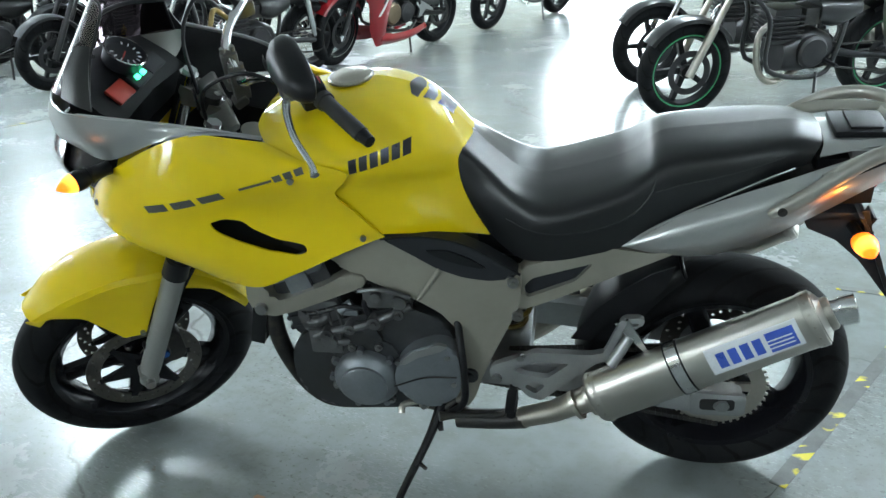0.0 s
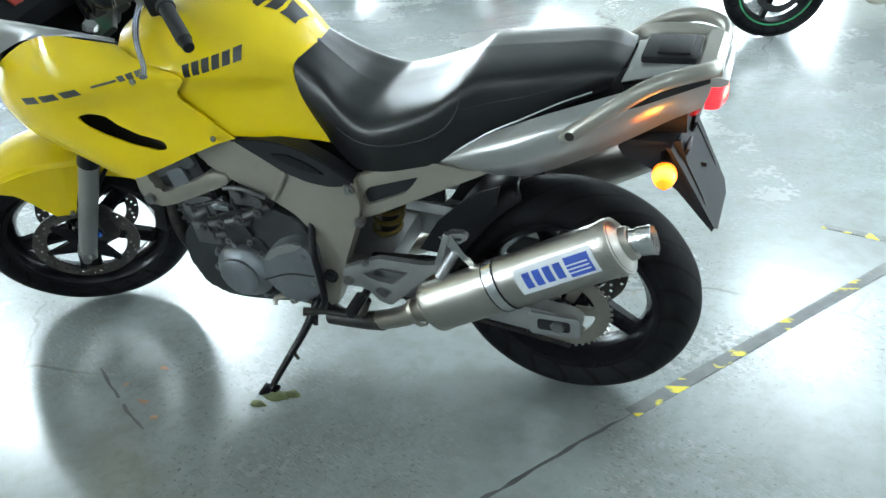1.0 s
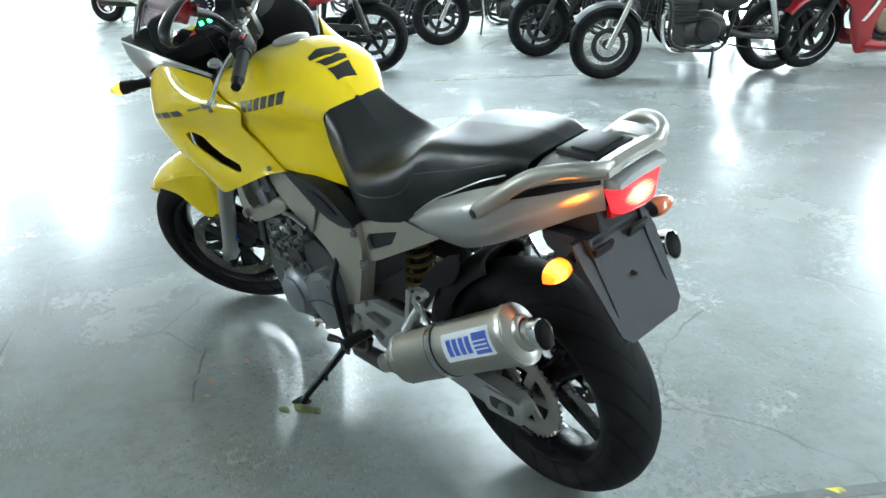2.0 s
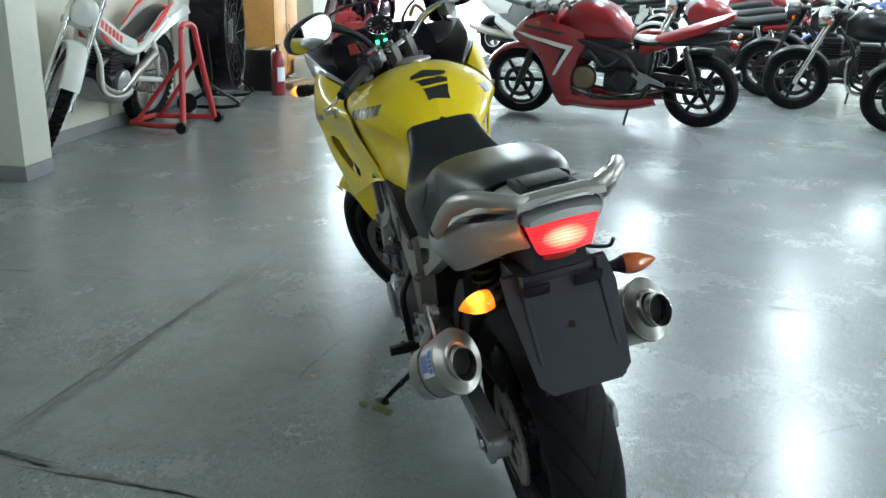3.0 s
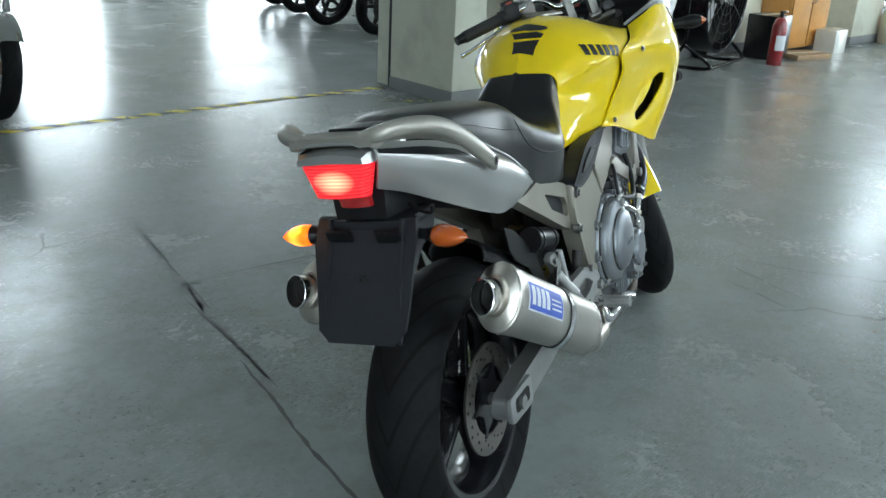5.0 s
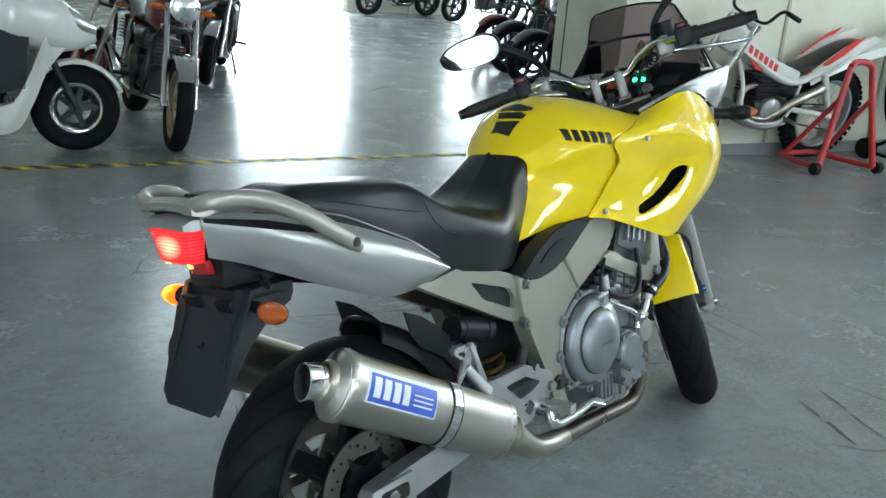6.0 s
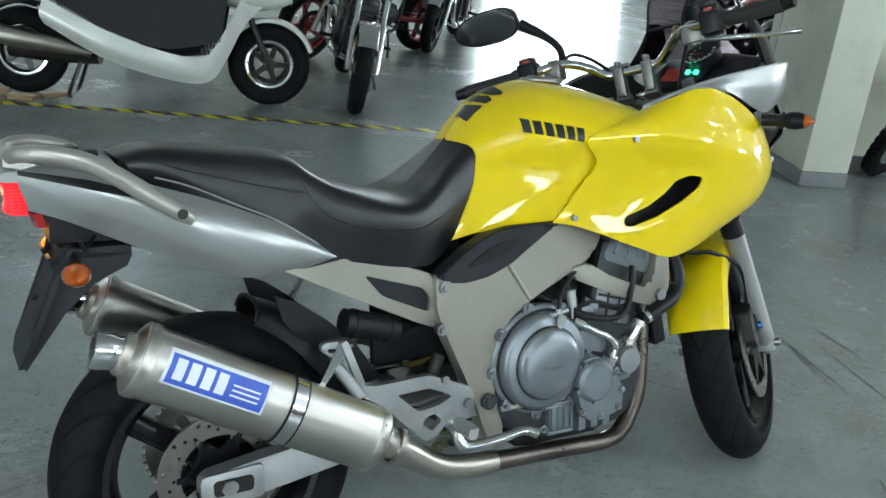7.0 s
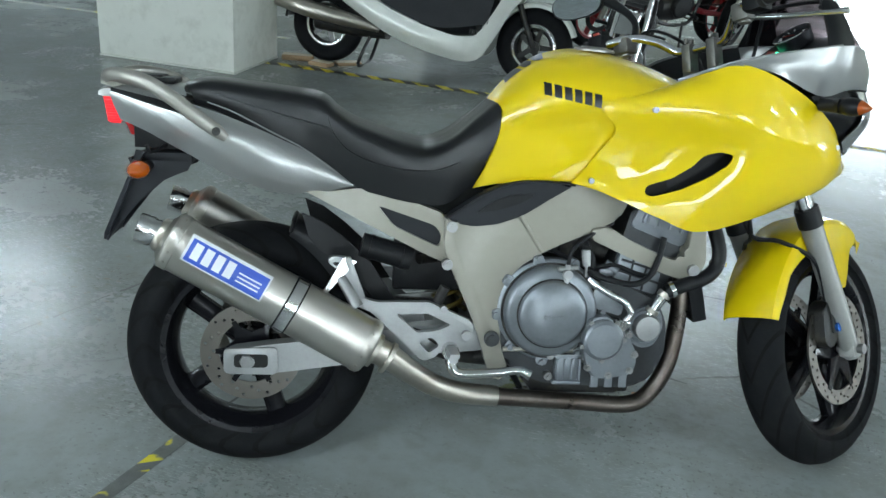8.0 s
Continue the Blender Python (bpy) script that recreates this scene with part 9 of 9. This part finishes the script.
def jerry_can(m, h, label):
    t = thing("jerry_can", label, "jerry can", m, "jerry cans")
    can = smooth_body([(-0.17, 0.11, 0.0, h), (-0.155, 0.125, -0.0, h), (0.155, 0.125, 0.0, h), (0.17, 0.11, 0.0, h)], 8, 24, 0.35)
    part("can_body", can, CORAL, t, "red plastic can")
    part("handle", tube([(-0.10, 0, h - 0.01), (-0.09, 0, h + 0.06), (0.05, 0, h + 0.06), (0.06, 0, h - 0.01)], 0.016, 10, 16), CORAL, t)
    part("spout", tube([(0.12, 0, h - 0.02), (0.15, 0, h + 0.05), (0.22, 0, h + 0.10)], [0.03, 0.026, 0.020], 12, 8), CORAL, t)


jerry_can(Matrix.Translation((10.85, -1.08, 0)) @ Matrix.Rotation(radians(-80), 4, "Z"), 0.52, "red plastic jerry can with a spout, on the floor")
jerry_can(Matrix.Translation((11.45, -0.95, 0)) @ Matrix.Rotation(radians(-60), 4, "Z"), 0.62, "red plastic jerry can beside the pillar")


def bottle(m, mat, cap_mat, label, r=0.10, h=0.36):
    t = thing("bottle", label, "bottle", m)
    part("bottle_body", at(lathe([(0, 0), (r * 0.95, 0), (r, 0.01), (r, h * 0.6), (r * 0.6, h * 0.8), (r * 0.35, h * 0.85), (r * 0.35, h * 0.92), (0, h * 0.92)], 24), Matrix.Rotation(radians(90), 4, "X")), mat, t)
    part("cap", at(lathe([(0, h * 0.9), (r * 0.42, h * 0.9), (r * 0.42, h), (0, h)], 20), Matrix.Rotation(radians(90), 4, "X")), cap_mat, t, "blue cap")


BEIGE, WOOD = material("beige_plastic", (0.55, 0.48, 0.36), 0.45), material("orange_plywood", (0.62, 0.30, 0.08), 0.5, 0, 0.2, 3, bump=0.1, bump_scale=30)
CARD = material("brown_cardboard", (0.36, 0.24, 0.14), 0.8, 0, 0.12, 5)
bottle(Matrix.Translation((10.35, -0.80, 0)), BEIGE, STICKER_BLUE, "beige plastic bottle with a blue cap", 0.13, 0.5)


def plain_box(name, m, sx, sy, sz, mat, label, category, flaps=False):
    t = thing(name, label, category, m)
    part("carton", box(-sx / 2, sx / 2, -sy / 2, sy / 2, 0, sz, 0.006), mat, t)
    if flaps:
        for s in (1, -1):
            part("flap", at(box(-sx / 2, sx / 2, 0, sy * 0.45, 0, 0.005), Matrix.Translation((0, s * sy / 2, sz)) @ Matrix.Rotation(radians(35 if s > 0 else 145), 4, "X")), mat, t)
    else:
        part("tape_strip", box(-sx / 2 - 0.001, sx / 2 + 0.001, -0.03, 0.03, sz, sz + 0.002), BEIGE, t)


cab = thing("cabinet", "orange plywood cabinet against the side wall", "cabinet", GRID @ pose(8.1, 3.62, 0))
part("carcass", box(-0.40, 0.40, -0.16, 0.17, 0.05, 1.05, 0.006), WOOD, cab)
part("cabinet_top", box(-0.42, 0.42, -0.18, 0.175, 1.05, 1.08, 0.006), WOOD, cab)
for s in (1, -1):
    d = part("cabinet_door", box(s * 0.20 - 0.19, s * 0.20 + 0.19, -0.178, -0.162, 0.08, 1.02, 0.003), WOOD, cab)
    part("handle", tube([(s * 0.04, -0.18, 0.5), (s * 0.04, -0.20, 0.52), (s * 0.04, -0.20, 0.60), (s * 0.04, -0.18, 0.62)], 0.006, 8, 10), STEEL, d, "steel handle")
part("plinth", box(-0.38, 0.38, -0.13, 0.17, 0, 0.05), P_BLACK, cab)
plain_box("carton", GRID @ pose(8.3, 3.62, 1.08), 0.45, 0.28, 0.32, CARD, "brown cardboard carton on the cabinet", "carton")
plain_box("carton", GRID @ pose(7.88, 3.64, 1.08, 0, 0, 8), 0.30, 0.25, 0.25, CORAL, "orange-red box on the cabinet", "box")
plain_box("carton", GRID @ pose(8.35, 3.30, 0, 0, 0, 5), 0.32, 0.22, 0.24, P_WHITE, "small white box on the floor by the cabinet", "box")
plain_box("carton", GRID @ pose(7.7, 3.25, 0, 0, 0, -12), 0.5, 0.3, 0.05, CARD, "flattened brown cardboard on the floor", "cardboard")
plain_box("carton", GRID @ pose(7.3, 3.45, 0, 0, 0, 4), 0.35, 0.3, 0.42, P_BLACK, "black crate beside the cabinet", "crate")
part_cable = thing("cable", "dark cable hanging along the pillar", "cable", GRID)
part("wire", tube([(8.6, 3.43, 1.35), (8.85, 3.42, 0.95), (9.2, 3.42, 0.98), (9.6, 3.43, 1.25), (9.8, 3.43, 1.6)], 0.008, 8, 30), P_BLACK, part_cable)
# scraps by the scooter's rear wheel
for k, (u, v, a, w) in enumerate(((-1.92, 4.30, 15, 0.22), (-1.70, 4.22, -10, 0.16), (-1.55, 4.36, 40, 0.18))):
    plain_box("cardboard", GRID @ pose(u, v, 0.0, 0, 0, a), w, 0.10, 0.035 - 0.008 * k, CARD, "piece of brown board on the floor under the scooter", "board")
# crushed tape at the side stand
crumple = thing("tape_scrap", "crumpled dirty green-yellow tape scrap under the side stand", "scrap", Matrix.Translation((0.735, 0.325, 0)))
MOSSY = material("dirty_tape", (0.13, 0.15, 0.055), 0.7, 0, 0.5, 30, dirt=(0.07, 0.06, 0.045), dirt_amount=0.8, dirt_scale=25)
rnd = random.Random(7)
for cx, cy, sx, sy in ((0.0, 0.0, 0.050, 0.028), (0.03, 0.045, 0.030, 0.016), (-0.035, -0.02, 0.026, 0.018)):
    ring = [(cx + sx * math.cos(2 * math.pi * q / 12) * rnd.uniform(0.55, 1.1), cy + sy * math.sin(2 * math.pi * q / 12) * rnd.uniform(0.55, 1.1)) for q in range(12)]
    part("scrap_film", loft([[(cx + (x - cx) * k, cy + (y - cy) * k, h) for x, y in ring] for k, h in ((1.0, 0.001), (0.93, 0.005), (0.45, 0.009))]), MOSSY, crumple)
